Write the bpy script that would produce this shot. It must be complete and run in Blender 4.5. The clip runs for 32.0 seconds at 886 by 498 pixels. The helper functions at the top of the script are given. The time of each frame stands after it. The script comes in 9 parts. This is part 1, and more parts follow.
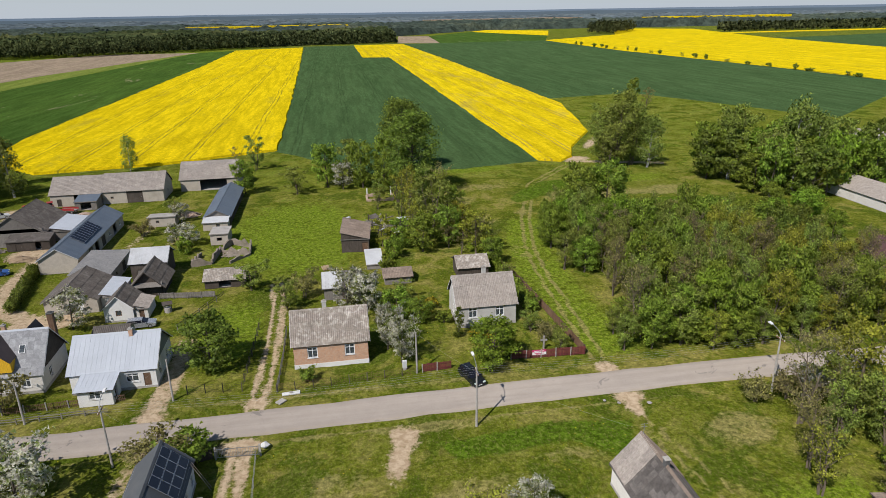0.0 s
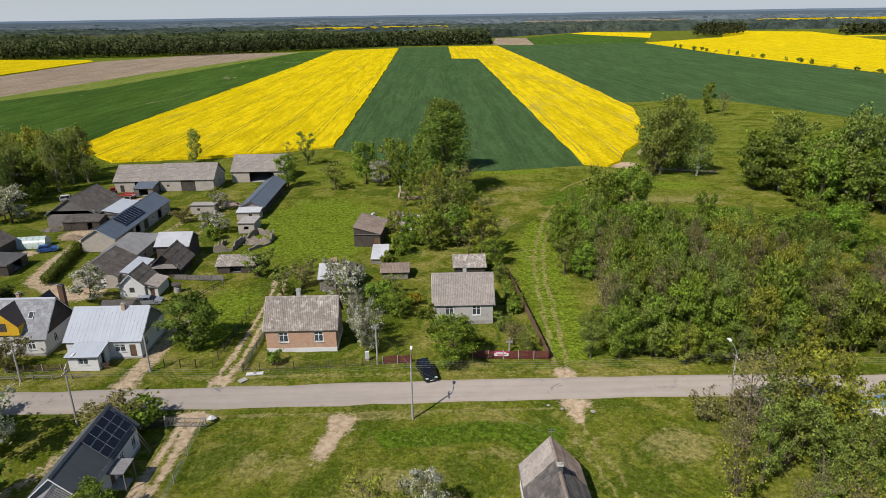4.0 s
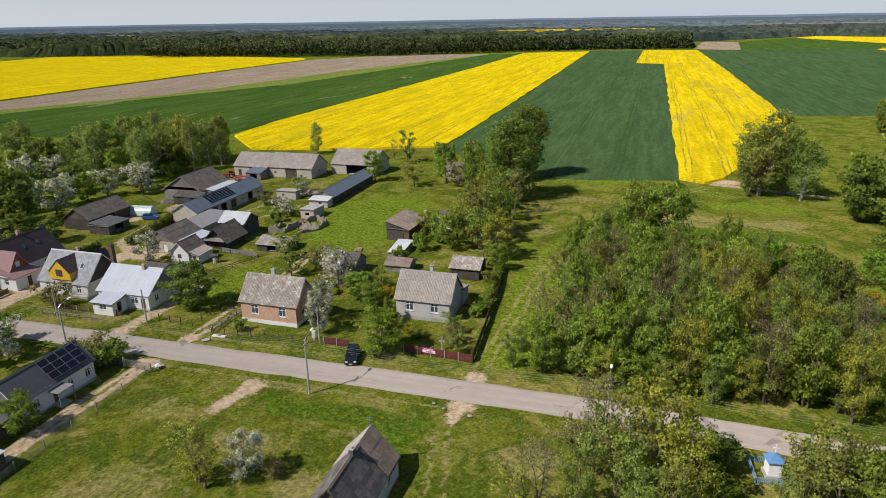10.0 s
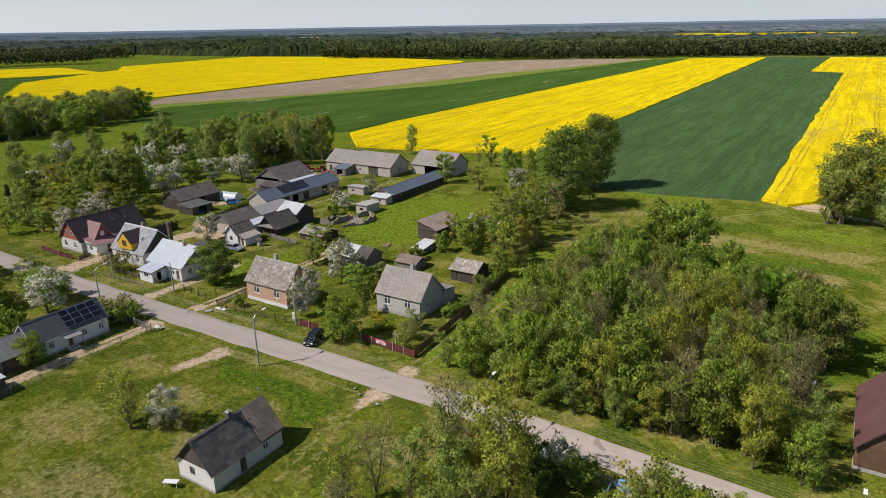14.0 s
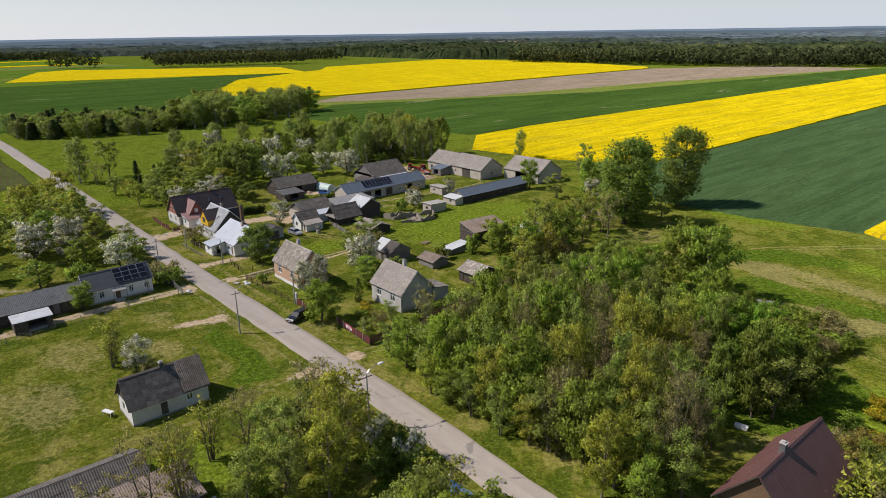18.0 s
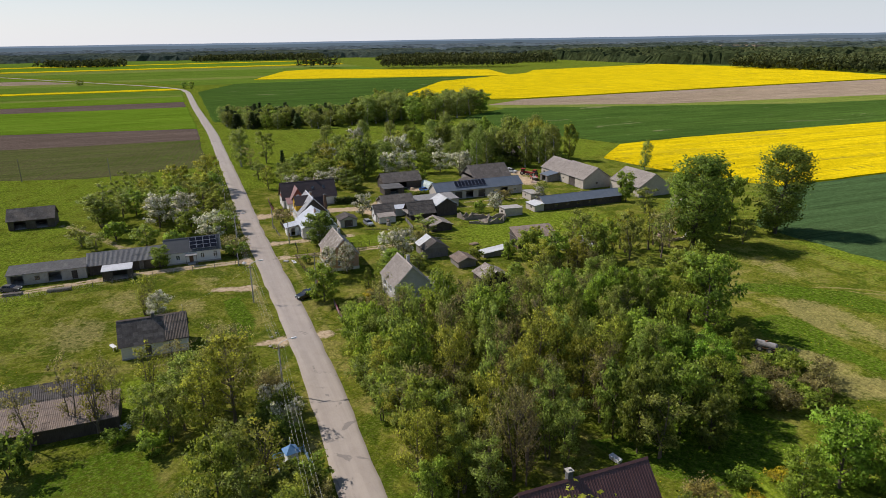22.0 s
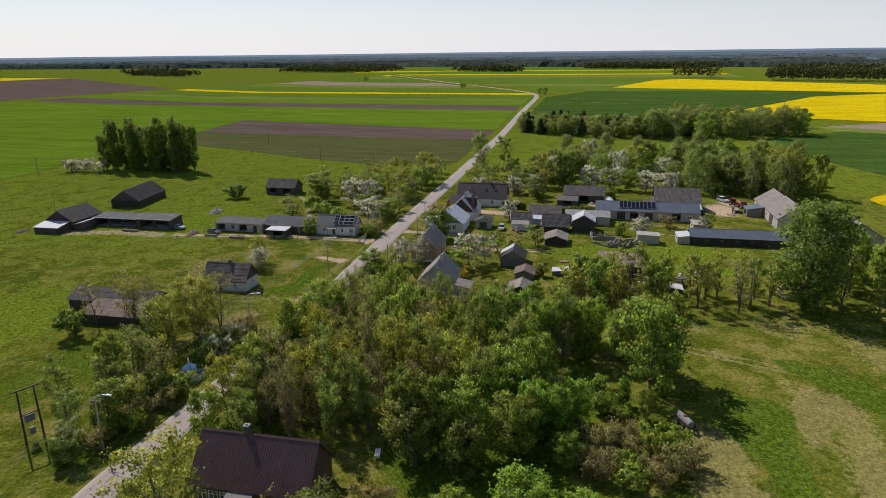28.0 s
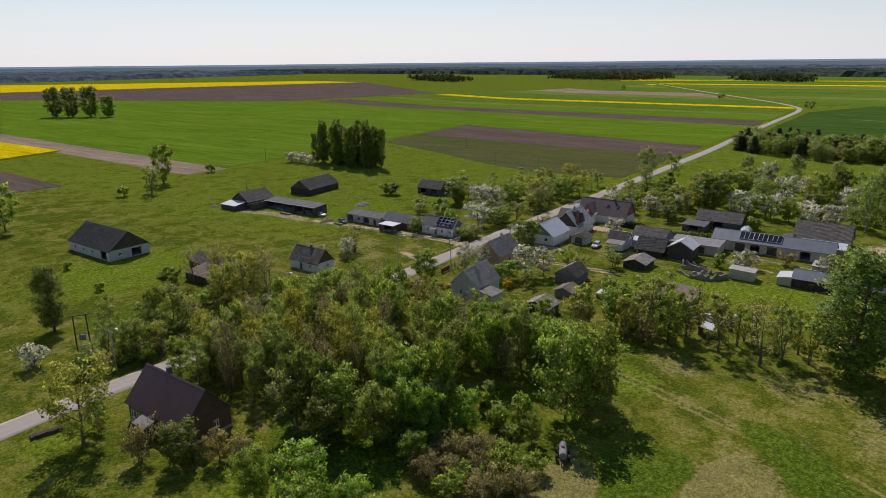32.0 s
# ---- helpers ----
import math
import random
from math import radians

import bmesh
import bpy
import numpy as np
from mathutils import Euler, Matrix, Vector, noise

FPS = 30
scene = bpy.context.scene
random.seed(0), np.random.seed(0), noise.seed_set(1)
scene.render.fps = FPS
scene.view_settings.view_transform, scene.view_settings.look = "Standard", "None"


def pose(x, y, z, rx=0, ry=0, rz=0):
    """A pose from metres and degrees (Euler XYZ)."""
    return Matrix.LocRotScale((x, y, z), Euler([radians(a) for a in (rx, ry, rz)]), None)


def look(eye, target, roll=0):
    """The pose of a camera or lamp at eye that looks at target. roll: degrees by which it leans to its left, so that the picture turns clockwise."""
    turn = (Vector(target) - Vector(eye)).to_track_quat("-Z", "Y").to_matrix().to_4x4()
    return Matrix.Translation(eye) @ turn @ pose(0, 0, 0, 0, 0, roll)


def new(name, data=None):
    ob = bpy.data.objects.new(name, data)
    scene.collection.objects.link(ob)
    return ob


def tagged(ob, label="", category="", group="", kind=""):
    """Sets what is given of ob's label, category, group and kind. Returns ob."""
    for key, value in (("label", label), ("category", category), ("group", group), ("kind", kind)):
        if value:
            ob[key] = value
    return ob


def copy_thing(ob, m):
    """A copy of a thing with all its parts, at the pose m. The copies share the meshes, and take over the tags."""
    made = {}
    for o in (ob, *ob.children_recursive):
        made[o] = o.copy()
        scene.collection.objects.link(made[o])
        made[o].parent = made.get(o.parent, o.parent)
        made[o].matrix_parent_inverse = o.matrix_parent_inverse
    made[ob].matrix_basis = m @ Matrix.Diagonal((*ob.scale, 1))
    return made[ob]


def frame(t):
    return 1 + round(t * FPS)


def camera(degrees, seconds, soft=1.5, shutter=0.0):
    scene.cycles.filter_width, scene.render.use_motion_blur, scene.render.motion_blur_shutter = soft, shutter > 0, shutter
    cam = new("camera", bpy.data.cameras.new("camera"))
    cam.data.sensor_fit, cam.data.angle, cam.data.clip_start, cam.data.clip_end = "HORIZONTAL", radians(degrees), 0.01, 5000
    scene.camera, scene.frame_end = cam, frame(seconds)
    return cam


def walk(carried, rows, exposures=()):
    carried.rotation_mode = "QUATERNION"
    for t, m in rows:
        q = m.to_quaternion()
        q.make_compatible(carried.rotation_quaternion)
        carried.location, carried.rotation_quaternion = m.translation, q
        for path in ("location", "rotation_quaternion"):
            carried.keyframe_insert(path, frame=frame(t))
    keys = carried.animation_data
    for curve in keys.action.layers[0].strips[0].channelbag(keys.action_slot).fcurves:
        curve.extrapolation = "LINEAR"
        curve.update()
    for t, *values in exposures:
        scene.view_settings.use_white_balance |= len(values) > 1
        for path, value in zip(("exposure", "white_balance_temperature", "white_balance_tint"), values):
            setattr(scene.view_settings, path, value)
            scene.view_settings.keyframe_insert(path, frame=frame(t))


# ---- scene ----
cam = camera(67.95, 32.0, soft=0.6)
PATH = [
    (0.0, -1.57, 1.00, 48.12, 70.127, 0.902, -9.825),
    (0.5, 0.41, 0.47, 48.11, 70.188, 0.920, -8.862),
    (1.0, 2.46, -0.05, 48.02, 70.254, 0.928, -7.853),
    (1.5, 4.61, -0.61, 48.02, 70.287, 0.910, -6.839),
    (2.0, 6.83, -1.14, 48.01, 70.305, 0.891, -5.749),
    (2.5, 9.19, -1.64, 47.98, 70.339, 0.873, -4.624),
    (3.0, 11.62, -2.10, 47.95, 70.369, 0.867, -3.454),
    (3.5, 14.15, -2.50, 47.99, 70.357, 0.872, -2.258),
    (5.5, 25.22, -3.80, 48.08, 70.484, 0.866, 2.952),
    (6.0, 28.17, -3.96, 48.13, 70.518, 0.878, 4.336),
    (6.5, 31.22, -4.05, 48.18, 70.558, 0.891, 5.773),
    (7.0, 34.37, -4.13, 48.24, 70.596, 0.875, 7.242),
    (7.5, 37.61, -4.04, 48.34, 70.623, 0.882, 8.723),
    (8.0, 40.89, -3.90, 48.42, 70.638, 0.870, 10.236),
    (8.5, 44.35, -3.69, 48.48, 70.708, 0.898, 11.853),
    (9.0, 47.84, -3.42, 48.63, 70.708, 0.908, 13.480),
    (9.5, 51.45, -2.99, 48.67, 70.747, 0.900, 15.129),
    (10.0, 55.11, -2.47, 48.77, 70.793, 0.913, 16.839),
    (10.5, 58.81, -1.87, 48.97, 70.808, 0.868, 18.569),
    (11.0, 62.65, -1.15, 49.09, 70.830, 0.854, 20.391),
    (11.5, 66.58, -0.30, 49.15, 70.913, 0.943, 22.176),
    (12.0, 70.51, 0.65, 49.34, 70.954, 0.892, 24.029),
    (12.5, 74.59, 1.73, 49.51, 71.012, 0.934, 25.944),
    (13.0, 78.64, 2.98, 49.62, 71.101, 0.937, 27.860),
    (13.5, 82.80, 4.43, 49.76, 71.159, 0.953, 29.815),
    (14.0, 86.92, 6.06, 49.95, 71.224, 0.930, 31.821),
    (14.5, 91.09, 7.79, 50.13, 71.289, 0.909, 33.877),
    (16.5, 106.84, 17.30, 50.16, 71.561, 0.970, 42.384),
    (17.0, 110.77, 19.96, 50.21, 71.663, 0.921, 44.581),
    (17.5, 114.64, 22.91, 50.35, 71.705, 0.885, 46.789),
    (18.0, 118.52, 26.14, 50.49, 71.775, 0.882, 49.066),
    (18.5, 122.28, 29.50, 50.70, 71.815, 0.843, 51.394),
    (19.0, 125.96, 33.13, 50.72, 71.884, 0.856, 53.762),
    (19.5, 129.54, 36.95, 50.78, 71.954, 0.853, 56.130),
    (20.0, 133.00, 41.04, 50.87, 71.995, 0.833, 58.529),
    (20.5, 136.39, 45.32, 50.92, 72.083, 0.827, 61.018),
    (21.0, 139.67, 49.82, 50.98, 72.172, 0.835, 63.548),
    (21.5, 142.80, 54.57, 51.12, 72.220, 0.889, 66.158),
    (22.0, 145.52, 59.19, 51.18, 72.298, 0.883, 68.539),
    (22.5, 148.20, 64.36, 51.23, 72.379, 0.874, 71.181),
    (23.0, 150.63, 69.71, 51.35, 72.461, 0.870, 73.874),
    (23.5, 152.77, 75.26, 51.38, 72.546, 0.872, 76.588),
    (24.0, 154.77, 80.97, 51.49, 72.633, 0.847, 79.314),
    (24.5, 156.50, 86.75, 51.59, 72.732, 0.799, 82.112),
    (25.0, 157.93, 92.69, 51.77, 72.814, 0.775, 84.942),
    (25.5, 159.20, 98.67, 52.03, 72.872, 0.735, 87.714),
    (27.5, 161.25, 124.11, 52.47, 73.222, 0.662, 99.425),
    (28.0, 160.97, 130.68, 52.58, 73.335, 0.656, 102.339),
    (28.5, 160.29, 137.32, 52.85, 73.434, 0.655, 105.327),
    (29.0, 159.29, 143.93, 53.17, 73.530, 0.638, 108.359),
    (29.5, 158.06, 150.47, 53.53, 73.614, 0.654, 111.364),
    (30.0, 156.51, 156.93, 53.72, 73.667, 0.632, 114.384),
    (30.5, 154.61, 163.16, 53.78, 73.788, 0.608, 117.258),
    (31.0, 152.42, 169.24, 53.91, 73.898, 0.576, 120.158),
    (31.5, 149.83, 175.23, 53.98, 73.997, 0.585, 123.081),
    (32.0, 146.95, 181.07, 54.12, 74.125, 0.553, 125.981),
]
walk(cam, [(t, pose(x, y, z, rx, ry, rz)) for t, x, y, z, rx, ry, rz in PATH], [(0.0, -0.22, 6250, 11), (6.0, -0.15, 6300, 11), (12.0, -0.02, 6350, 12), (18.0, 0.08, 6400, 13), (25.0, 0.15, 6400, 15), (32.0, 0.05, 6400, 16)])

# ---- light ----
SUN_AZ, SUN_EL = 222.0, 47.0
world = bpy.data.worlds.new("sky")
scene.world = world
world.use_nodes = True
wn = world.node_tree
wn.nodes.clear()
sky = wn.nodes.new("ShaderNodeTexSky")
sky.sky_type = "NISHITA"
sky.sun_disc = False
sky.sun_elevation, sky.sun_rotation = radians(SUN_EL), radians(SUN_AZ)
sky.air_density, sky.dust_density, sky.ozone_density = 1.0, 0.2, 2.0
bg = wn.nodes.new("ShaderNodeBackground")
bg.inputs["Strength"].default_value = 0.085
wo = wn.nodes.new("ShaderNodeOutputWorld")
veil = wn.nodes.new("ShaderNodeMix")
veil.data_type = "RGBA"
tc = wn.nodes.new("ShaderNodeTexCoord")
up = wn.nodes.new("ShaderNodeSeparateXYZ")
wn.links.new(tc.outputs["Generated"], up.inputs[0])
haze = wn.nodes.new("ShaderNodeMapRange")
haze.inputs["From Min"].default_value, haze.inputs["From Max"].default_value = 0.0, 0.16
haze.inputs["To Min"].default_value, haze.inputs["To Max"].default_value = 0.84, 0.03
wn.links.new(up.outputs["Z"], haze.inputs["Value"])
wn.links.new(haze.outputs[0], veil.inputs[0])
toward = wn.nodes.new("ShaderNodeVectorMath")
toward.operation = "DOT_PRODUCT"
toward.inputs[1].default_value = (math.sin(radians(SUN_AZ)), math.cos(radians(SUN_AZ)), 0)
wn.links.new(tc.outputs["Generated"], toward.inputs[0])
glare = wn.nodes.new("ShaderNodeMapRange")
glare.inputs["From Min"].default_value, glare.inputs["From Max"].default_value = -0.75, 0.95
wn.links.new(toward.outputs["Value"], glare.inputs["Value"])
milk = wn.nodes.new("ShaderNodeMix")
milk.data_type = "RGBA"
milk.inputs[6].default_value, milk.inputs[7].default_value = (6.4, 7.3, 8.4, 1), (8.9, 9.15, 9.5, 1)
wn.links.new(glare.outputs[0], milk.inputs[0])
wn.links.new(milk.outputs[2], veil.inputs[7])
wn.links.new(sky.outputs[0], veil.inputs[6])
wn.links.new(veil.outputs[2], bg.inputs[0])
wn.links.new(bg.outputs[0], wo.inputs[0])
sun_data = bpy.data.lights.new("sun", "SUN")
sun_data.energy, sun_data.angle, sun_data.color = 5.0, radians(0.55), (1.0, 0.92, 0.83)
sun = new("sun", sun_data)
az, el = radians(SUN_AZ), radians(SUN_EL)
to_sun = Vector((math.sin(az) * math.cos(el), math.cos(az) * math.cos(el), math.sin(el)))
sun.matrix_world = look(to_sun * 300, (0, 0, 0))


# ---- materials ----
class Nodes:
    """A small helper that wires shader nodes."""
    def __init__(self, name):
        self.m = bpy.data.materials.new(name)
        self.m.use_nodes = True
        self.t = self.m.node_tree
        self.b = self.t.nodes["Principled BSDF"]
        self.out = self.t.nodes["Material Output"]
        self.pos = self.t.nodes.new("ShaderNodeNewGeometry").outputs["Position"]

    def put(self, kind, **ins):
        n = self.t.nodes.new(kind)
        for k, v in ins.items():
            self.set(n.inputs[k.replace("_", " ")], v)
        return n

    def set(self, sock, v):
        if isinstance(v, bpy.types.NodeSocket):
            self.t.links.new(v, sock)
        else:
            sock.default_value = v

    def noise(self, scale, detail=4.0, rough=0.6, vec=None, dist=0.0):
        n = self.put("ShaderNodeTexNoise", Vector=vec or self.pos, Scale=scale, Detail=detail, Roughness=rough, Distortion=dist)
        return n.outputs["Fac"]

    def stretch(self, sx, sy, sz, vec=None, rz=0.0):
        n = self.put("ShaderNodeMapping", Vector=vec or self.pos, Scale=(sx, sy, sz), Rotation=(0, 0, rz))
        return n.outputs[0]

    def ramp(self, fac, *stops):
        n = self.put("ShaderNodeValToRGB", Fac=fac)
        e = n.color_ramp.elements
        while len(e) < len(stops):
            e.new(0.5)
        for el_, (p, c) in zip(e, stops):
            el_.position = p
            el_.color = (*c, 1) if len(c) == 3 else c
        return n.outputs[0]

    def grey(self, fac, a, b):
        n = self.put("ShaderNodeMapRange", Value=fac)
        n.inputs["From Min"].default_value, n.inputs["From Max"].default_value = a, b
        return n.outputs[0]

    def tone(self, c, fac, a, b, lo, hi):
        """Darkens and lightens a colour by a mottling."""
        n = self.put("ShaderNodeMapRange", Value=fac)
        for k, v in (("From Min", a), ("From Max", b), ("To Min", lo), ("To Max", hi)):
            n.inputs[k].default_value = v
        return self.mix(1.0, c, n.outputs[0], "MULTIPLY")

    def mix(self, fac, a, b, how="MIX"):
        n = self.t.nodes.new("ShaderNodeMix")
        n.data_type, n.blend_type = "RGBA", how
        for i, v in ((0, fac), (6, a), (7, b)):
            if not isinstance(v, bpy.types.NodeSocket) and i and len(v) == 3:
                v = (*v, 1)
            self.set(n.inputs[i], v)
        return n.outputs[2]

    def math(self, op, a, b=0.0):
        n = self.t.nodes.new("ShaderNodeMath")
        n.operation = op
        self.set(n.inputs[0], a)
        self.set(n.inputs[1], b)
        return n.outputs[0]

    def attr(self, name):
        n = self.t.nodes.new("ShaderNodeAttribute")
        n.attribute_name = name
        return n.outputs["Fac"]

    def random(self):
        return self.t.nodes.new("ShaderNodeObjectInfo").outputs["Random"]

    def island(self):
        return self.t.nodes.new("ShaderNodeNewGeometry").outputs["Random Per Island"]

    def done(self, color, rough=0.8, bump=None, strength=0.3, dist=0.05, metal=0.0, spec=0.3, rugged=0.5):
        self.set(self.b.inputs["Base Color"], color if isinstance(color, bpy.types.NodeSocket) else (*color, 1))
        self.set(self.b.inputs["Roughness"], rough)
        self.b.inputs["Metallic"].default_value = metal
        self.b.inputs["Diffuse Roughness"].default_value = rugged
        self.b.inputs["Specular IOR Level"].default_value = spec
        if bump is not None:
            n = self.put("ShaderNodeBump", Height=bump, Strength=strength, Distance=dist)
            self.t.links.new(n.outputs[0], self.b.inputs["Normal"])
        return self.m


def mat(name, c1, c2, scale=1.5, rough=0.8, bump=0.2, stain=None, stain_scale=0.35, stain_amount=0.5, metal=0.0, vary=0.0, spec=0.3, fine=18.0):
    """Two-tone surface with grain, larger stains and a little relief."""
    n = Nodes(name)
    a = n.noise(scale, 5)
    f = n.noise(fine, 3, vec=n.stretch(1, 1, 0.05) if "boards" in name else None)
    c = n.ramp(a, (0.3, c1), (0.7, c2))
    if "sheet" in name or "slates" in name or "felt" in name:
        c = n.tone(c, n.noise(2.6, 4, 0.7), 0.36, 0.64, 0.74, 1.24)
    c = n.mix(0.35 if "boards" not in name else 0.6, c, n.ramp(f, (0.25, tuple(v * 0.5 for v in c1)), (0.75, tuple(min(v * 1.35, 0.95) for v in c2))))
    if stain:
        s = n.grey(n.noise(stain_scale, 6, 0.65, dist=0.6), 0.5, 0.68)
        c = n.mix(n.math("MULTIPLY", s, stain_amount), c, stain)
    if vary:
        v = n.put("ShaderNodeHueSaturation", Color=c)
        n.set(v.inputs["Value"], n.math("ADD", n.math("MULTIPLY", n.random(), 2 * vary), 1 - vary))
        c = v.outputs[0]
    return n.done(c, n.math("ADD", n.math("MULTIPLY", f, 0.2), rough - 0.1), n.math("ADD", f, a), bump, 0.03, metal, spec)


def leaf_mat(name, dark, light, shade=0.3, glow=0.42, bloom=None, spec=0.2, stand=0.0):
    n = Nodes(name)
    r = n.island()
    c = n.ramp(r, (0.0, dark), (0.55, light), (1.0, tuple(v * 1.25 for v in light)))
    if bloom:
        c = n.mix(n.grey(n.noise(1.3, 3), 0.42, 0.54), c, n.ramp(r, (0.2, bloom), (1.0, tuple(min(v * 1.15, 0.9) for v in bloom))))
    if stand:
        c = n.tone(c, n.noise(stand, 3, 0.7), 0.40, 0.60, 0.55, 1.55)
        c = n.mix(n.math("MULTIPLY", n.grey(n.noise(stand * 1.7, 3), 0.5, 0.62), 0.5), c, tuple(v * w for v, w in zip(light, (1.5, 1.4, 1.1))))
    c = n.tone(c, n.noise(0.9, 3, 0.7), 0.38, 0.62, 0.56, 1.42)
    v = n.put("ShaderNodeHueSaturation", Color=c)
    n.set(v.inputs["Value"], n.math("ADD", n.math("MULTIPLY", n.random(), shade), 1 - shade / 2))
    n.set(v.inputs["Hue"], n.math("ADD", n.math("MULTIPLY", n.random(), 0.03), 0.485))
    c = v.outputs[0]
    n.done(c, 0.55, spec=spec)
    tr = n.put("ShaderNodeBsdfTranslucent", Color=n.mix(1.0, c, (1.35, 1.3, 1.1), "MULTIPLY"))
    mx = n.put("ShaderNodeMixShader", Fac=glow)
    n.t.links.new(n.b.outputs[0], mx.inputs[1])
    n.t.links.new(tr.outputs[0], mx.inputs[2])
    n.t.links.new(mx.outputs[0], n.out.inputs["Surface"])
    return n.m


def make_ground_mat():
    n = Nodes("village_grass")
    big, mid, fine, tuft = n.noise(0.018, 4), n.noise(0.16, 6, 0.7, dist=0.4), n.noise(2.2, 5, 0.75), n.noise(9.0, 3, 0.7)
    clump, patch = n.noise(1.25, 3, 0.6, dist=0.6), n.noise(0.085, 5, 0.68, dist=1.0)
    c = n.ramp(mid, (0.40, (0.080, 0.106, 0.009)), (0.50, (0.138, 0.152, 0.019)), (0.60, (0.218, 0.200, 0.052)))
    c = n.mix(n.math("MULTIPLY", n.grey(big, 0.45, 0.58), 0.5), c, (0.110, 0.138, 0.013))
    c = n.mix(n.math("MULTIPLY", n.grey(patch, 0.52, 0.57), 0.85), c, (0.062, 0.094, 0.008))
    lush = n.grey(n.math("ADD", n.attr("lush"), n.math("MULTIPLY", n.math("SUBTRACT", n.math("ADD", mid, n.math("MULTIPLY", clump, 0.4)), 0.7), 2.2)), 0.45, 0.95)
    c = n.mix(lush, c, n.ramp(clump, (0.40, (0.104, 0.156, 0.011)), (0.60, (0.152, 0.208, 0.017))))
    rank = n.grey(n.math("ADD", n.attr("rank"), n.math("MULTIPLY", n.math("SUBTRACT", n.math("ADD", mid, n.math("MULTIPLY", clump, 0.5)), 0.75), 1.1)), 0.42, 0.62)
    dry = n.grey(n.math("ADD", n.math("MULTIPLY", n.attr("dry"), 0.55), n.math("ADD", n.math("MULTIPLY", n.noise(0.28, 5, 0.65, dist=0.8), 0.7), n.math("MULTIPLY", clump, 0.45))), 0.75, 0.92)
    c = n.mix(n.math("MULTIPLY", dry, 0.68), c, (0.262, 0.228, 0.086))
    c = n.mix(n.math("MULTIPLY", rank, 0.9), c, n.ramp(clump, (0.40, (0.052, 0.098, 0.006)), (0.60, (0.080, 0.136, 0.010))))
    straw = n.noise(3.4, 4, 0.75, vec=n.stretch(1.0, 0.55, 1.0, rz=0.5))
    c = n.mix(n.math("MULTIPLY", n.grey(straw, 0.52, 0.62), 0.30), c, (0.265, 0.225, 0.085))
    c = n.tone(c, clump, 0.38, 0.62, 0.80, 1.18)
    c = n.tone(c, fine, 0.38, 0.62, 0.70, 1.28)
    c = n.tone(c, tuft, 0.36, 0.64, 0.74, 1.24)
    dandelion = n.put("ShaderNodeTexVoronoi", Vector=n.pos, Scale=1.1)
    speck = n.math("MULTIPLY", n.math("LESS_THAN", dandelion.outputs["Distance"], 0.10), n.grey(n.noise(0.06, 3), 0.5, 0.6))
    c = n.mix(n.math("MULTIPLY", speck, 0.7), c, (0.55, 0.42, 0.02))
    wear = n.math("ADD", n.attr("dirt"), n.math("ADD", n.math("MULTIPLY", n.math("SUBTRACT", n.noise(0.9, 5, 0.7), 0.5), 1.7), n.math("MULTIPLY", n.math("SUBTRACT", fine, 0.5), 1.2)))
    dirt = n.math("MULTIPLY", n.grey(wear, 0.38, 0.78), n.grey(n.attr("dirt"), 0.02, 0.15))
    c = n.mix(dirt, c, n.ramp(clump, (0.38, (0.38, 0.285, 0.18)), (0.62, (0.53, 0.42, 0.29))))
    return n.done(c, 0.9, n.math("ADD", n.math("MULTIPLY", tuft, 0.6), n.math("ADD", fine, clump)), 0.65, 0.16, spec=0.0, rugged=0.45)


def crop_mat(name, c1, c2, rows=0.0, lane=0.0, lane_color=(0.05, 0.07, 0.02), angle=0.0, stain=None, stain_amount=0.6, width=0.055, thr=(0.55, 0.72), fine_scale=3.0):
    """A crop seen from the air: drifts of tone, sowing rows and the paired wheel lanes of the sprayer."""
    n = Nodes(name)
    drift = n.noise(1.0, 4, 0.6, vec=n.stretch(0.05, 0.012, 1, rz=angle))
    fine = n.noise(fine_scale, 4, 0.8)
    c = n.ramp(drift, (0.3, c1), (0.7, c2))
    c = n.tone(c, fine, 0.40, 0.60, 0.76, 1.20)
    c = n.tone(c, n.noise(0.9, 3, 0.7), 0.38, 0.62, 0.82, 1.14)
    c = n.tone(c, n.noise(1.0, 3, 0.6, vec=n.stretch(0.35, 0.03, 1, rz=angle)), 0.40, 0.60, 0.86, 1.12)
    if stain:
        s = n.grey(n.noise(1.0, 6, 0.7, vec=n.stretch(0.055, 0.014, 1, rz=angle), dist=0.6), *thr)
        c = n.mix(n.math("MULTIPLY", s, stain_amount), c, stain)
    if lane:
        sep = n.put("ShaderNodeSeparateXYZ", Vector=n.stretch(1, 1, 1, rz=angle))
        wob = n.math("MULTIPLY", n.noise(0.02, 2), 3.0)
        u = n.math("FRACT", n.math("DIVIDE", n.math("ADD", sep.outputs["X"], n.math("ADD", wob, 2000.0)), lane))
        l1 = n.math("LESS_THAN", n.math("ABSOLUTE", n.math("SUBTRACT", u, 0.45)), width / 2)
        l2 = n.math("LESS_THAN", n.math("ABSOLUTE", n.math("SUBTRACT", u, 0.45 + 2.0 / lane)), width / 2)
        k = n.math("MULTIPLY", n.math("ADD", l1, l2), n.math("MULTIPLY", n.grey(n.noise(0.09, 4), 0.35, 0.55), 0.75))
        c = n.mix(k, c, lane_color)
    return n.done(c, 0.9, fine, 0.8, 0.25, spec=0.0, rugged=0.5)


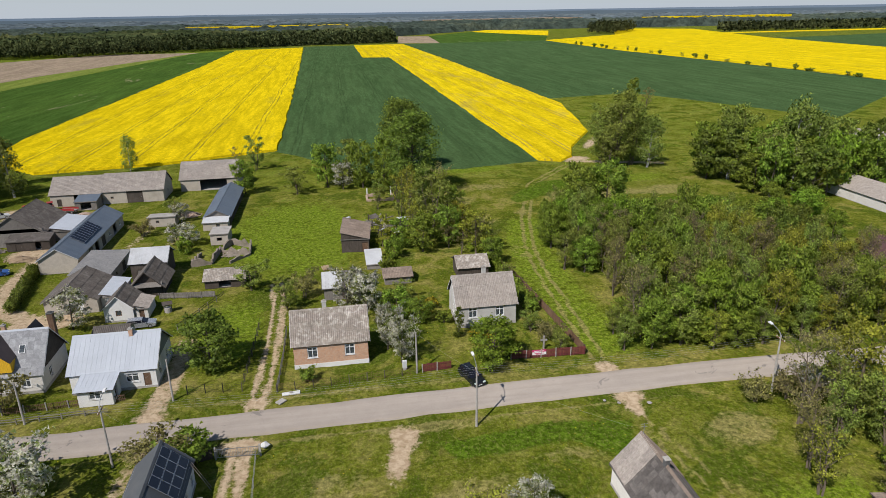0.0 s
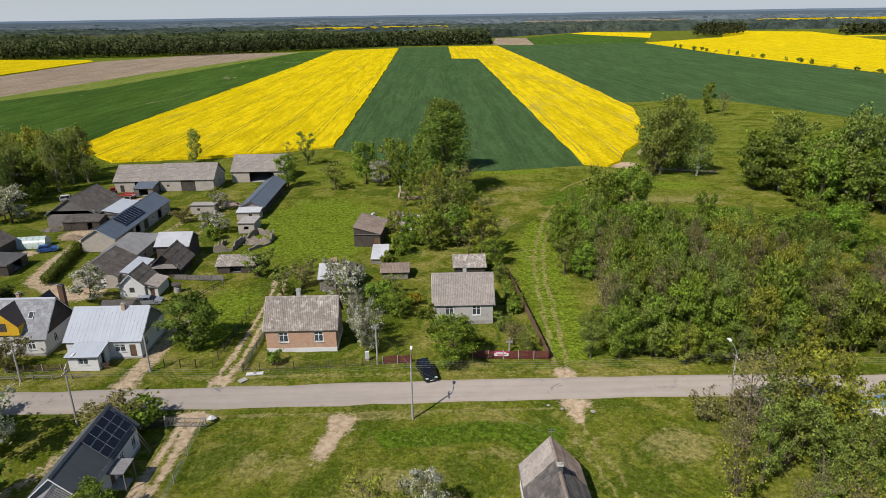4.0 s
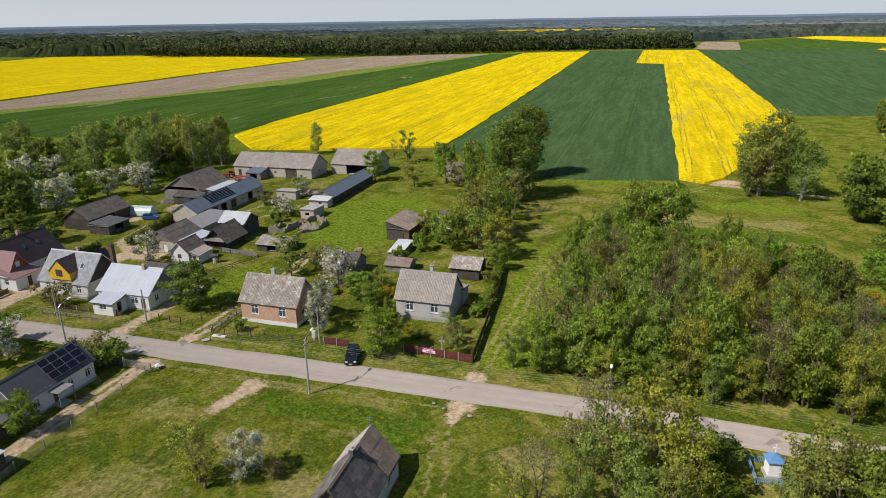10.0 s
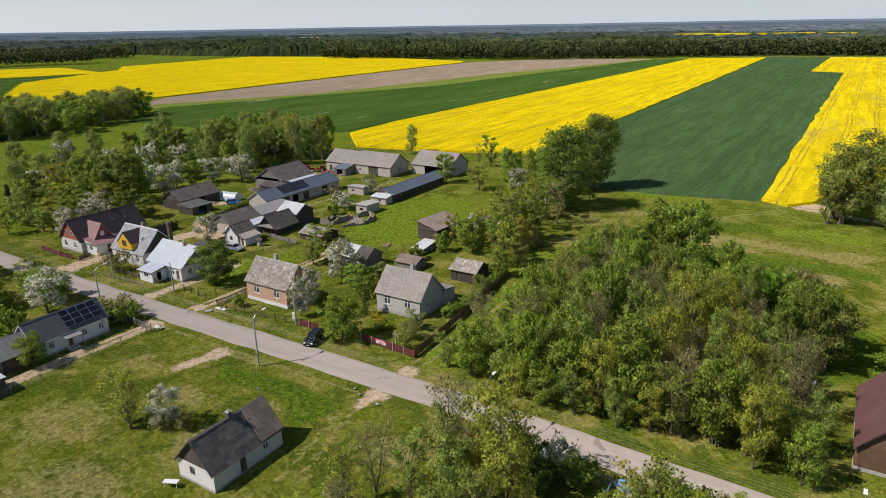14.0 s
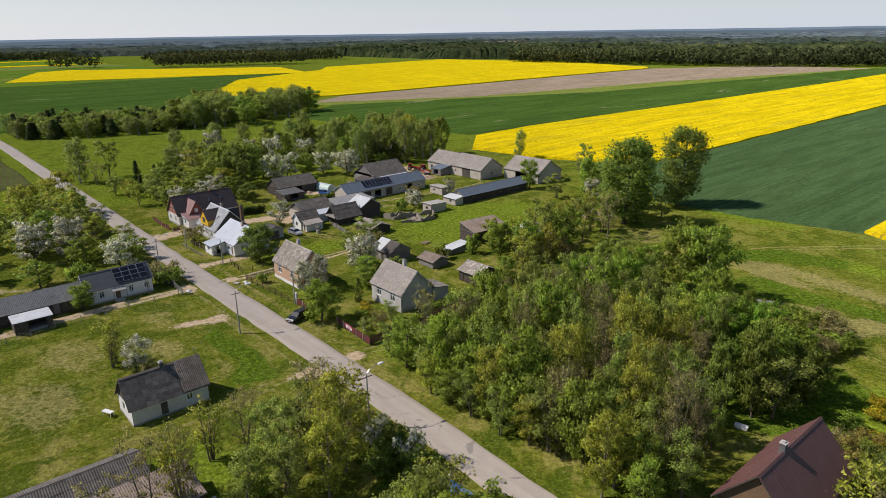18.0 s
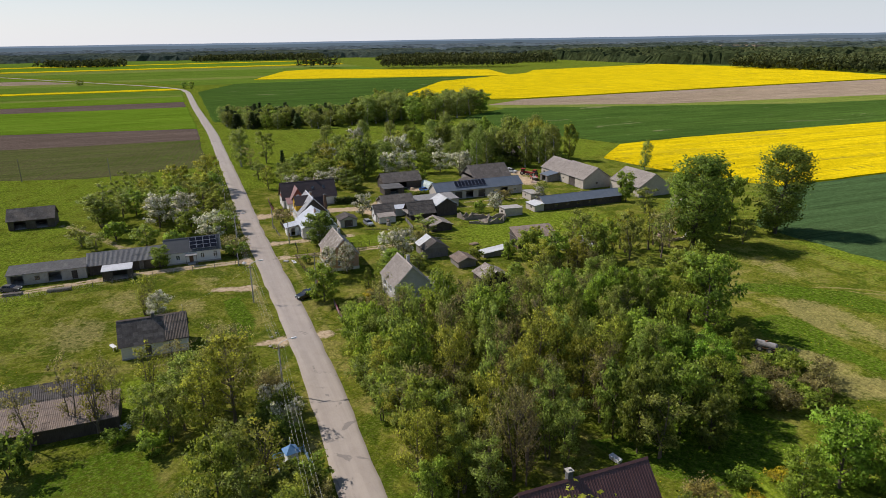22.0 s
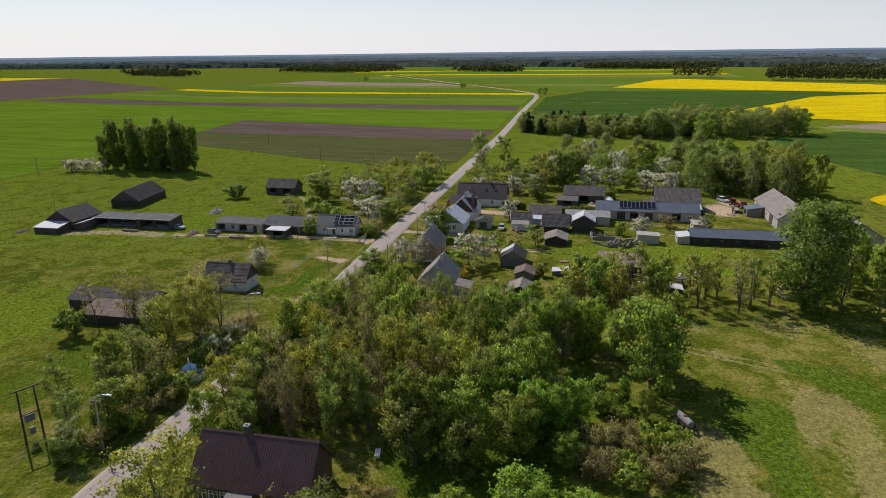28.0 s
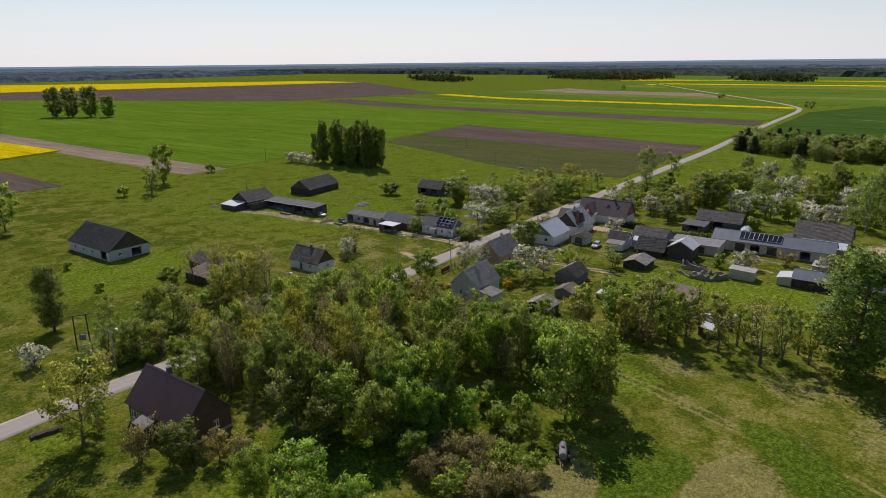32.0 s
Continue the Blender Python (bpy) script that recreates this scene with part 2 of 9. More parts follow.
M = {}
M["ground"] = make_ground_mat()
M["rape"] = crop_mat("rape_in_flower", (0.60, 0.455, 0.004), (0.70, 0.535, 0.006), lane=19.0, lane_color=(0.20, 0.18, 0.02), angle=radians(0.4), stain=(0.34, 0.29, 0.03), stain_amount=0.50, thr=(0.57, 0.70), width=0.034)
M["rape_thin"] = crop_mat("patchy_rape", (0.58, 0.44, 0.006), (0.70, 0.535, 0.007), lane=12.0, lane_color=(0.26, 0.20, 0.05), angle=radians(0.4), stain=(0.33, 0.27, 0.07), stain_amount=0.55, thr=(0.56, 0.70), width=0.05)
M["rape_far"] = crop_mat("distant_rape", (0.64, 0.48, 0.006), (0.76, 0.57, 0.008), lane=24.0, lane_color=(0.36, 0.28, 0.02), angle=radians(70), stain=(0.42, 0.33, 0.02), stain_amount=0.4)
M["wheat"] = crop_mat("winter_wheat", (0.054, 0.100, 0.036), (0.068, 0.118, 0.044), lane=21.0, lane_color=(0.040, 0.068, 0.026), angle=radians(0.4), stain=(0.082, 0.128, 0.052), stain_amount=0.35, width=0.03)
M["wheat_side"] = crop_mat("young_corn_green", (0.050, 0.098, 0.018), (0.074, 0.132, 0.024), lane=24.0, lane_color=(0.03, 0.055, 0.012), angle=radians(2), stain=(0.24, 0.23, 0.12), stain_amount=0.7, thr=(0.63, 0.67), width=0.03)
M["corn_west"] = crop_mat("fresh_green_corn", (0.100, 0.167, 0.019), (0.138, 0.210, 0.026), stain=(0.16, 0.20, 0.05), stain_amount=0.5)
M["meadow_far"] = crop_mat("bright_green_corn", (0.106, 0.187, 0.014), (0.150, 0.237, 0.021), stain=(0.165, 0.215, 0.030), stain_amount=0.5)
M["pale_green"] = crop_mat("pale_grass_strip", (0.150, 0.200, 0.035), (0.20, 0.24, 0.05), stain=(0.24, 0.23, 0.10), stain_amount=0.5)
M["soil_pale"] = crop_mat("dry_ploughland", (0.27, 0.21, 0.15), (0.36, 0.285, 0.20), stain=(0.21, 0.20, 0.10), stain_amount=0.6, lane=7.0, lane_color=(0.2, 0.15, 0.10), angle=radians(50), width=0.04)
M["soil"] = crop_mat("dark_ploughland", (0.118, 0.088, 0.070), (0.165, 0.125, 0.10), stain=(0.20, 0.155, 0.12), stain_amount=0.5, lane=5.0, lane_color=(0.09, 0.068, 0.052), angle=radians(10), width=0.05)
M["stubble"] = crop_mat("rough_ploughed_grass", (0.085, 0.110, 0.026), (0.120, 0.118, 0.048), lane=5.0, lane_color=(0.11, 0.085, 0.055), angle=radians(97), stain=(0.105, 0.155, 0.022), stain_amount=0.7, width=0.10)
def make_asphalt():
    n = Nodes("worn_asphalt")
    a, f, s = n.noise(0.35, 5, 0.7), n.noise(30, 3), n.noise(1.0, 5, 0.7, vec=n.stretch(0.03, 0.6, 1))
    c = n.ramp(a, (0.3, (0.375, 0.318, 0.262)), (0.7, (0.47, 0.405, 0.338)))
    c = n.mix(0.3, c, n.ramp(s, (0.4, (0.32, 0.280, 0.238)), (0.6, (0.52, 0.458, 0.395))))
    c = n.mix(0.25, c, n.ramp(f, (0.2, (0.12, 0.11, 0.10)), (0.8, (0.42, 0.40, 0.38))))
    crack = n.put("ShaderNodeTexVoronoi", Vector=n.stretch(0.25, 0.5, 1), Scale=1.0)
    crack.feature = "DISTANCE_TO_EDGE"
    c = n.mix(n.math("MULTIPLY", n.math("LESS_THAN", crack.outputs["Distance"], 0.008), 0.07), c, (0.09, 0.085, 0.08))
    patch = n.grey(n.noise(0.22, 5, 0.6, dist=1.0), 0.63, 0.66)
    c = n.mix(n.math("MULTIPLY", patch, 0.5), c, (0.13, 0.125, 0.12))
    sand = n.grey(n.math("ADD", n.attr("edge"), n.math("MULTIPLY", n.noise(0.9, 5), 0.5)), 1.05, 1.3)
    c = n.mix(n.math("MULTIPLY", sand, 0.7), c, (0.34, 0.29, 0.22))
    return n.done(c, 0.9, f, 0.25, 0.01, spec=0.2)
M["asphalt"] = make_asphalt()
def make_forest(name, dark, light, pale, crown, stand):
    """Closed forest from afar: stands of different trees and the mottle of single crowns."""
    n = Nodes(name)
    c = n.ramp(n.noise(stand, 4, 0.6, dist=0.5), (0.38, dark), (0.52, light), (0.66, pale))
    c = n.tone(c, n.noise(crown, 3, 0.7), 0.36, 0.64, 0.62, 1.38)
    return n.done(c, 0.95, n.noise(crown * 1.7, 3, 0.7), 0.6, 0.8, spec=0.0, rugged=0.6)
M["wood_near"] = make_forest("forest_canopy", (0.036, 0.050, 0.022), (0.058, 0.074, 0.030), (0.100, 0.108, 0.042), 0.16, 0.010)
# the two farther forests carry air haze in their bluer, paler base colours
M["wood_mid"] = make_forest("forest_canopy_haze_tint", (0.044, 0.060, 0.050), (0.062, 0.080, 0.062), (0.092, 0.106, 0.070), 0.07, 0.005)
M["wood_far"] = make_forest("forest_canopy_haze_pale", (0.085, 0.110, 0.124), (0.104, 0.130, 0.142), (0.130, 0.152, 0.156), 0.03, 0.0022)
def make_haze_glow(name, colour, glow):
    """Land at the edge of sight; an even blue emission imitates the haze over it."""
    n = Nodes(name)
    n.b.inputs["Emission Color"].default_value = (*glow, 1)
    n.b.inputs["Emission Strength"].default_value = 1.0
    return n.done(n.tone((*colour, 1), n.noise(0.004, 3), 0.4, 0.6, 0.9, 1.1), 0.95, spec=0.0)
M["ridge_far"] = make_haze_glow("ridge_haze_glow", (0.05, 0.06, 0.07), (0.155, 0.205, 0.270))
M["ridge_near"] = make_haze_glow("rise_haze_glow", (0.05, 0.06, 0.065), (0.088, 0.120, 0.148))
def make_brick():
    n = Nodes("brick")
    b = n.put("ShaderNodeTexBrick", Vector=n.put("ShaderNodeCombineXYZ", X=n.math("ADD", n.put("ShaderNodeSeparateXYZ", Vector=n.pos).outputs[0], n.put("ShaderNodeSeparateXYZ", Vector=n.pos).outputs[1]), Y=n.put("ShaderNodeSeparateXYZ", Vector=n.pos).outputs[2]).outputs[0],
              Color1=(0.60, 0.34, 0.20, 1), Color2=(0.46, 0.235, 0.13, 1), Mortar=(0.55, 0.48, 0.39, 1), Scale=1.0)
    b.inputs["Brick Width"].default_value, b.inputs["Row Height"].default_value, b.inputs["Mortar Size"].default_value = 0.26, 0.077, 0.012
    c = n.mix(n.math("MULTIPLY", n.noise(0.8, 5), 0.5), b.outputs[0], (0.46, 0.27, 0.17))
    c = n.mix(n.math("MULTIPLY", n.grey(n.noise(1.7, 6), 0.5, 0.7), 0.3), c, (0.22, 0.13, 0.09))
    return n.done(c, 0.85, b.outputs["Fac"], -0.5, 0.01)
M["brick"] = make_brick()
M["eternit"] = mat("weathered_cement_sheet", (0.28, 0.245, 0.215), (0.44, 0.395, 0.350), 0.9, 0.9, 0.25, stain=(0.16, 0.14, 0.12), stain_scale=0.9, stain_amount=0.35, vary=0.08)
M["eternit_mossy"] = mat("lichened_cement_sheet", (0.25, 0.215, 0.180), (0.37, 0.325, 0.28), 0.9, 0.9, 0.3, stain=(0.62, 0.58, 0.52), stain_scale=1.3, stain_amount=0.85, vary=0.12)
M["eternit_dark"] = mat("dark_cement_sheet", (0.084, 0.074, 0.066), (0.155, 0.136, 0.120), 0.9, 0.88, 0.25, stain=(0.25, 0.24, 0.22), stain_scale=0.8, stain_amount=0.4, vary=0.10)
M["slate"] = mat("dark_cement_slates", (0.095, 0.086, 0.080), (0.165, 0.150, 0.138), 1.6, 0.9, 0.3, stain=(0.15, 0.13, 0.115), stain_scale=1.2, stain_amount=0.5, vary=0.30, spec=0.15)
M["roof_paint"] = mat("dark_grey_painted_roof", (0.078, 0.086, 0.094), (0.105, 0.114, 0.122), 0.4, 0.6, 0.08, stain=(0.14, 0.145, 0.145), stain_amount=0.4)
M["tile_grey"] = mat("light_grey_slates", (0.27, 0.275, 0.285), (0.38, 0.385, 0.395), 1.2, 0.75, 0.25, stain=(0.27, 0.275, 0.28), stain_amount=0.5, vary=0.16)
M["tin_light"] = mat("pale_painted_tin", (0.47, 0.505, 0.55), (0.54, 0.575, 0.62), 0.5, 0.6, 0.05, stain=(0.42, 0.45, 0.49), stain_amount=0.3, metal=0.0, vary=0.02, spec=0.3)
M["tin_white"] = mat("whitish_tin", (0.48, 0.50, 0.51), (0.60, 0.61, 0.62), 0.5, 0.65, 0.05, stain=(0.40, 0.40, 0.39), stain_amount=0.5, vary=0.04, spec=0.25)
M["tin_blue"] = mat("slate_blue_tin", (0.105, 0.135, 0.175), (0.14, 0.17, 0.21), 0.5, 0.55, 0.05, stain=(0.17, 0.19, 0.215), stain_amount=0.4, metal=0.0, vary=0.05, spec=0.3)
M["tin_brown"] = mat("maroon_tin", (0.088, 0.040, 0.037), (0.118, 0.056, 0.050), 0.5, 0.45, 0.05, stain=(0.15, 0.082, 0.075), stain_amount=0.3, vary=0.04, spec=0.5)
M["tin_dark"] = mat("dark_brown_tile_roof", (0.045, 0.034, 0.034), (0.066, 0.050, 0.048), 0.5, 0.5, 0.1, stain=(0.09, 0.07, 0.065), stain_amount=0.4, vary=0.1, spec=0.4)
M["tin_pink"] = mat("faded_red_tin", (0.27, 0.155, 0.145), (0.33, 0.20, 0.19), 0.5, 0.55, 0.05, stain=(0.22, 0.12, 0.11), stain_amount=0.4)
M["eternit_brown"] = mat("rusty_brown_cement_sheet", (0.19, 0.145, 0.115), (0.33, 0.265, 0.215), 1.0, 0.9, 0.3, stain=(0.11, 0.085, 0.07), stain_scale=1.0, stain_amount=0.5, vary=0.15)
M["felt"] = mat("roofing_felt", (0.075, 0.075, 0.075), (0.12, 0.12, 0.118), 0.6, 0.9, 0.2, stain=(0.20, 0.195, 0.18), stain_amount=0.5)
M["felt_grey"] = mat("grey_roofing_felt", (0.19, 0.19, 0.188), (0.26, 0.255, 0.25), 0.5, 0.9, 0.2, stain=(0.33, 0.32, 0.30), stain_amount=0.5)
M["plaster"] = mat("off_white_plaster", (0.60, 0.58, 0.54), (0.70, 0.68, 0.64), 0.7, 0.9, 0.15, stain=(0.47, 0.44, 0.39), stain_amount=0.5)
M["plaster_grey"] = mat("grey_plaster", (0.42, 0.41, 0.385), (0.52, 0.51, 0.48), 0.7, 0.9, 0.2, stain=(0.31, 0.29, 0.26), stain_amount=0.5)
M["plaster_white"] = mat("white_limewash", (0.68, 0.68, 0.66), (0.76, 0.76, 0.74), 0.6, 0.9, 0.15, stain=(0.52, 0.50, 0.46), stain_amount=0.4)
M["ruin_block"] = mat("mossy_broken_blocks", (0.20, 0.17, 0.135), (0.34, 0.29, 0.235), 1.3, 0.95, 0.4, stain=(0.10, 0.10, 0.05), stain_amount=0.7)
M["block"] = mat("pale_block_masonry", (0.43, 0.385, 0.325), (0.53, 0.48, 0.41), 1.1, 0.92, 0.35, stain=(0.31, 0.27, 0.22), stain_amount=0.5)
M["concrete"] = mat("weathered_concrete", (0.33, 0.31, 0.285), (0.44, 0.42, 0.385), 0.8, 0.92, 0.3, stain=(0.20, 0.185, 0.165), stain_amount=0.6)
M["plank_dark"] = mat("dark_weathered_boards", (0.050, 0.040, 0.034), (0.095, 0.078, 0.064), 1.0, 0.85, 0.3, stain=(0.15, 0.13, 0.11), stain_amount=0.5, vary=0.25)
M["plank_grey"] = mat("grey_weathered_boards", (0.17, 0.155, 0.14), (0.27, 0.25, 0.225), 1.0, 0.88, 0.3, stain=(0.11, 0.10, 0.09), stain_amount=0.5, vary=0.25)
M["plank_brown"] = mat("brown_stained_boards", (0.105, 0.060, 0.036), (0.165, 0.10, 0.062), 1.0, 0.8, 0.3, stain=(0.22, 0.16, 0.11), stain_amount=0.4, vary=0.2)
M["plank_slate"] = mat("blue_grey_painted_boards", (0.17, 0.20, 0.225), (0.235, 0.265, 0.29), 1.0, 0.75, 0.15, stain=(0.14, 0.16, 0.17), stain_amount=0.4, vary=0.08)
M["yellow"] = mat("yellow_painted_boards", (0.70, 0.40, 0.02), (0.78, 0.47, 0.03), 1.2, 0.7, 0.1, stain=(0.6, 0.33, 0.03), stain_amount=0.4)
M["red_gable"] = mat("brick_red_render", (0.30, 0.095, 0.065), (0.38, 0.13, 0.09), 1.2, 0.8, 0.15, stain=(0.24, 0.08, 0.06), stain_amount=0.4)
M["fence_red"] = mat("dark_red_boards", (0.115, 0.030, 0.028), (0.17, 0.048, 0.042), 1.2, 0.75, 0.15, stain=(0.20, 0.09, 0.08), stain_amount=0.4, vary=0.2)
M["white_paint"] = mat("white_paint", (0.74, 0.74, 0.73), (0.80, 0.80, 0.79), 2.0, 0.5, 0.03)
M["black_paint"] = mat("black_metal", (0.018, 0.018, 0.019), (0.03, 0.03, 0.031), 2.0, 0.45, 0.05)
M["steel"] = mat("galvanised_steel", (0.42, 0.43, 0.44), (0.52, 0.53, 0.54), 2.0, 0.4, 0.05, metal=0.8)
M["rust"] = mat("rusty_iron", (0.13, 0.065, 0.038), (0.22, 0.115, 0.065), 2.0, 0.85, 0.3, stain=(0.09, 0.06, 0.045))
M["stone"] = mat("field_stones", (0.28, 0.26, 0.235), (0.44, 0.41, 0.375), 1.6, 0.9, 0.35, stain=(0.19, 0.17, 0.15), vary=0.2)
M["rubble"] = mat("brick_rubble", (0.36, 0.25, 0.185), (0.52, 0.41, 0.33), 1.8, 0.92, 0.35, stain=(0.26, 0.17, 0.12))
M["log"] = mat("cut_timber", (0.31, 0.225, 0.14), (0.44, 0.335, 0.22), 2.0, 0.85, 0.3, stain=(0.20, 0.15, 0.10))
M["log_grey"] = mat("old_stacked_wood", (0.17, 0.145, 0.12), (0.28, 0.245, 0.205), 2.0, 0.88, 0.3, stain=(0.10, 0.085, 0.07))
M["bark"] = mat("bark", (0.060, 0.048, 0.036), (0.115, 0.094, 0.073), 3.0, 0.9, 0.5, stain=(0.15, 0.135, 0.105), stain_amount=0.4)
M["bark_pale"] = mat("birch_bark", (0.36, 0.34, 0.31), (0.52, 0.50, 0.465), 2.0, 0.85, 0.3, stain=(0.05, 0.045, 0.04), stain_scale=2.5, stain_amount=0.8)
M["twig"] = mat("bare_twigs", (0.115, 0.092, 0.066), (0.185, 0.150, 0.110), 3.0, 0.9, 0.3)
M["wire"] = mat("bare_wire", (0.33, 0.33, 0.32), (0.42, 0.42, 0.41), 2.0, 0.5, 0.0, metal=0.5)
M["tyre"] = mat("black_rubber", (0.02, 0.02, 0.02), (0.035, 0.034, 0.033), 3.0, 0.85, 0.2)
M["car_black"] = mat("black_car_paint", (0.010, 0.012, 0.016), (0.014, 0.016, 0.020), 1.0, 0.22, 0.0, spec=0.6)
M["car_silver"] = mat("silver_car_paint", (0.48, 0.50, 0.53), (0.53, 0.55, 0.58), 1.0, 0.28, 0.0, metal=0.5, spec=0.6)
M["car_red"] = mat("red_machine_paint", (0.30, 0.022, 0.025), (0.36, 0.04, 0.04), 1.5, 0.5, 0.05, stain=(0.2, 0.08, 0.06))
M["blue_paint"] = mat("blue_paint", (0.03, 0.09, 0.30), (0.05, 0.13, 0.37), 1.5, 0.45, 0.05, stain=(0.06, 0.12, 0.25))
M["blue_shrine"] = mat("faded_blue_tin", (0.10, 0.24, 0.46), (0.14, 0.30, 0.52), 1.5, 0.6, 0.05)
M["blue_pale"] = mat("sky_blue_paint", (0.17, 0.30, 0.44), (0.22, 0.36, 0.50), 1.5, 0.6, 0.05)
M["poly"] = mat("milky_polytunnel_film", (0.50, 0.60, 0.55), (0.60, 0.69, 0.64), 0.8, 0.35, 0.05, spec=0.5)
M["solar"] = mat("solar_cells", (0.010, 0.011, 0.017), (0.014, 0.016, 0.024), 2.0, 0.18, 0.0, spec=0.45)
M["banner_pink"] = mat("magenta_banner", (0.50, 0.04, 0.14), (0.56, 0.06, 0.17), 2.0, 0.6, 0.02)
M["lime"] = mat("whitewashed_stone", (0.62, 0.62, 0.60), (0.72, 0.72, 0.70), 2.0, 0.85, 0.2)
M["curtain"] = mat("net_curtain_cloth", (0.45, 0.45, 0.44), (0.6, 0.6, 0.58), 3.0, 0.9, 0.1)
def make_glass(name, tint):
    n = Nodes(name)
    n.b.inputs["Transmission Weight"].default_value = 0.6
    n.b.inputs["IOR"].default_value = 1.45
    return n.done(tint, 0.06, spec=0.6)
M["glass"] = make_glass("window_glass", (0.16, 0.19, 0.21))
LEAF = {
    "green": leaf_mat("fresh_green_leaves", (0.108, 0.165, 0.019), (0.238, 0.312, 0.040), glow=0.42),
    "lime": leaf_mat("yellow_green_leaves", (0.166, 0.192, 0.018), (0.325, 0.340, 0.045), glow=0.42),
    "bright": leaf_mat("bright_spring_leaves", (0.116, 0.198, 0.016), (0.228, 0.345, 0.036), glow=0.42),
    "olive": leaf_mat("thin_olive_leaves", (0.130, 0.172, 0.030), (0.262, 0.315, 0.062), glow=0.42),
    "brown": leaf_mat("budding_brownish_leaves", (0.165, 0.155, 0.055), (0.275, 0.250, 0.090)),
    "dark": leaf_mat("dark_poplar_leaves", (0.080, 0.120, 0.016), (0.170, 0.220, 0.034)),
    "birch": leaf_mat("birch_leaves", (0.118, 0.160, 0.030), (0.235, 0.282, 0.060), glow=0.40),
    "copper": leaf_mat("coppery_young_leaves", (0.130, 0.105, 0.028), (0.265, 0.205, 0.055)),
    "white": leaf_mat("fruit_blossom", (0.115, 0.145, 0.028), (0.200, 0.230, 0.060), bloom=(0.52, 0.51, 0.45)),
    "gold": leaf_mat("yellow_flowering_leaves", (0.200, 0.190, 0.015), (0.420, 0.350, 0.020)),
    "pine": leaf_mat("conifer_needles", (0.032, 0.052, 0.016), (0.070, 0.100, 0.028), glow=0.12, spec=0.05),
    "far": leaf_mat("woodland_foliage", (0.034, 0.045, 0.018), (0.064, 0.074, 0.030), glow=0.15, spec=0.0, stand=0.10),
}


# ---- mesh helpers ----
class MB:
    """Collects vertices and faces, then becomes one mesh."""
    def __init__(self):
        self.v, self.f = [], []

    def add(self, verts, faces, m=None):
        o = len(self.v)
        self.v += [tuple(m @ Vector(p)) for p in verts] if m is not None else [tuple(p) for p in verts]
        self.f += [tuple(i + o for i in q) for q in faces]
        return self

    def box(self, x0, x1, y0, y1, z0, z1, m=None):
        return self.add([(x0, y0, z0), (x1, y0, z0), (x1, y1, z0), (x0, y1, z0), (x0, y0, z1), (x1, y0, z1), (x1, y1, z1), (x0, y1, z1)],
                        [(0, 3, 2, 1), (4, 5, 6, 7), (0, 1, 5, 4), (1, 2, 6, 5), (2, 3, 7, 6), (3, 0, 4, 7)], m)

    def prism(self, poly, axis, a, b, m=None):
        """A polygon in the plane across an axis, drawn out from a to b along it."""
        k = len(poly)
        put = {"x": lambda u, p, q: (u, p, q), "y": lambda u, p, q: (p, u, q), "z": lambda u, p, q: (p, q, u)}[axis]
        vs = [put(a, p, q) for p, q in poly] + [put(b, p, q) for p, q in poly]
        return self.add(vs, [tuple(range(k))[::-1], tuple(range(k, 2 * k))] + [(i, (i + 1) % k, k + (i + 1) % k, k + i) for i in range(k)], m)

    def tube(self, pts, radii, sides=6, m=None, cap=True):
        rings, faces = [], []
        for i, p in enumerate(pts):
            p = Vector(p)
            d = (Vector(pts[min(i + 1, len(pts) - 1)]) - Vector(pts[max(i - 1, 0)])).normalized()
            a = d.orthogonal().normalized() if abs(d.z) < 0.95 else Vector((1, 0, 0))
            b = d.cross(a).normalized()
            a = b.cross(d)
            rings += [p + (a * math.cos(2 * math.pi * k / sides) + b * math.sin(2 * math.pi * k / sides)) * radii[i] for k in range(sides)]
        for i in range(len(pts) - 1):
            for k in range(sides):
                k2 = (k + 1) % sides
                faces.append((i * sides + k, i * sides + k2, (i + 1) * sides + k2, (i + 1) * sides + k))
        if cap:
            faces += [tuple(range(sides))[::-1], tuple(range((len(pts) - 1) * sides, len(pts) * sides))]
        return self.add(rings, faces, m)

    def blob(self, c, r, rnd, squash=0.7, m=None):
        """A rough stone."""
        t = [(0, 0, 1), (0.9, 0, 0.2), (0.25, 0.85, 0.25), (-0.75, 0.5, 0.2), (-0.7, -0.55, 0.25), (0.3, -0.85, 0.2), (0, 0, -0.6)]
        vs = [(c[0] + p[0] * r * rnd.uniform(0.7, 1.2), c[1] + p[1] * r * rnd.uniform(0.7, 1.2), c[2] + p[2] * r * squash * rnd.uniform(0.8, 1.15)) for p in t]
        return self.add(vs, [(0, 1, 2), (0, 2, 3), (0, 3, 4), (0, 4, 5), (0, 5, 1), (6, 2, 1), (6, 3, 2), (6, 4, 3), (6, 5, 4), (6, 1, 5)], m)

    def mesh(self, name, material=None, smooth=False):
        me = bpy.data.meshes.new(name)
        me.from_pydata(self.v, [], self.f)
        if material:
            me.materials.append(material)
        if smooth:
            me.polygons.foreach_set("use_smooth", [True] * len(me.polygons))
        me.update()
        return me


def part(name, mb, material, parent=None, label="", m=None, smooth=False):
    """One mesh object under a thing or a part; a top-level one where there is no parent."""
    ob = new(name, mb.mesh(name, material, smooth) if isinstance(mb, MB) else mb)
    if m is not None:
        ob.matrix_basis = m
    if parent:
        ob.parent = parent
    if label:
        ob["label"] = label
    return ob


def thing(name, label, category, m=None, group="", kind=""):
    ob = new(name)
    ob.empty_display_size = 0.3
    if m is not None:
        ob.matrix_basis = m
    return tagged(ob, label, category, group, kind)


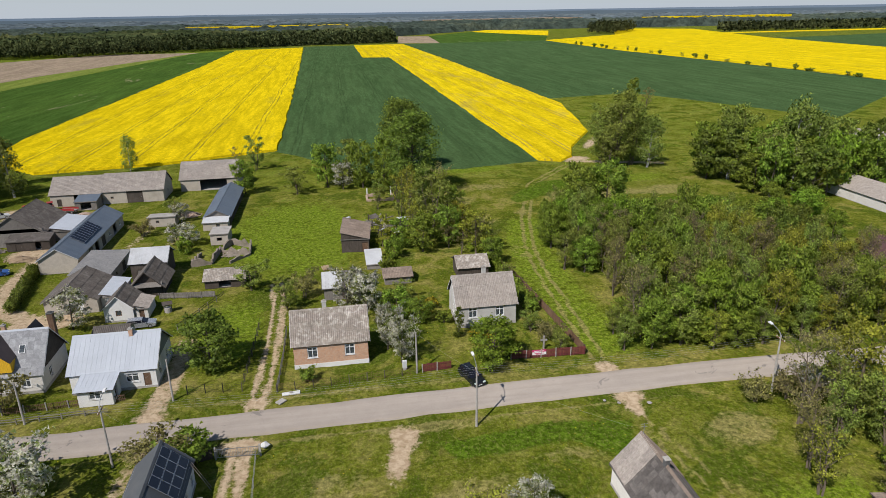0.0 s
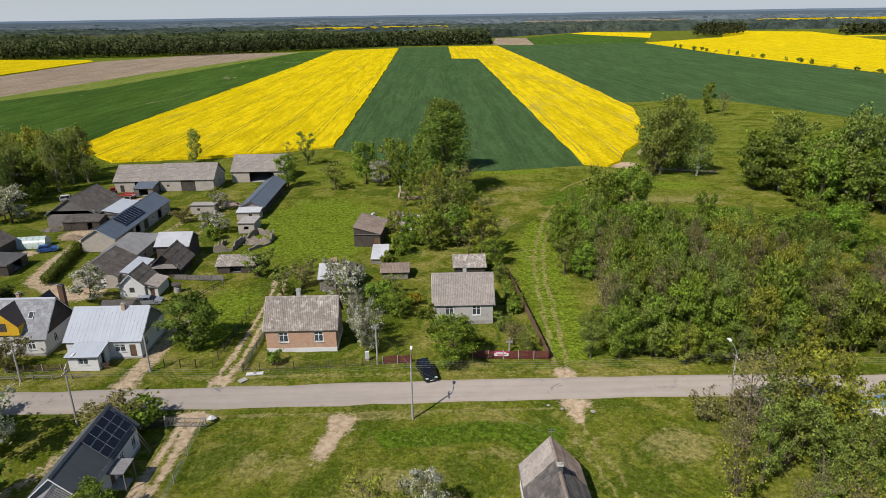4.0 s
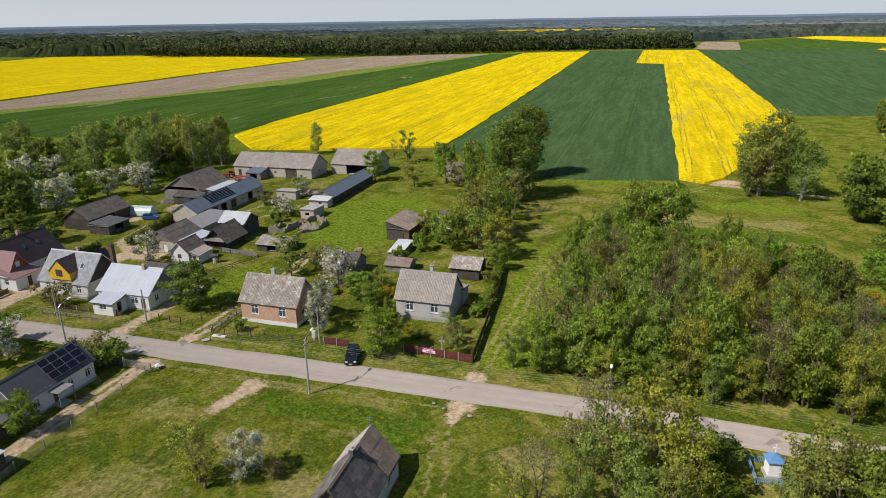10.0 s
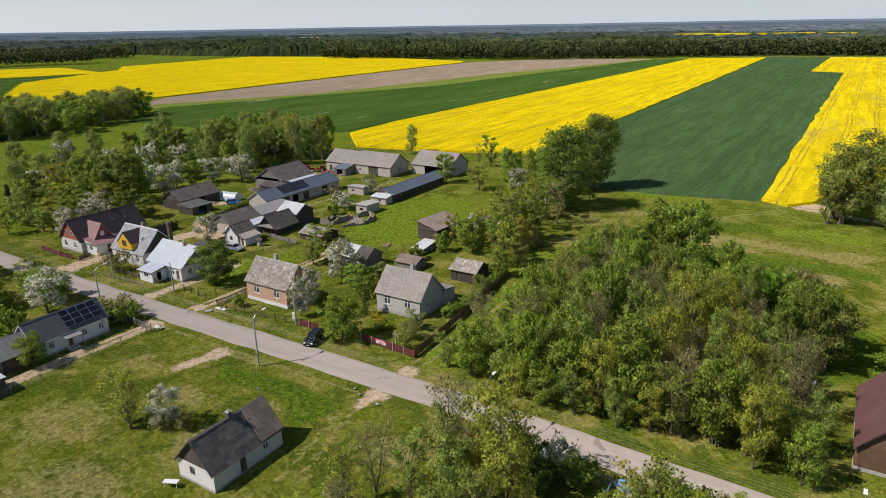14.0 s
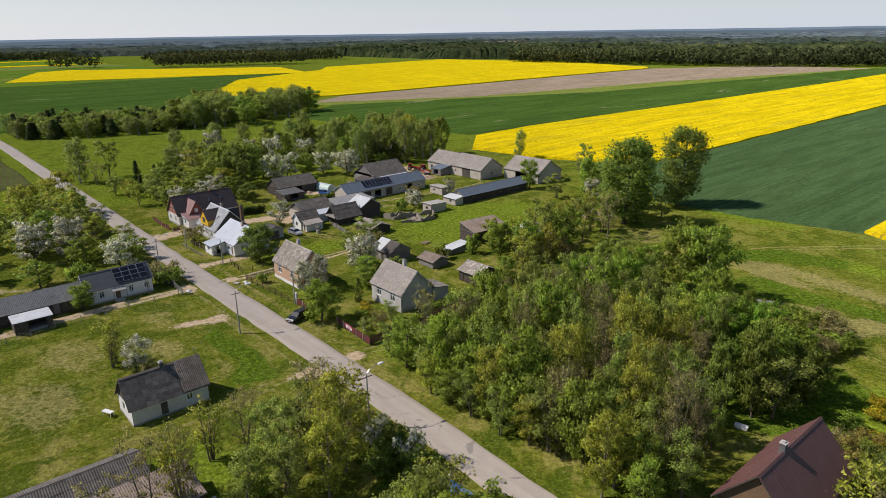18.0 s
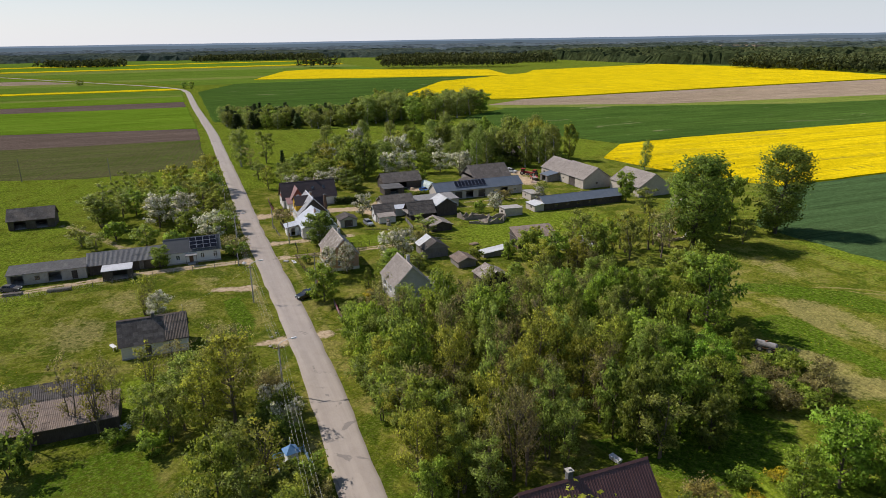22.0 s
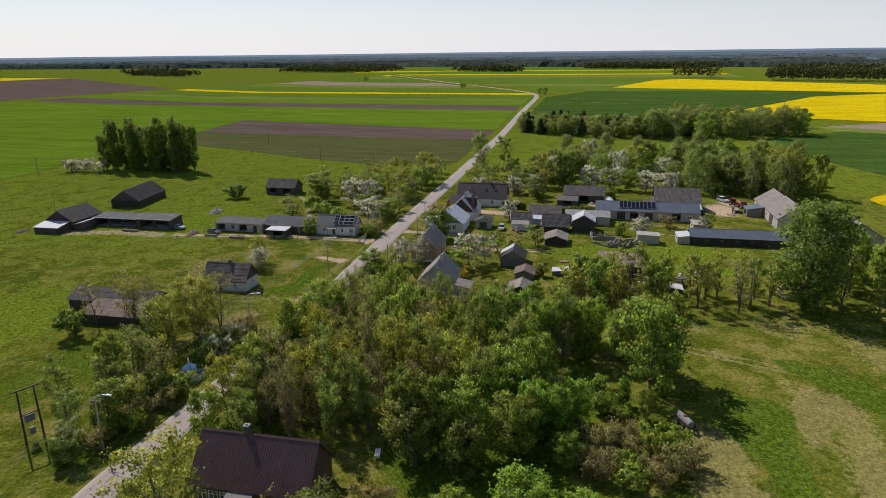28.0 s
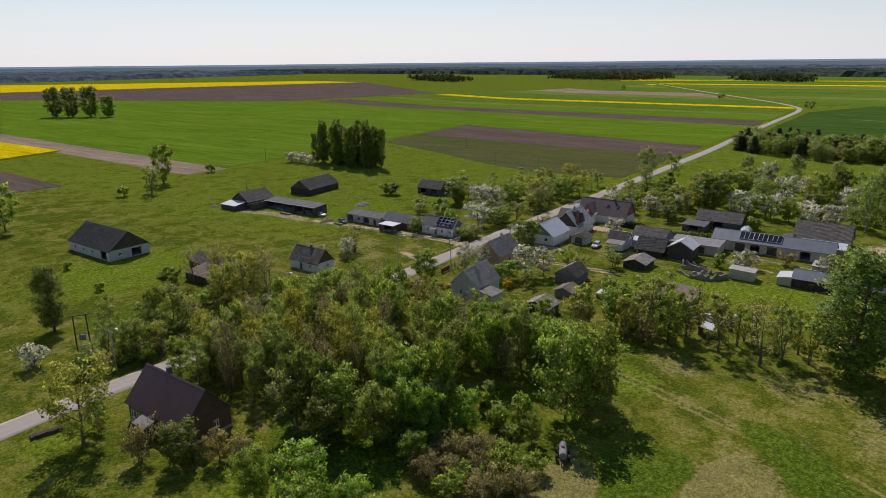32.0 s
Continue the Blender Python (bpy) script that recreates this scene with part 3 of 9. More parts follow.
def polyline_distance(px, py, pts):
    d = np.full(px.shape, 1e9)
    for (x0, y0), (x1, y1) in zip(pts[:-1], pts[1:]):
        dx, dy = x1 - x0, y1 - y0
        t = np.clip(((px - x0) * dx + (py - y0) * dy) / (dx * dx + dy * dy + 1e-9), 0, 1)
        d = np.minimum(d, np.hypot(px - x0 - t * dx, py - y0 - t * dy))
    return d


# ---- ground ----
ROAD = [(420, 71.0), (260, 72.0), (140, 73.2), (95, 72.6), (75, 73.8), (55, 74.6), (20, 74.7), (0, 74.3), (-40, 73.9), (-110, 74.5), (-270, 74.8), (-450, 70.5), (-640, 68.5), (-690, 64), (-725, 55), (-790, 26), (-1066, -137), (-1392, -323), (-2100, -720)]


def build_ground():
    def axis(lo, hi, step):
        mid = np.arange(lo, hi + 0.01, step)
        out = np.cumsum(step * 1.22 ** np.arange(1, 60))
        return np.concatenate([(lo - out[out < 4700 + lo])[::-1], mid, hi + out[out < 4700 - hi]])
    def dense(a, lo, hi):
        keep = a[(a < lo - 0.01) | (a > hi + 0.01)]
        return np.sort(np.concatenate([keep, np.arange(lo, hi + 0.01, 0.7)]))
    xs, ys = dense(axis(-92, 150, 1.0), -62, 58), dense(axis(-45, 225, 1.0), 44, 124)
    X, Y = np.meshgrid(xs, ys)
    near = np.clip(1 - np.hypot(np.maximum(abs(X - 30) - 120, 0), np.maximum(abs(Y - 90) - 130, 0)) / 60, 0, 1)
    Z = near * (0.05 * np.sin(X * 0.37 + 1.3 * np.sin(Y * 0.21)) * np.cos(Y * 0.29) + 0.03 * np.sin(X * 1.1 + Y * 0.9)) - 0.06
    Z += near * np.random.normal(0, 0.005, Z.shape)
    flat = np.clip(1 - (polyline_distance(X, Y, ROAD) - 3.0) / 1.5, 0, 1)
    Z = Z * (1 - flat) - 0.05 * flat
    nx, ny = len(xs), len(ys)
    i = np.arange(nx * ny).reshape(ny, nx)
    quads = np.stack([i[:-1, :-1], i[:-1, 1:], i[1:, 1:], i[1:, :-1]], -1).reshape(-1, 4)
    me = bpy.data.meshes.new("ground")
    me.vertices.add(nx * ny)
    me.vertices.foreach_set("co", np.stack([X, Y, Z], -1).astype(np.float32).ravel())
    me.loops.add(quads.size)
    me.loops.foreach_set("vertex_index", quads.astype(np.int32).ravel())
    me.polygons.add(len(quads))
    me.polygons.foreach_set("loop_start", np.arange(0, quads.size, 4, dtype=np.int32))
    me.polygons.foreach_set("use_smooth", np.ones(len(quads), bool))
    dirt, dry, lush, rank = (np.zeros(X.shape) for _ in range(4))

    def track(pts, half, amount=1.0, soft=0.6):
        soft = soft * 1.6
        nonlocal dirt
        dirt = np.maximum(dirt, amount * np.clip(1 - (polyline_distance(X, Y, pts) - half) / soft, 0, 1))

    def worn(pts, gap, half, amount):
        nonlocal dry
        a = np.array(pts, float)
        d = np.gradient(a, axis=0)
        n = np.stack([-d[:, 1], d[:, 0]], 1) / np.hypot(d[:, 0], d[:, 1])[:, None]
        for s in (-gap / 2, gap / 2):
            dry = np.maximum(dry, amount * np.clip(1.5 - polyline_distance(X, Y, (a + n * s).tolist()) / half, 0, 1))

    def ruts(pts, gap, half, amount):
        a = np.array(pts, float)
        d = np.gradient(a, axis=0)
        n = np.stack([-d[:, 1], d[:, 0]], 1) / np.hypot(d[:, 0], d[:, 1])[:, None]
        for s in (-gap / 2, gap / 2):
            track((a + n * s).tolist(), half * 0.8, amount, 0.3)

    def spot(layer, x, y, rx, ry, amount=1.0, turn=0.0):
        c, s = math.cos(turn), math.sin(turn)
        u, v = (X - x) * c + (Y - y) * s, -(X - x) * s + (Y - y) * c
        layer[:] = np.maximum(layer, amount * np.clip(1.6 - 1.6 * np.hypot(u / rx, v / ry), 0, 1))

    def patch(layer, poly, amount=1.0, soft=1.2):
        hit = np.zeros(X.shape, bool)
        for (x0, y0), (x1, y1) in zip(poly, poly[1:] + poly[:1]):
            if y0 != y1:
                hit ^= ((y0 > Y) != (y1 > Y)) & (X < (x1 - x0) * (Y - y0) / (y1 - y0) + x0)
        d = polyline_distance(X, Y, poly + poly[:1])
        layer[:] = np.maximum(layer, amount * np.clip(0.5 + np.where(hit, d, -d) / (2 * soft), 0, 1))

    ruts([(-14, 77), (-13.3, 84), (-12.8, 95), (-12.8, 110), (-13.8, 120)], 1.7, 0.35, 0.85)
    spot(dirt, -13.8, 78.6, 2.6, 1.8)
    spot(dirt, 34.8, 78.4, 2.4, 2.8)
    spot(dirt, 34.7, 70.9, 3.0, 2.4)
    spot(dirt, 34.2, 68.4, 1.5, 3.4, 1.0, 0.15)
    worn([(34.6, 81), (35.8, 97), (36.9, 115), (39, 130), (44, 150), (55, 182), (74, 204)], 1.9, 0.40, 0.85)
    worn([(33.5, 66), (36, 55), (39, 40), (41, 20)], 1.8, 0.35, 0.7)
    spot(dirt, 4.6, 67.4, 2.6, 3.6, 1.0, -0.2)
    spot(dirt, 3.4, 63.6, 1.9, 5.4, 1.0, -0.22)
    spot(dirt, 3.6, 68.6, 1.5, 1.3)
    track([(-26.8, 77), (-27.0, 80), (-26.2, 86), (-26.0, 98)], 1.0, 0.8, 0.8)
    spot(dirt, -27, 77.8, 3.0, 1.6)
    ruts([(-14.8, 70.6), (-14.9, 64), (-15.3, 56), (-15.5, 48), (-15, 38), (-13, 24), (-11, 8)], 1.6, 0.5, 0.9)
    spot(dirt, -14.8, 69.6, 4.4, 2.2)
    track([(-57, 77.5), (-58, 84), (-57, 92), (-56, 102), (-54, 111), (-48, 112)], 1.9, 0.95, 1.0)
    spot(dirt, -57.5, 78.5, 5.0, 3.0)
    spot(dirt, -50, 110.5, 7.5, 4.0)
    track([(-54, 112), (-62, 118), (-64, 130), (-64, 142), (-66, 150)], 1.3, 0.85, 1.0)
    spot(dirt, -74, 134, 5.0, 3.5)
    spot(dirt, -69, 148, 5.0, 5.0)
    spot(dirt, -72, 176, 14.0, 8.0, 1.0)
    spot(dirt, -84, 182, 8.0, 8.0, 0.9)
    track([(-48.5, 142), (-46, 160), (-44, 178), (-46, 186)], 0.5, 0.5, 0.8)
    track([(-46, 134), (-40, 146), (-36, 158)], 0.4, 0.5, 0.8)
    spot(dirt, 80, 213, 7.5, 5.0, 1.0)
    spot(dirt, 96, 238, 3.0, 16.0, 0.9, -0.55)
    track([(77, 209), (88, 206), (105, 200)], 1.2, 0.7, 1.0)
    track([(-10, 3), (-11, -10), (-8, -24)], 2.0, 0.6, 1.5)
    spot(dirt, -9, -26, 8, 4, 0.6)
    track([(-72, 22), (-60, 30), (-40, 40), (-28, 60), (-26, 71)], 0.6, 0.55, 0.8)
    worn([(-5, 30), (0, 0), (10, -40)], 1.6, 0.3, 0.6)
    for x, y, rx, ry, a, turn in ((65, 165, 12, 4.5, 0.85, -0.2), (77, 151.5, 9, 3.5, 0.85, -0.2), (87, 152, 6, 5, 0.8, 0.3), (90, 170, 14, 5, 0.6, 0.3), (40, 182, 14, 6, 0.5, 0.0), (57, 172, 4, 6, 0.6, 0.2),
                                (45, 156, 5, 3, 0.5, 0.9), (27, 62, 12, 3, 0.55, 0.1), (10, 56, 9, 4, 0.6, 0.3), (45, 62, 6, 5, 0.7, 0.0), (22, 50, 5, 5, 0.75, 0.0), (3, 44, 12, 8, 0.55, 0.4), (-4, 60, 6, 5, 0.5, 0.0), (16, 36, 14, 9, 0.6, 0.3),
                                (33, 150, 6, 10, 0.55, 0.0), (30, 170, 10, 8, 0.5, 0.0), (0, 79.4, 60, 0.8, 0.55, 0.0), (0, 69.8, 60, 0.8, 0.7, 0.0), (80, 70, 40, 0.8, 0.5, 0.0), (36, 128, 4, 8, 0.5, 0.0), (8, 69.0, 14, 1.6, 0.6, 0.0)):
        spot(dry, x, y, rx, ry, a, turn)
    for x, y, rx, ry, a, turn in ((-12, 150, 24, 40, 1.2, 0.0), (-20, 100, 8, 18, 1.2, 0.0), (46, 46, 12, 10, 1.0, 0.0),
                                (30, 135, 10, 16, 0.8, 0.0), (100, 120, 12, 20, 1.0, 0.0), (-30, 10, 50, 26, 0.9, 0.0), (110, 82, 10, 6, 1.0, 0.0), (40, 205, 25, 7, 1.0, 0.0), (85, 184, 25, 8, 0.9, 0.0), (60, 10, 40, 30, 1.0, 0.0)):
        spot(lush, x, y, rx, ry, a, turn)
    dry *= 1 - 0.9 * np.clip(lush, 0, 1)
    lush = np.maximum(lush, 0.75 * np.clip((50 - Y) / 30, 0, 1) * np.clip((60 - X) / 60, 0.3, 1))
    lush = np.maximum(lush, 0.8 * np.clip((-86 - X) / 20, 0, 1))
    lush = np.maximum(lush, 0.5 * np.clip((Y - 175) / 20, 0, 1))
    patch(lush, [(32, 80.5), (42, 82), (43, 116), (45, 134), (50, 150), (40, 152), (34, 135), (31.5, 118)], 0.9, 2.0)
    patch(rank, [(67, 150.5), (60, 154), (60.5, 161), (66, 162.5), (74, 161), (84, 161), (96, 160), (96, 155), (84, 156.3), (78, 155.5), (72, 152)])
    patch(rank, [(46, 164), (45, 168), (50, 175.5), (58, 184), (72, 187), (74, 181), (64, 176.5), (57, 172), (52, 167)])
    patch(rank, [(59, 124), (56, 132), (63, 139), (70, 140), (70, 134)], 0.9)
    patch(rank, [(82, 104), (82, 128), (90, 132), (98, 126), (96, 112), (90, 106)], 0.9)
    patch(rank, [(30, 58), (24, 63), (10, 62), (8, 66), (22, 67.5), (33, 66)], 0.9)
    patch(rank, [(60, 36), (58, 50), (74, 52), (88, 46), (84, 34)], 0.6)
    patch(dry, [(57, 162.5), (60, 166), (70, 167), (84, 164.5), (94, 162), (94, 168), (78, 172), (62, 174), (54, 168)], 0.75, 2.0)
    patch(dry, [(68, 146.5), (72, 151), (80, 154.5), (92, 153), (88, 146), (78, 144)], 0.75, 1.5)
    dry *= 1 - np.clip(rank, 0, 1)
    for name, a in (("dirt", dirt), ("dry", dry), ("lush", lush), ("rank", rank)):
        at = me.attributes.new(name, "FLOAT", "POINT")
        at.data.foreach_set("value", np.clip(a, 0, 1).astype(np.float32).ravel())
    me.materials.append(M["ground"])
    me.update()
    me.validate()
    return tagged(new("ground", me), "uneven village grass with dry patches, worn tracks and dandelions", "ground", kind="structure")


build_ground()


def build_road(pts, half, name, label, z=0.02):
    fine = []
    for (x0, y0), (x1, y1) in zip(pts[:-1], pts[1:]):
        n = max(1, int(math.hypot(x1 - x0, y1 - y0) / 4))
        fine += [(x0 + (x1 - x0) * k / n, y0 + (y1 - y0) * k / n) for k in range(n)]
    fine.append(pts[-1])
    a = np.array(fine)
    for _ in range(12):
        a[1:-1] = (a[:-2] + a[2:] + 2 * a[1:-1]) / 4
    d = np.gradient(a, axis=0)
    n = np.stack([-d[:, 1], d[:, 0]], 1) / np.hypot(d[:, 0], d[:, 1])[:, None]
    rnd = np.random.RandomState(4)
    prof = [(-1.0, -0.10), (-0.97, 0.0), (-0.6, 0.03), (0.0, 0.05), (0.6, 0.03), (0.97, 0.0), (1.0, -0.10)]
    vs, edge = [], []
    for i in range(len(a)):
        jl, jr = rnd.normal(0, 0.10, 2)
        for u, h in prof:
            w = u * half + (jl if u < -0.9 else jr if u > 0.9 else 0)
            vs.append((a[i, 0] + n[i, 0] * w, a[i, 1] + n[i, 1] * w, z + h))
            edge.append(abs(u))
    k = len(prof)
    fs = [(i * k + j, i * k + j + 1, (i + 1) * k + j + 1, (i + 1) * k + j) for i in range(len(a) - 1) for j in range(k - 1)]
    mb = MB().add(vs, [f[::-1] for f in fs])
    me = mb.mesh(name, M["asphalt"], True)
    at = me.attributes.new("edge", "FLOAT", "POINT")
    at.data.foreach_set("value", np.array(edge, np.float32))
    return tagged(new(name, me), label, "road", kind="structure")


build_road(ROAD, 2.75, "road", "narrow sun-bleached village asphalt road, patched and cracked")


FIELDS = []


def field(poly, key, h, label, name="field"):
    """A block of standing crop, or a sheet of soil, with a slightly ragged rim."""
    rnd = random.Random(len(poly) * 7 + int(poly[0][0]))
    FIELDS.append(label)
    h += 0.004 * len(FIELDS)
    pts = []
    for (x0, y0), (x1, y1) in zip(poly, poly[1:] + poly[:1]):
        n = max(1, int(math.hypot(x1 - x0, y1 - y0) / 12))
        for k in range(n):
            j = 0.0 if k == 0 else rnd.uniform(-0.7, 0.7)
            pts.append((x0 + (x1 - x0) * k / n + j, y0 + (y1 - y0) * k / n + j))
    bm = bmesh.new()
    top = [bm.verts.new((x, y, h)) for x, y in pts]
    area = sum(p[0] * q[1] - q[0] * p[1] for p, q in zip(pts, pts[1:] + pts[:1]))
    rim = (0.5 if h > 0.45 else 2.2) * (1 if area > 0 else -1)
    low = []
    for i, (x, y) in enumerate(pts):
        dx, dy = pts[(i + 1) % len(pts)][0] - pts[i - 1][0], pts[(i + 1) % len(pts)][1] - pts[i - 1][1]
        d = math.hypot(dx, dy) + 1e-9
        low.append(bm.verts.new((x + dy / d * rim, y - dx / d * rim, -0.4)))
    face = bm.faces.new(top)
    for i in range(len(pts)):
        j = (i + 1) % len(pts)
        bm.faces.new((low[i], low[j], top[j], top[i]))
    bmesh.ops.recalc_face_normals(bm, faces=bm.faces)
    bmesh.ops.triangulate(bm, faces=[face])
    me = bpy.data.meshes.new(name)
    bm.to_mesh(me)
    bm.free()
    me.materials.append(M[key])
    return tagged(new(name, me), label, "field", kind="structure")


YF = "yellow rape field in full flower with sprayer wheel lanes"
GF = "dark green winter wheat field with faint wheel lanes"
field([(-98, 231), (-60, 236), (-22, 252), (-24, 500), (-33, 1048), (-125, 1005), (-122, 700), (-128, 300), (-124, 258)], "rape", 0.75, YF)
field([(-21.4, 251), (0, 222), (12, 206), (40, 208), (66.4, 213), (68.5, 500), (69.2, 771), (39.8, 780), (43.2, 1080), (-32.4, 1080), (-23.4, 500)], "wheat", 0.3, GF)
field([(67, 213), (74, 209.5), (80, 216), (86, 232), (104, 262), (122, 345), (124, 700), (121, 1085), (44, 1080), (40.6, 780.6), (69.8, 772)], "rape_thin", 0.6, "thin yellow rape strip with bare sandy streaks")
field([(124.5, 372), (180, 384), (226, 268), (300, 325), (367, 330), (366, 500), (351, 782), (359, 1098), (121.6, 1090), (124.6, 700)], "wheat", 0.3, GF)
field([(369, 330), (368, 500), (353, 782), (361, 1100), (557, 1266), (725, 1666), (850, 1500), (700, 1000), (640, 660), (640, 330)], "rape", 0.75, YF)
field([(352, 1640), (437, 1316), (531, 1599), (415, 1757)], "rape_far", 0.7, "distant strip of yellow rape")
field([(650, 1196), (820, 1222), (1400, 1240), (1400, 1300), (700, 1240)], "rape_far", 0.7, "distant strip of yellow rape")
field([(642, 330), (642, 658), (702, 990), (1500, 1200), (1700, 700), (1500, 330)], "wheat", 0.3, GF)
field([(117, 1128), (183, 1099), (212, 1417), (153, 1447)], "soil_pale", 0.05, "bare sandy ploughland")
field([(183, 1094), (360, 1102), (430, 1300), (350, 1640), (214, 1420)], "wheat_side", 0.25, "green corn field")
field([(-345, 290), (-283, 413), (-252, 640), (-172, 980), (-293, 986), (-392, 837), (-376, 338)], "soil_pale", 0.05, "bare pale ploughland")
field([(-344, 286), (-316, 290), (-232, 507), (-176, 960), (-250, 640), (-281, 412)], "pale_green", 0.15, "narrow strip of pale grass")
field([(-270, 236), (-200, 240), (-131, 262), (-129, 300), (-123, 700), (-127, 1000), (-170, 975), (-228, 507), (-314, 290)], "wheat_side", 0.3, "green corn field with light sowing gaps")
field([(-427, 222), (-379, 338), (-395, 837), (-415, 865), (-613, 930), (-900, 905), (-838, 604), (-761, 548), (-655, 372), (-474, 262)], "rape", 0.75, YF)
field([(-847, 161), (-722, 505), (-905, 555), (-1140, 293), (-1103, 242)], "rape_far", 0.75, "distant yellow rape field")
field([(-330, 80), (-640, 80), (-845, 158), (-720, 500), (-657, 366), (-476, 258), (-428, 216), (-330, 282)], "wheat_side", 0.3, "green corn field")
field([(-262, -140), (-345, -150), (-297, 66), (-245, 66)], "soil", 0.08, "dark brown ploughed field")
field([(-244, 66), (-156, 66), (-150, 20), (-160, -10), (-186, -68), (-210, -130), (-261, -139)], "stubble", 0.1, "half-ploughed rough grass with dark furrows")
field([(-346, -151), (-262, -142), (-70, -124), (-84, -440), (-325, -1060), (-522, -600), (-480, -180), (-455, 64), (-300, 66)], "meadow_far", 0.25, "bright green corn field")
STRIPS = ((-457, -512, "soil", 0.06), (-514, -575, "meadow_far", 0.25), (-577, -600, "pale_green", 0.2), (-602, -676, "corn_west", 0.3), (-678, -706, "rape_far", 0.7), (-708, -835, "corn_west", 0.3), (-838, -905, "pale_green", 0.2),
          (-908, -1020, "soil_pale", 0.05), (-1024, -1180, "corn_west", 0.3), (-1184, -1330, "pale_green", 0.2), (-1334, -1390, "rape_far", 0.7), (-1394, -1640, "meadow_far", 0.25), (-1644, -1700, "rape_far", 0.7), (-1704, -2200, "corn_west", 0.3))
for xa, xb, key, h in STRIPS:
    top = 62 if xb > -700 else 62 - (-xb - 690) * 0.60
    topa = 62 if xa > -700 else 62 - (-xa - 690) * 0.60
    field([(xa, topa), (xa - 30, -330), (xa - 100, -560 - (xa + 457) * 0.25), (xb - 100, -560 - (xb + 457) * 0.25), (xb - 30, -330), (xb, top)], key, h, {"soil": "brown ploughed strip", "rape_far": "narrow strip of yellow rape", "soil_pale": "bare pale strip"}.get(key, "narrow strip of green corn"))
    field([(xa - 60, topa + 26 if xa < -700 else 84), (xb - 60, top + 26 if xb < -700 else 84), (xb - 60, 420), (xa - 60, 420)], {"soil": "corn_west", "soil_pale": "corn_west"}.get(key, key), h, "narrow strip of corn") if xb < -820 else None
field([(-325, -1072), (-524, -604), (-838, -556), (-1300, -1150), (-470, -1400), (-120, -1400)], "soil", 0.08, "wide brown ploughed field")
field([(-120, -1404), (-470, -1404), (-1300, -1154), (-1320, -1420), (-500, -2200), (200, -2200)], "rape_far", 0.75, "distant yellow rape field")
field([(-83, -440), (-57, -375), (-46, -121), (-69, -121)], "soil_pale", 0.06, "bare brown strip of ploughland")
field([(-55, -385), (-55, -277), (-14, -264), (40, -300), (60, -420)], "rape", 0.7, YF)
field([(4, -216), (6, -143), (34, -144), (60, -230)], "soil", 0.06, "small brown ploughed plot")


for poly, key, word in (([(-330, 1700), (60, 1730), (40, 1790), (-320, 1750)], "rape_far", "yellow rape in a forest clearing"), ([(330, 2300), (900, 2330), (880, 2430), (340, 2390)], "soil_pale", "pale bare field in the forest"),
                        ([(-1500, 1560), (-1330, 1580), (-1340, 1640), (-1500, 1620)], "soil_pale", "pale bare field in the forest"), ([(1000, 2000), (1500, 2040), (1480, 2120), (1000, 2080)], "rape_far", "yellow rape in a forest clearing")):
    field(poly, key, 21.5, word)


# ---- buildings ----
SHEET = {}


def sheet_mesh(kind, w, l):
    """One roofing piece, w across and l down the slope, lying in x and -y from its upper left corner."""
    key = (kind, round(w, 2), round(l, 2))
    if key in SHEET:
        return SHEET[key]
    mb = MB()
    if kind == "wave":
        n = max(6, int(round(w / 0.26)) * 2)
        vs = []
        for row, (y, lift) in enumerate(((0.0, 0.0), (-l - 0.06, 0.035))):
            for i in range(n + 1):
                vs.append((w * i / n, y, 0.065 * (i % 2) + lift))
        mb.add(vs, [(i, n + 1 + i, n + 2 + i, i + 1) for i in range(n)])
        mb.add([(0, -l - 0.06, 0.0), (w, -l - 0.06, 0.0), (w, -l - 0.06, 0.05), (0, -l - 0.06, 0.05)], [(0, 1, 2, 3)])
    elif kind == "seam":
        mb.add([(0.02, 0, 0.02), (w - 0.02, 0, 0.02), (w - 0.02, -l, 0.02), (0.02, -l, 0.02)], [(0, 3, 2, 1)])
        mb.prism([(-0.015, 0.0), (-0.015, 0.036), (0.015, 0.036), (0.015, 0.0)], "y", -l, 0)
    elif kind == "rib":
        mb.add([(0.0, 0, 0.02), (w, 0, 0.02), (w, -l, 0.02), (0.0, -l, 0.02)], [(0, 3, 2, 1)])
        mb.prism([(0.0, 0.02), (0.03, 0.05), (0.07, 0.05), (0.10, 0.02)], "y", -l, 0)
    else:
        mb.prism([(0.006, 0.01), (w - 0.006, 0.01), (w - 0.006, 0.03), (0.006, 0.03)], "y", -l - 0.02, 0)
    me = mb.mesh("sheet", None)
    SHEET[key] = me
    return me


PIECE_QUEUE = []


def slope(parent, m, length, run, material, kind="wave", name="roof_slope", thick=0.10):
    """A roof slope whose upper left corner is at m, length along x, run down -y: boarding, and pieces queued to lie on it."""
    deck = part(name, MB().box(0, length, -run, 0, -thick, -0.004), M["plank_dark"] if kind != "flat" else material, parent, m=m)
    if kind == "flat":
        return deck
    w, l = {"wave": (1.10, 1.70), "seam": (0.62, 99.0), "rib": (0.34, 99.0), "slate": (0.80, 0.62), "tile": (1.05, 0.38)}[kind]
    nc, nr = max(1, round(length / w)), max(1, round(run / l))
    PIECE_QUEUE.append((deck, kind, length / nc, run / nr, nc, nr, material))
    return deck


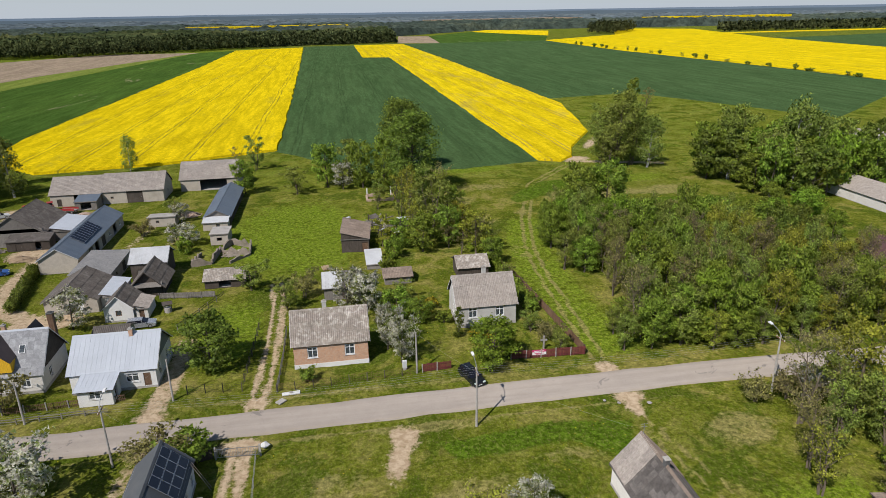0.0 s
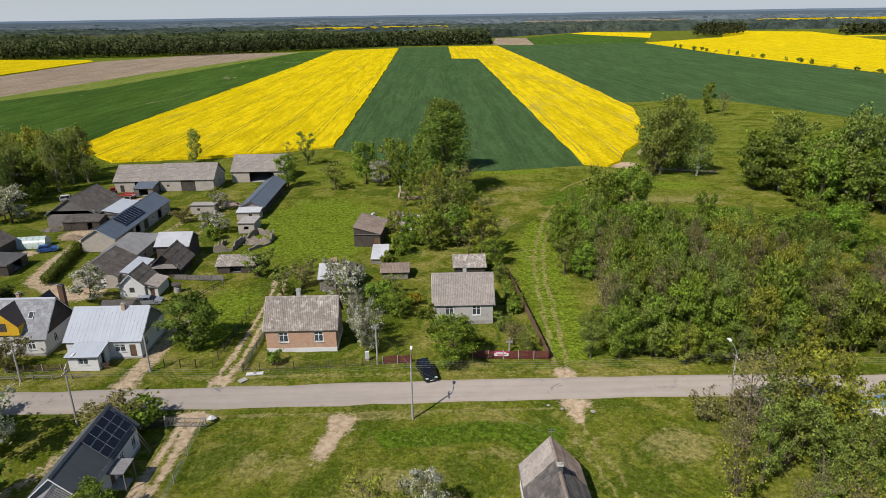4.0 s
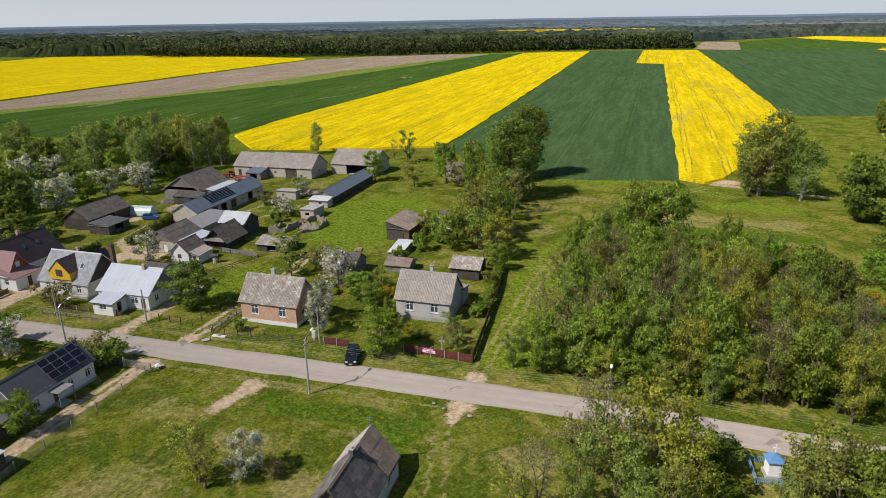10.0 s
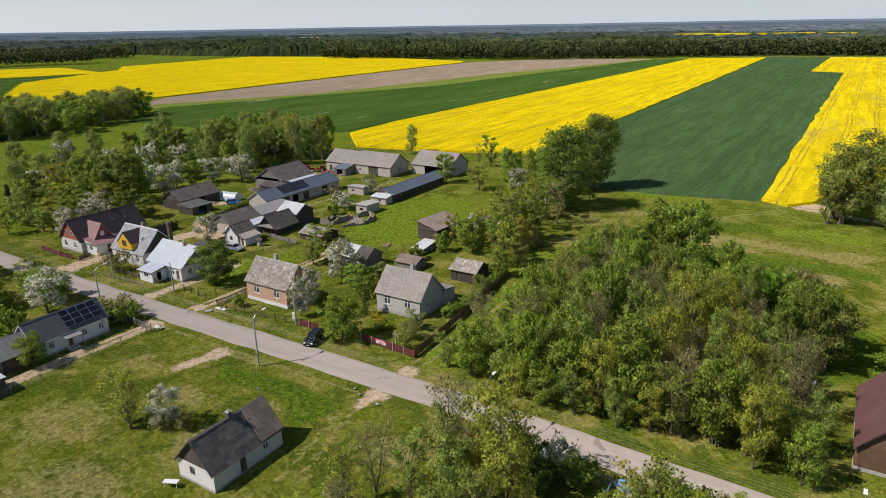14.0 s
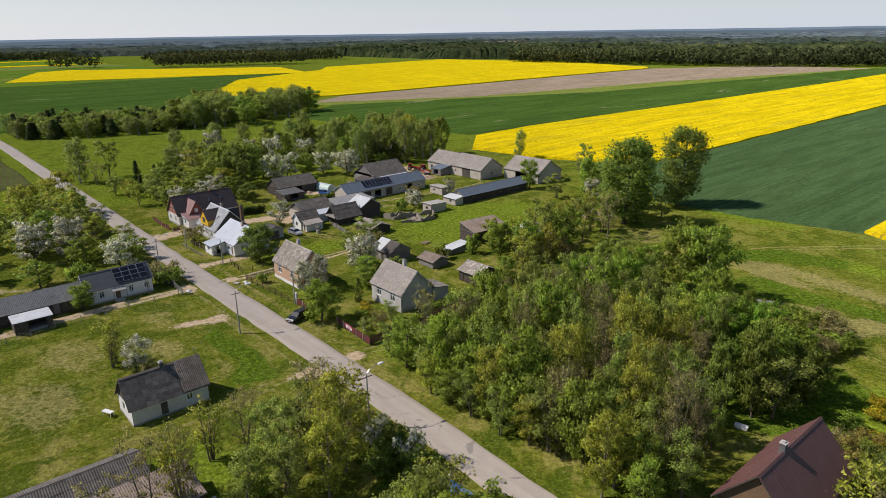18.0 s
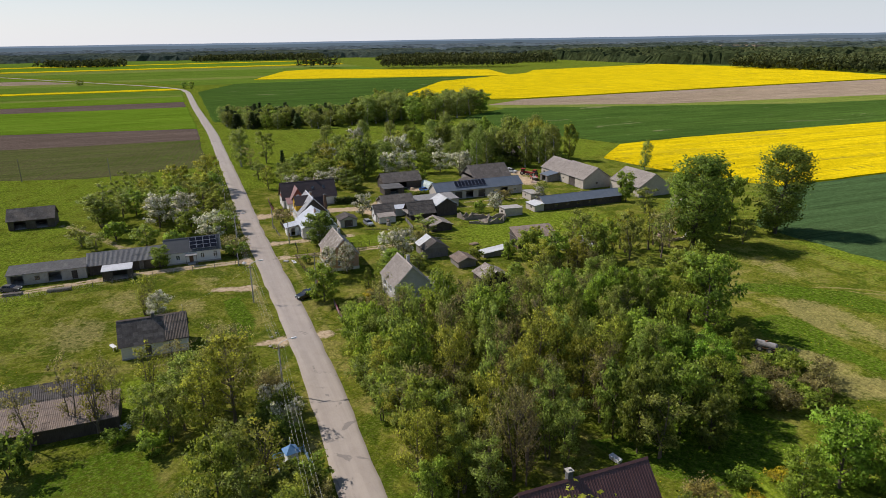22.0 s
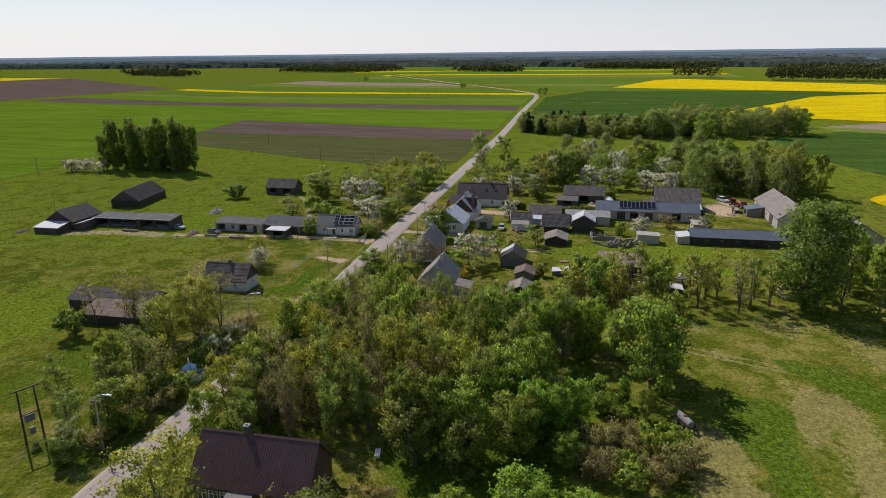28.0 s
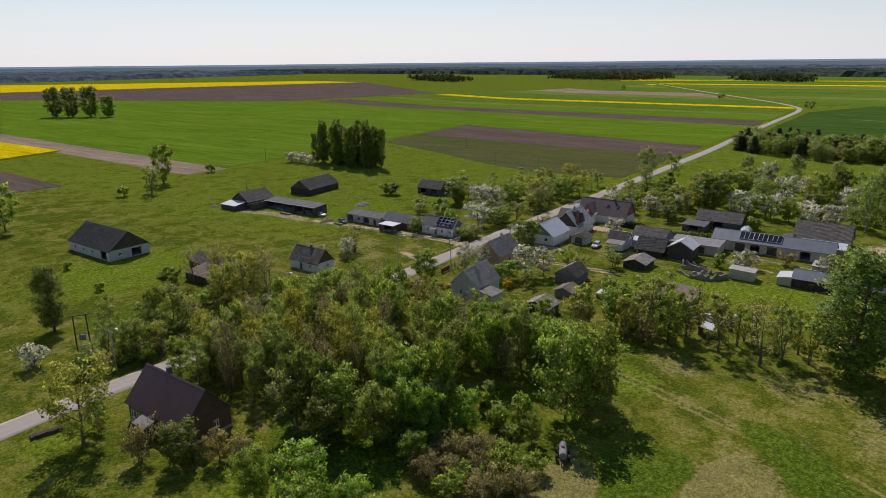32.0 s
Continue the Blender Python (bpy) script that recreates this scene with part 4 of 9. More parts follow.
def lay_pieces():
    rnd = random.Random(9)
    for deck, kind, w, l, nc, nr, material in PIECE_QUEUE:
        base = sheet_mesh(kind, w, l)
        me = base.copy()
        me.materials.append(material)
        word = {"wave": "sheet", "seam": "panel", "rib": "panel", "slate": "slate", "tile": "tile"}[kind]
        spot_ = deck.parent.matrix_basis.translation
        if nc * nr > 300 or spot_.x > 120 or spot_.x < -100 or spot_.y < 0:
            mb = MB()
            vs, fs = [tuple(v.co) for v in base.vertices], [tuple(p.vertices) for p in base.polygons]
            for r in range(nr):
                for c in range(nc):
                    mb.add(vs, fs, pose(c * w, -r * l, rnd.uniform(0, 0.012), rnd.uniform(-0.4, 0.8), 0, 0))
            part(word + "_cover", mb, material, deck)["kind"] = "stuff"
            continue
        for r in range(nr):
            for c in range(nc):
                ob = new(word, me)
                ob.parent = deck
                k = 0.0 if kind in ("seam", "rib") else 1.0
                ob.matrix_basis = pose(c * w, -r * l, rnd.uniform(0, 0.012), k * rnd.uniform(-0.3, 0.6), k * rnd.uniform(-0.3, 0.3), 0)


def wall_panel(length, height, holes, thick=0.28):
    """A wall in x and z, its outside at y = 0, its body towards +y, with holes that go through it."""
    us = sorted({0.0, length, *[h[0] for h in holes], *[h[1] for h in holes]})
    vs = sorted({0.0, height, *[h[2] for h in holes], *[h[3] for h in holes]})
    nu, nv = len(us), len(vs)
    solid = lambda i, j: 0 <= i < nu - 1 and 0 <= j < nv - 1 and not any(h[0] < (us[i] + us[i + 1]) / 2 < h[1] and h[2] < (vs[j] + vs[j + 1]) / 2 < h[3] for h in holes)
    at = lambda i, j, k: (k * nv + j) * nu + i
    fs = []
    for i in range(nu - 1):
        for j in range(nv - 1):
            if not solid(i, j):
                continue
            fs.append((at(i, j, 0), at(i + 1, j, 0), at(i + 1, j + 1, 0), at(i, j + 1, 0)))
            fs.append((at(i, j, 1), at(i, j + 1, 1), at(i + 1, j + 1, 1), at(i + 1, j, 1)))
            if not solid(i - 1, j):
                fs.append((at(i, j, 0), at(i, j + 1, 0), at(i, j + 1, 1), at(i, j, 1)))
            if not solid(i + 1, j):
                fs.append((at(i + 1, j, 0), at(i + 1, j, 1), at(i + 1, j + 1, 1), at(i + 1, j + 1, 0)))
            if not solid(i, j - 1):
                fs.append((at(i, j, 0), at(i, j, 1), at(i + 1, j, 1), at(i + 1, j, 0)))
            if not solid(i, j + 1):
                fs.append((at(i, j + 1, 0), at(i + 1, j + 1, 0), at(i + 1, j + 1, 1), at(i, j + 1, 1)))
    used = sorted({k for f in fs for k in f})
    back = {k: q for q, k in enumerate(used)}
    pts = [(u, y, v) for y in (0, thick) for v in vs for u in us]
    return MB().add([pts[k] for k in used], [tuple(back[k] for k in f) for f in fs])


def window(parent, m, w, h, frame_mat="white_paint", sill=True, bars=1):
    """A window in the hole of a wall: frame with bars, panes, sill; m is its lower left corner on the outside face."""
    b = 0.12
    cells = [(w * k / (bars + 1) + (b if k == 0 else 0.045), w * (k + 1) / (bars + 1) - (b if k == bars else 0.045)) for k in range(bars + 1)]
    rows = [(b, h * 0.68), (h * 0.68 + 0.06, h - b)] if h > 1.0 else [(b, h - b)]
    mb = wall_panel(w, h, [(u0, u1, v0, v1) for u0, u1 in cells for v0, v1 in rows], 0.08)
    mb.v = [(x, y + 0.06, z) for x, y, z in mb.v]
    win = part("window", mb, M[frame_mat], parent, m=m)
    for k in range(bars + 1):
        u0, u1 = w * k / (bars + 1), w * (k + 1) / (bars + 1)
        part("pane", MB().box(u0 + 0.045, u1 - 0.045, 0.095, 0.105, b, h - b), M["glass"], win)
    for u0, u1 in ((0.1, w * 0.30), (w * 0.72, w - 0.1)):
        part("curtain", MB().box(u0, u1, 0.2, 0.22, b, h - b), M["curtain"], win, "pale net curtain")
    if sill:
        part("sill", MB().box(-0.06, w + 0.06, -0.10, 0.06, -0.05, 0.0), M["white_paint"], win)
    return win


def door(parent, m, w, h, material="plank_brown"):
    n = max(3, int(w / 0.16))
    face = [p for k in range(n) for p in ((w * k / n + 0.006, 0.08 + 0.006 * (k % 2)), (w * (k + 1) / n - 0.006, 0.08 + 0.006 * (k % 2)))]
    mb = MB().prism(face + [(w - 0.006, 0.14), (0.006, 0.14)], "z", 0.02, h - 0.02)
    mb.box(0.03, w - 0.03, 0.05, 0.09, h * 0.15, h * 0.15 + 0.12).box(0.03, w - 0.03, 0.05, 0.09, h * 0.8, h * 0.8 + 0.12)
    d = part("door" if w < 1.6 else "gate_leaf", mb, M[material], parent, m=m)
    part("handle", MB().box(w * 0.86, w * 0.9, 0.02, 0.06, h * 0.45, h * 0.45 + 0.16), M["steel"], d)
    return d


def chimney(parent, x, y, z0, z1, w=0.55, d=0.55, material="brick", cap="concrete"):
    c = part("chimney", MB().box(x - w / 2, x + w / 2, y - d / 2, y + d / 2, z0, z1), M[material], parent)
    part("chimney_cap", MB().box(x - w / 2 - 0.07, x + w / 2 + 0.07, y - d / 2 - 0.07, y + d / 2 + 0.07, z1, z1 + 0.10).box(x - w / 4, x + w / 4, y - d / 4, y + d / 4, z1 + 0.1, z1 + 0.28), M[cap], c)
    return c


def house(name, label, x0, x1, y0, y1, eave, ridge, along="x", yaw=0.0, wall="plaster", roof="eternit", kind="wave", gable=None, plinth=0.35, over=0.35, holes=None, chims=(), category="house",
          group="", shift=0.0, low=None, rake="white_paint", corner=None, foot="concrete"):
    """A building under a gable roof. along: the ridge's axis. holes: per wall (s, e, n, w) rows of (centre, sill, width, height, what).
    shift moves the ridge across; low gives the eave on the far side where it differs."""
    cx, cy = (x0 + x1) / 2, (y0 + y1) / 2
    L, W = (x1 - x0, y1 - y0) if along == "x" else (y1 - y0, x1 - x0)
    h = thing(name, label, category, pose(cx, cy, 0, 0, 0, yaw + (0 if along == "x" else 90)), group)
    holes = holes or {}
    low = eave if low is None else low
    # walls by side in the thing's own frame: f (y-), b (y+), l (x-), r (x+)
    turn = {"f": "s", "b": "n", "l": "w", "r": "e"} if along == "x" else {"f": "e", "b": "w", "l": "s", "r": "n"}
    ends = {"f": (pose(-L / 2, -W / 2, 0), L, eave), "b": (pose(L / 2, W / 2, 0, 0, 0, 180), L, low),
            "r": (pose(L / 2, -W / 2, 0, 0, 0, 90), W, min(eave, low)), "l": (pose(-L / 2, W / 2, 0, 0, 0, -90), W, min(eave, low))}
    base = min(eave, low)
    for side, (m, length, height) in ends.items():
        cut, fill = [], []
        for c, sill, w, hh, what in holes.get(turn[side], ()):
            u0 = length / 2 + c - w / 2
            hh = min(hh, height - sill - 0.05)
            cut.append((u0, u0 + w, sill, sill + hh))
            fill.append((u0, sill, w, hh, what))
        inset = 0.285 if side in "lr" else 0.0
        pan = wall_panel(length, height, cut)
        if inset:
            pan.v = [(min(max(u, 0.285), length - 0.285), v, z) for u, v, z in pan.v]
        wl = part("wall", pan, M[wall], h, m=m)
        for u0, sill, w, hh, what in fill:
            lm = pose(u0, 0, sill)
            if what == "win":
                window(wl, lm, w, hh)
            elif what == "dwin":
                window(wl, lm, w, hh, "plank_brown", False, 0)
            elif what == "door":
                door(wl, lm, w, hh)
            elif what == "gdoor":
                door(wl, lm, w, hh, "plank_dark")
            elif what == "sdoor":
                door(wl, lm, w, hh, "plank_grey")
            elif what == "wdoor":
                door(wl, lm, w, hh, "white_paint")
        if plinth:
            part("plinth", MB().box(-0.04 if not inset else 0.0, length + (0.04 if not inset else 0.0), -0.05, -0.003, -0.2, plinth), M[foot], wl)
    ry = shift
    gm = M[gable or wall]
    for sx in (-1, 1):
        xg = sx * (L / 2)
        pts = [(-W / 2 + 0.02, base), (W / 2 - 0.02, base)]
        if low > base:
            pts.append((W / 2 - 0.02, low))
        pts.append((ry, ridge - 0.12))
        if eave > base:
            pts.append((-W / 2 + 0.02, eave))
        g_ = part("gable", MB().prism(pts, "x", min(xg, xg - sx * 0.2), max(xg, xg - sx * 0.2)), gm, h)
    # floor inside keeps the rooms dark
    part("floor_slab", MB().box(-L / 2 + 0.3, L / 2 - 0.3, -W / 2 + 0.3, W / 2 - 0.3, -0.1, 0.06), M["concrete"], h)
    part("attic_floor", MB().box(-L / 2 + 0.29, L / 2 - 0.29, -W / 2 + 0.29, W / 2 - 0.29, base - 0.12, base - 0.02), M["plank_dark"], h)
    kinds = kind if isinstance(kind, tuple) else (kind, kind)
    roofs = roof if isinstance(roof, tuple) else (roof, roof)
    for side, ev, half, sgn in ((0, eave, W / 2 + ry, 1), (1, low, W / 2 - ry, -1)):
        pitch = math.atan2(ridge - ev, half)
        run = math.hypot(half, ridge - ev) + over
        if sgn == 1:
            m = pose(-L / 2 - over, ry, ridge) @ pose(0, 0, 0, math.degrees(pitch), 0, 0)
        else:
            m = pose(L / 2 + over, ry, ridge, 0, 0, 180) @ pose(0, 0, 0, math.degrees(pitch), 0, 0)
        slope(h, m, L + 2 * over, run, M[roofs[side]], kinds[side])
    cap_m = M[roofs[0]] if kinds[0] != "slate" else M["tin_light"] if roofs[0] == "tile_grey" else M["eternit_brown"]
    part("ridge_cap", MB().prism([(ry - 0.22, ridge - 0.10), (ry, ridge + 0.12), (ry + 0.22, ridge - 0.10), (ry, ridge + 0.04)], "x", -L / 2 - over, L / 2 + over), cap_m, h)
    for sx in (-1, 1):
        for half, ev in ((-(W / 2 + ry), eave), (W / 2 - ry, low)):
            k = 1 + over / math.hypot(half, ridge - ev)
            a, b = (ry, ridge - 0.02), (ry + half * k, ridge - (ridge - ev) * k - 0.02)
            xa = sx * (L / 2 + over)
            part("verge_board", MB().prism([a, b, (b[0], b[1] - 0.16), (a[0], a[1] - 0.16)], "x", min(xa, xa + sx * 0.03), max(xa, xa + sx * 0.03)), M[rake], h)
    for cx_, cy_, top, wd, mt in chims:
        chimney(h, cx_, cy_, ridge - 1.6, top, wd, wd, mt)
    return h


def flat_house(name, label, x0, x1, y0, y1, za, zb, wall="block", roof="felt", holes=None, axis="y", over=0.2, yaw=0.0, category="shed", kind="flat", group="", edge="plank_grey"):
    """A low building under one sloping plane: za high at the south (or west) edge, zb at the other."""
    cx, cy, L, W = (x0 + x1) / 2, (y0 + y1) / 2, x1 - x0, y1 - y0
    h = thing(name, label, category, pose(cx, cy, 0, 0, 0, yaw), group)
    holes = holes or {}
    hs = {"s": za, "n": zb, "w": min(za, zb), "e": min(za, zb)} if axis == "y" else {"w": za, "e": zb, "s": min(za, zb), "n": min(za, zb)}
    for side, (m, length) in {"s": (pose(-L / 2, -W / 2, 0), L), "n": (pose(L / 2, W / 2, 0, 0, 0, 180), L), "e": (pose(L / 2, -W / 2 + 0.285, 0, 0, 0, 90), W - 0.57), "w": (pose(-L / 2, W / 2 - 0.285, 0, 0, 0, -90), W - 0.57)}.items():
        cut, fill = [], []
        for c, sill, w, hh, what in holes.get(side, ()):
            u0 = length / 2 + c - w / 2
            hh = min(hh, hs[side] - sill - 0.1)
            cut.append((u0, u0 + w, sill, sill + hh))
            fill.append((u0, sill, w, hh, what))
        wl = part("wall", wall_panel(length, hs[side] - 0.02, cut), M[wall], h, m=m)
        for u0, sill, w, hh, what in fill:
            if what in ("win", "dwin"):
                window(wl, pose(u0, 0, sill), w, hh, "white_paint" if what == "win" else "plank_brown", False, 0)
            elif what != "open":
                door(wl, pose(u0, 0, sill), w, hh, {"gdoor": "plank_dark", "sdoor": "plank_grey", "wdoor": "tin_white"}.get(what, "plank_brown"))
    part("floor_slab", MB().box(-L / 2 + 0.3, L / 2 - 0.3, -W / 2 + 0.3, W / 2 - 0.3, -0.1, 0.06), M["concrete"], h)
    # the wedge of wall under the slope on the two raked sides
    lo, hi, run = min(za, zb) - 0.02, max(za, zb) - 0.02, W / 2 - 0.285 if axis == "y" else L / 2
    if hi - lo > 0.15:
        wedge = [(-run, lo), (run, lo), (-run if za > zb else run, hi)]
        edge_at = L / 2 if axis == "y" else W / 2
        for a_, b_ in ((-edge_at, 0.28 - edge_at), (edge_at - 0.28, edge_at)):
            part("gable_wedge", MB().prism(wedge, "x" if axis == "y" else "y", a_, b_), M[wall], h)
    if axis == "y":
        ang = math.degrees(math.atan2(za - zb, W))
        m = pose(-L / 2 - over, W / 2 + over, zb + 0.12, -ang, 0, 0)
        slope(h, m, L + 2 * over, (W + 2 * over) / math.cos(radians(ang)), M[roof], kind)
    else:
        ang = math.degrees(math.atan2(za - zb, L))
        m = pose(-L / 2 - over, -W / 2 - over, za + 0.12, 0, 0, 0) @ pose(0, 0, 0, 0, ang, 0) @ pose(0, 0, 0, 0, 0, 90)
        slope(h, m, W + 2 * over, (L + 2 * over) / math.cos(radians(ang)), M[roof], kind)
    part("fascia", MB().box(-L / 2 - over, L / 2 + over, -W / 2 - over - 0.03, -W / 2 - over, (za if axis == "y" else min(za, zb)) - 0.1, (za if axis == "y" else min(za, zb)) + 0.1), M[edge], h)
    if axis == "x" and edge != "plank_grey":
        part("fascia", MB().box(L / 2 + over, L / 2 + over + 0.05, -W / 2 - over, W / 2 + over, zb - 0.06, zb + 0.16), M[edge], h)
    return h


WIN = lambda *cs: [(c, 1.55, 1.45, 1.70, "win") for c in cs]
# roadside houses
brick_house = house("brick_house", "small orange brick house with a lichened cement-sheet roof", -9.1, 1.5, 86.7, 93.7, 3.85, 7.6, wall="brick", roof="eternit_mossy", gable="brick", plinth=0.6, foot="plaster_white",
                    holes={"s": WIN(-2.65, 2.65), "e": [(-1.0, 1.25, 1.0, 1.4, "win")], "n": [(0, 0.3, 1.0, 2.1, "door")], "w": [(0, 1.25, 1.0, 1.4, "win")]}, chims=((-0.6, 0.4, 8.5, 0.62, "plaster_grey"),))
grey_house = house("grey_house", "small pale grey plastered house under a cement-sheet roof", 16.4, 26.0, 94.9, 102.6, 3.7, 7.5, wall="plaster_grey", roof="eternit", gable="plaster_grey", plinth=0.6,
                   holes={"s": WIN(-2.35, 2.1), "e": [(-0.9, 1.25, 1.0, 1.4, "win")], "w": [(0, 1.25, 1.0, 1.4, "win")]}, chims=((0.4, 0.6, 8.4, 0.6, "plaster_grey"),))
flat_house("porch_annex", "low lean-to annex with a cement-sheet roof behind the grey house", 21.5, 26.2, 102.9, 106.6, 3.0, 2.3, wall="plaster_grey", roof="eternit", kind="wave")
house("white_roofed_house", "white house with a pale blue tin roof and grey boarded gables", -38.6, -27.6, 85.7, 95.0, 3.1, 6.5, wall="plaster_white", roof="tin_light", kind="seam", gable="plank_slate", plinth=0.3,
                    holes={"s": [(-3.9, 1.1, 1.1, 1.4, "win"), (2.4, 1.1, 1.7, 1.3, "win"), (4.3, 0.3, 0.95, 2.0, "door")], "e": [(-2.4, 1.1, 1.1, 1.4, "win"), (2.0, 1.1, 1.1, 1.4, "win")]}, chims=((1.9, -0.4, 7.1, 0.5, "brick"),))
pb = thing("house_porch", "white porch with a low pale tin roof", "porch", pose(-34.5, 83.9, 0))
part("wall", wall_panel(4.3, 2.35, [(1.4, 2.9, 1.0, 2.1)]), M["plaster_white"], pb, m=pose(-2.15, -1.75, 0))
window(pb.children[0], pose(1.4, 0, 1.0), 1.5, 1.1)
part("wall", wall_panel(3.1, 2.5, [(0.8, 1.9, 0.1, 2.1)]), M["plaster_white"], pb, m=pose(2.15, -1.47, 0, 0, 0, 90))
part("wall", wall_panel(3.1, 2.5, []), M["plaster_white"], pb, m=pose(-2.15, 1.63, 0, 0, 0, -90))
slope(pb, pose(-2.5, 1.9, 3.05) @ pose(0, 0, 0, 9.5, 0, 0), 5.0, 4.1, M["tin_light"], "seam")
yellow_house = house("slate_roofed_house", "house with a light grey slate roof and a yellow dormer", -54.0, -42.6, 87.2, 96.2, 3.0, 7.6, wall="plaster", roof="tile_grey", kind="slate", gable="plank_dark", plinth=0.4,
                     holes={"s": [(-3.6, 1.0, 1.2, 1.4, "win"), (0.2, 1.0, 1.2, 1.4, "win"), (3.6, 1.0, 1.2, 1.4, "win")], "e": [(-1.5, 1.0, 1.0, 1.4, "win")]}, chims=((0.2, 0.3, 8.3, 0.5, "brick"),))
dm = part("dormer", MB().prism([(-2.5, 3.5), (2.5, 3.5), (2.5, 4.9), (0, 7.3), (-2.5, 4.9)], "y", -4.6, 0.0), M["yellow"], yellow_house, "bright yellow boarded dormer", m=pose(-0.2, 0, 0))
part("dormer_window", MB().box(-0.6, 0.6, -4.65, -4.60, 4.3, 5.4), M["glass"], dm)
part("dormer_frame", MB().box(-0.7, -0.6, -4.68, -4.6, 4.2, 5.5).box(0.6, 0.7, -4.68, -4.6, 4.2, 5.5).box(-0.05, 0.05, -4.68, -4.6, 4.3, 5.4).box(-0.6, 0.6, -4.68, -4.6, 4.2, 4.3).box(-0.6, 0.6, -4.68, -4.6, 5.4, 5.5), M["plank_brown"], dm)
for sg in (-1, 1):
    w_ = 2.35
    m_ = pose(0, -4.72, 7.42) @ pose(0, 0, 0, 0, 0, 90) @ pose(0, 0, 0, 44, 0, 0) if sg == 1 else pose(0, 0.4, 7.42) @ pose(0, 0, 0, 0, 0, -90) @ pose(0, 0, 0, 44, 0, 0)
    dk = part("dormer_roof", MB().box(0, 5.12, -3.6, 0, -0.08, 0), M["tin_dark"], dm, m=m_)
sk = part("skylight", MB().box(0, 0.8, -1.2, 0, 0.02, 0.12), M["white_paint"], yellow_house, m=pose(2.6, -1.6, 6.0) @ pose(0, 0, 0, math.degrees(math.atan2(4.6, 4.5)), 0, 0))
part("pane", MB().box(0.08, 0.72, -1.12, -0.08, 0.12, 0.13), M["glass"], sk)
chimney(yellow_house, 5.0, 3.6, 0.1, 8.2, 0.75, 0.75, "plank_brown", "felt")
rear_dormer = part("rear_dormer", MB().prism([(-1.9, 4.2), (1.9, 4.2), (0, 7.2)], "y", 0.0, 4.4), M["tin_dark"], yellow_house, m=pose(2.6, 0, 0))
red_house = house("brown_roofed_house", "tall house with a dark brown roof and red gable", -73.0, -64.4, 86.0, 103.2, 3.0, 7.6, along="y", wall="plaster", roof="tin_dark", kind="tile", gable="red_gable", plinth=0.4, rake="plank_brown",
                  holes={"s": [(-2.2, 1.0, 1.1, 1.4, "win"), (1.6, 1.0, 1.1, 1.4, "win")], "e": [(-3, 1.0, 1.1, 1.4, "win"), (4, 1.0, 1.1, 1.4, "win")]}, chims=((2.6, 0.3, 8.4, 0.55, "brick"),))
cg = part("cross_gable", MB().prism([(-2.4, 2.9), (2.4, 2.9), (0, 6.6)], "y", -6.2, 0.0), M["red_gable"], red_house, "red rendered cross gable", m=pose(-4.2, 0, 0))
for sg in (0, 1):
    m_ = pose(0, -6.6, 6.75) @ pose(0, 0, 0, 0, 0, 90) @ pose(0, 0, 0, 57, 0, 0) if sg == 0 else pose(0, 0.0, 6.75) @ pose(0, 0, 0, 0, 0, -90) @ pose(0, 0, 0, 57, 0, 0)
    part("cross_roof", MB().box(0, 6.6, -4.9, 0, -0.08, 0), M["tin_pink"], cg, m=m_)
part("gable_window", MB().box(-0.45, 0.45, -6.26, -6.2, 3.6, 4.7), M["white_paint"], cg)
for k in (-1, 1):
    wd = part("gable_window", MB().box(0, 0.06, -0.4, 0.4, 4.0, 5.1), M["white_paint"], red_house, m=pose(-8.66, 1.1 * k, 0))
    part("pane", MB().box(-0.012, 0.0, -0.32, 0.32, 4.1, 5.0), M["glass"], wd)
for k in (1.0, 4.5):
    part("roof_window", MB().box(0, 0.8, -1.1, 0, 0.05, 0.12), M["glass"], red_house, m=pose(k, -1.5, 6.0) @ pose(0, 0, 0, 47, 0, 0))
flat_house("entrance_wing", "white entrance wing with a faded pink tin roof", -64.3, -59.5, 86.8, 93.0, 3.4, 2.6, wall="plaster_white", roof="tin_pink", axis="x", kind="flat", holes={"s": [(0, 1.0, 1.2, 1.2, "win")], "e": [(0, 0.1, 1.0, 2.0, "door")]}, category="porch")
solar_house = house("solar_house", "white roadside house with a dark grey roof carrying solar panels", -24.6, -18.9, 51.4, 63.8, 3.1, 5.7, along="y", wall="plaster_white", roof="roof_paint", kind="flat", gable="plank_slate", plinth=0.3,
                    holes={"e": [(-3.6, 0.95, 1.0, 1.35, "win"), (-0.6, 0.1, 0.95, 2.0, "door"), (2.0, 0.95, 1.0, 1.35, "win"), (5.0, 0.95, 1.0, 1.35, "win")], "n": [(0, 1.0, 1.0, 1.3, "win")]})
cn = thing("door_canopy", "flat grey canopy on posts over the house door", "canopy", pose(-18.85, 57.0, 0))
part("slab", MB().box(0.02, 1.9, -1.3, 1.3, 2.35, 2.45), M["felt_grey"], cn)
for u in (-1.2, 1.2):
    part("post", MB().box(1.75, 1.85, u - 0.05, u + 0.05, -0.1, 2.35), M["plank_grey"], cn)
part("doorstep", MB().box(0.02, 1.6, -0.9, 0.9, -0.1, 0.16), M["concrete"], cn)
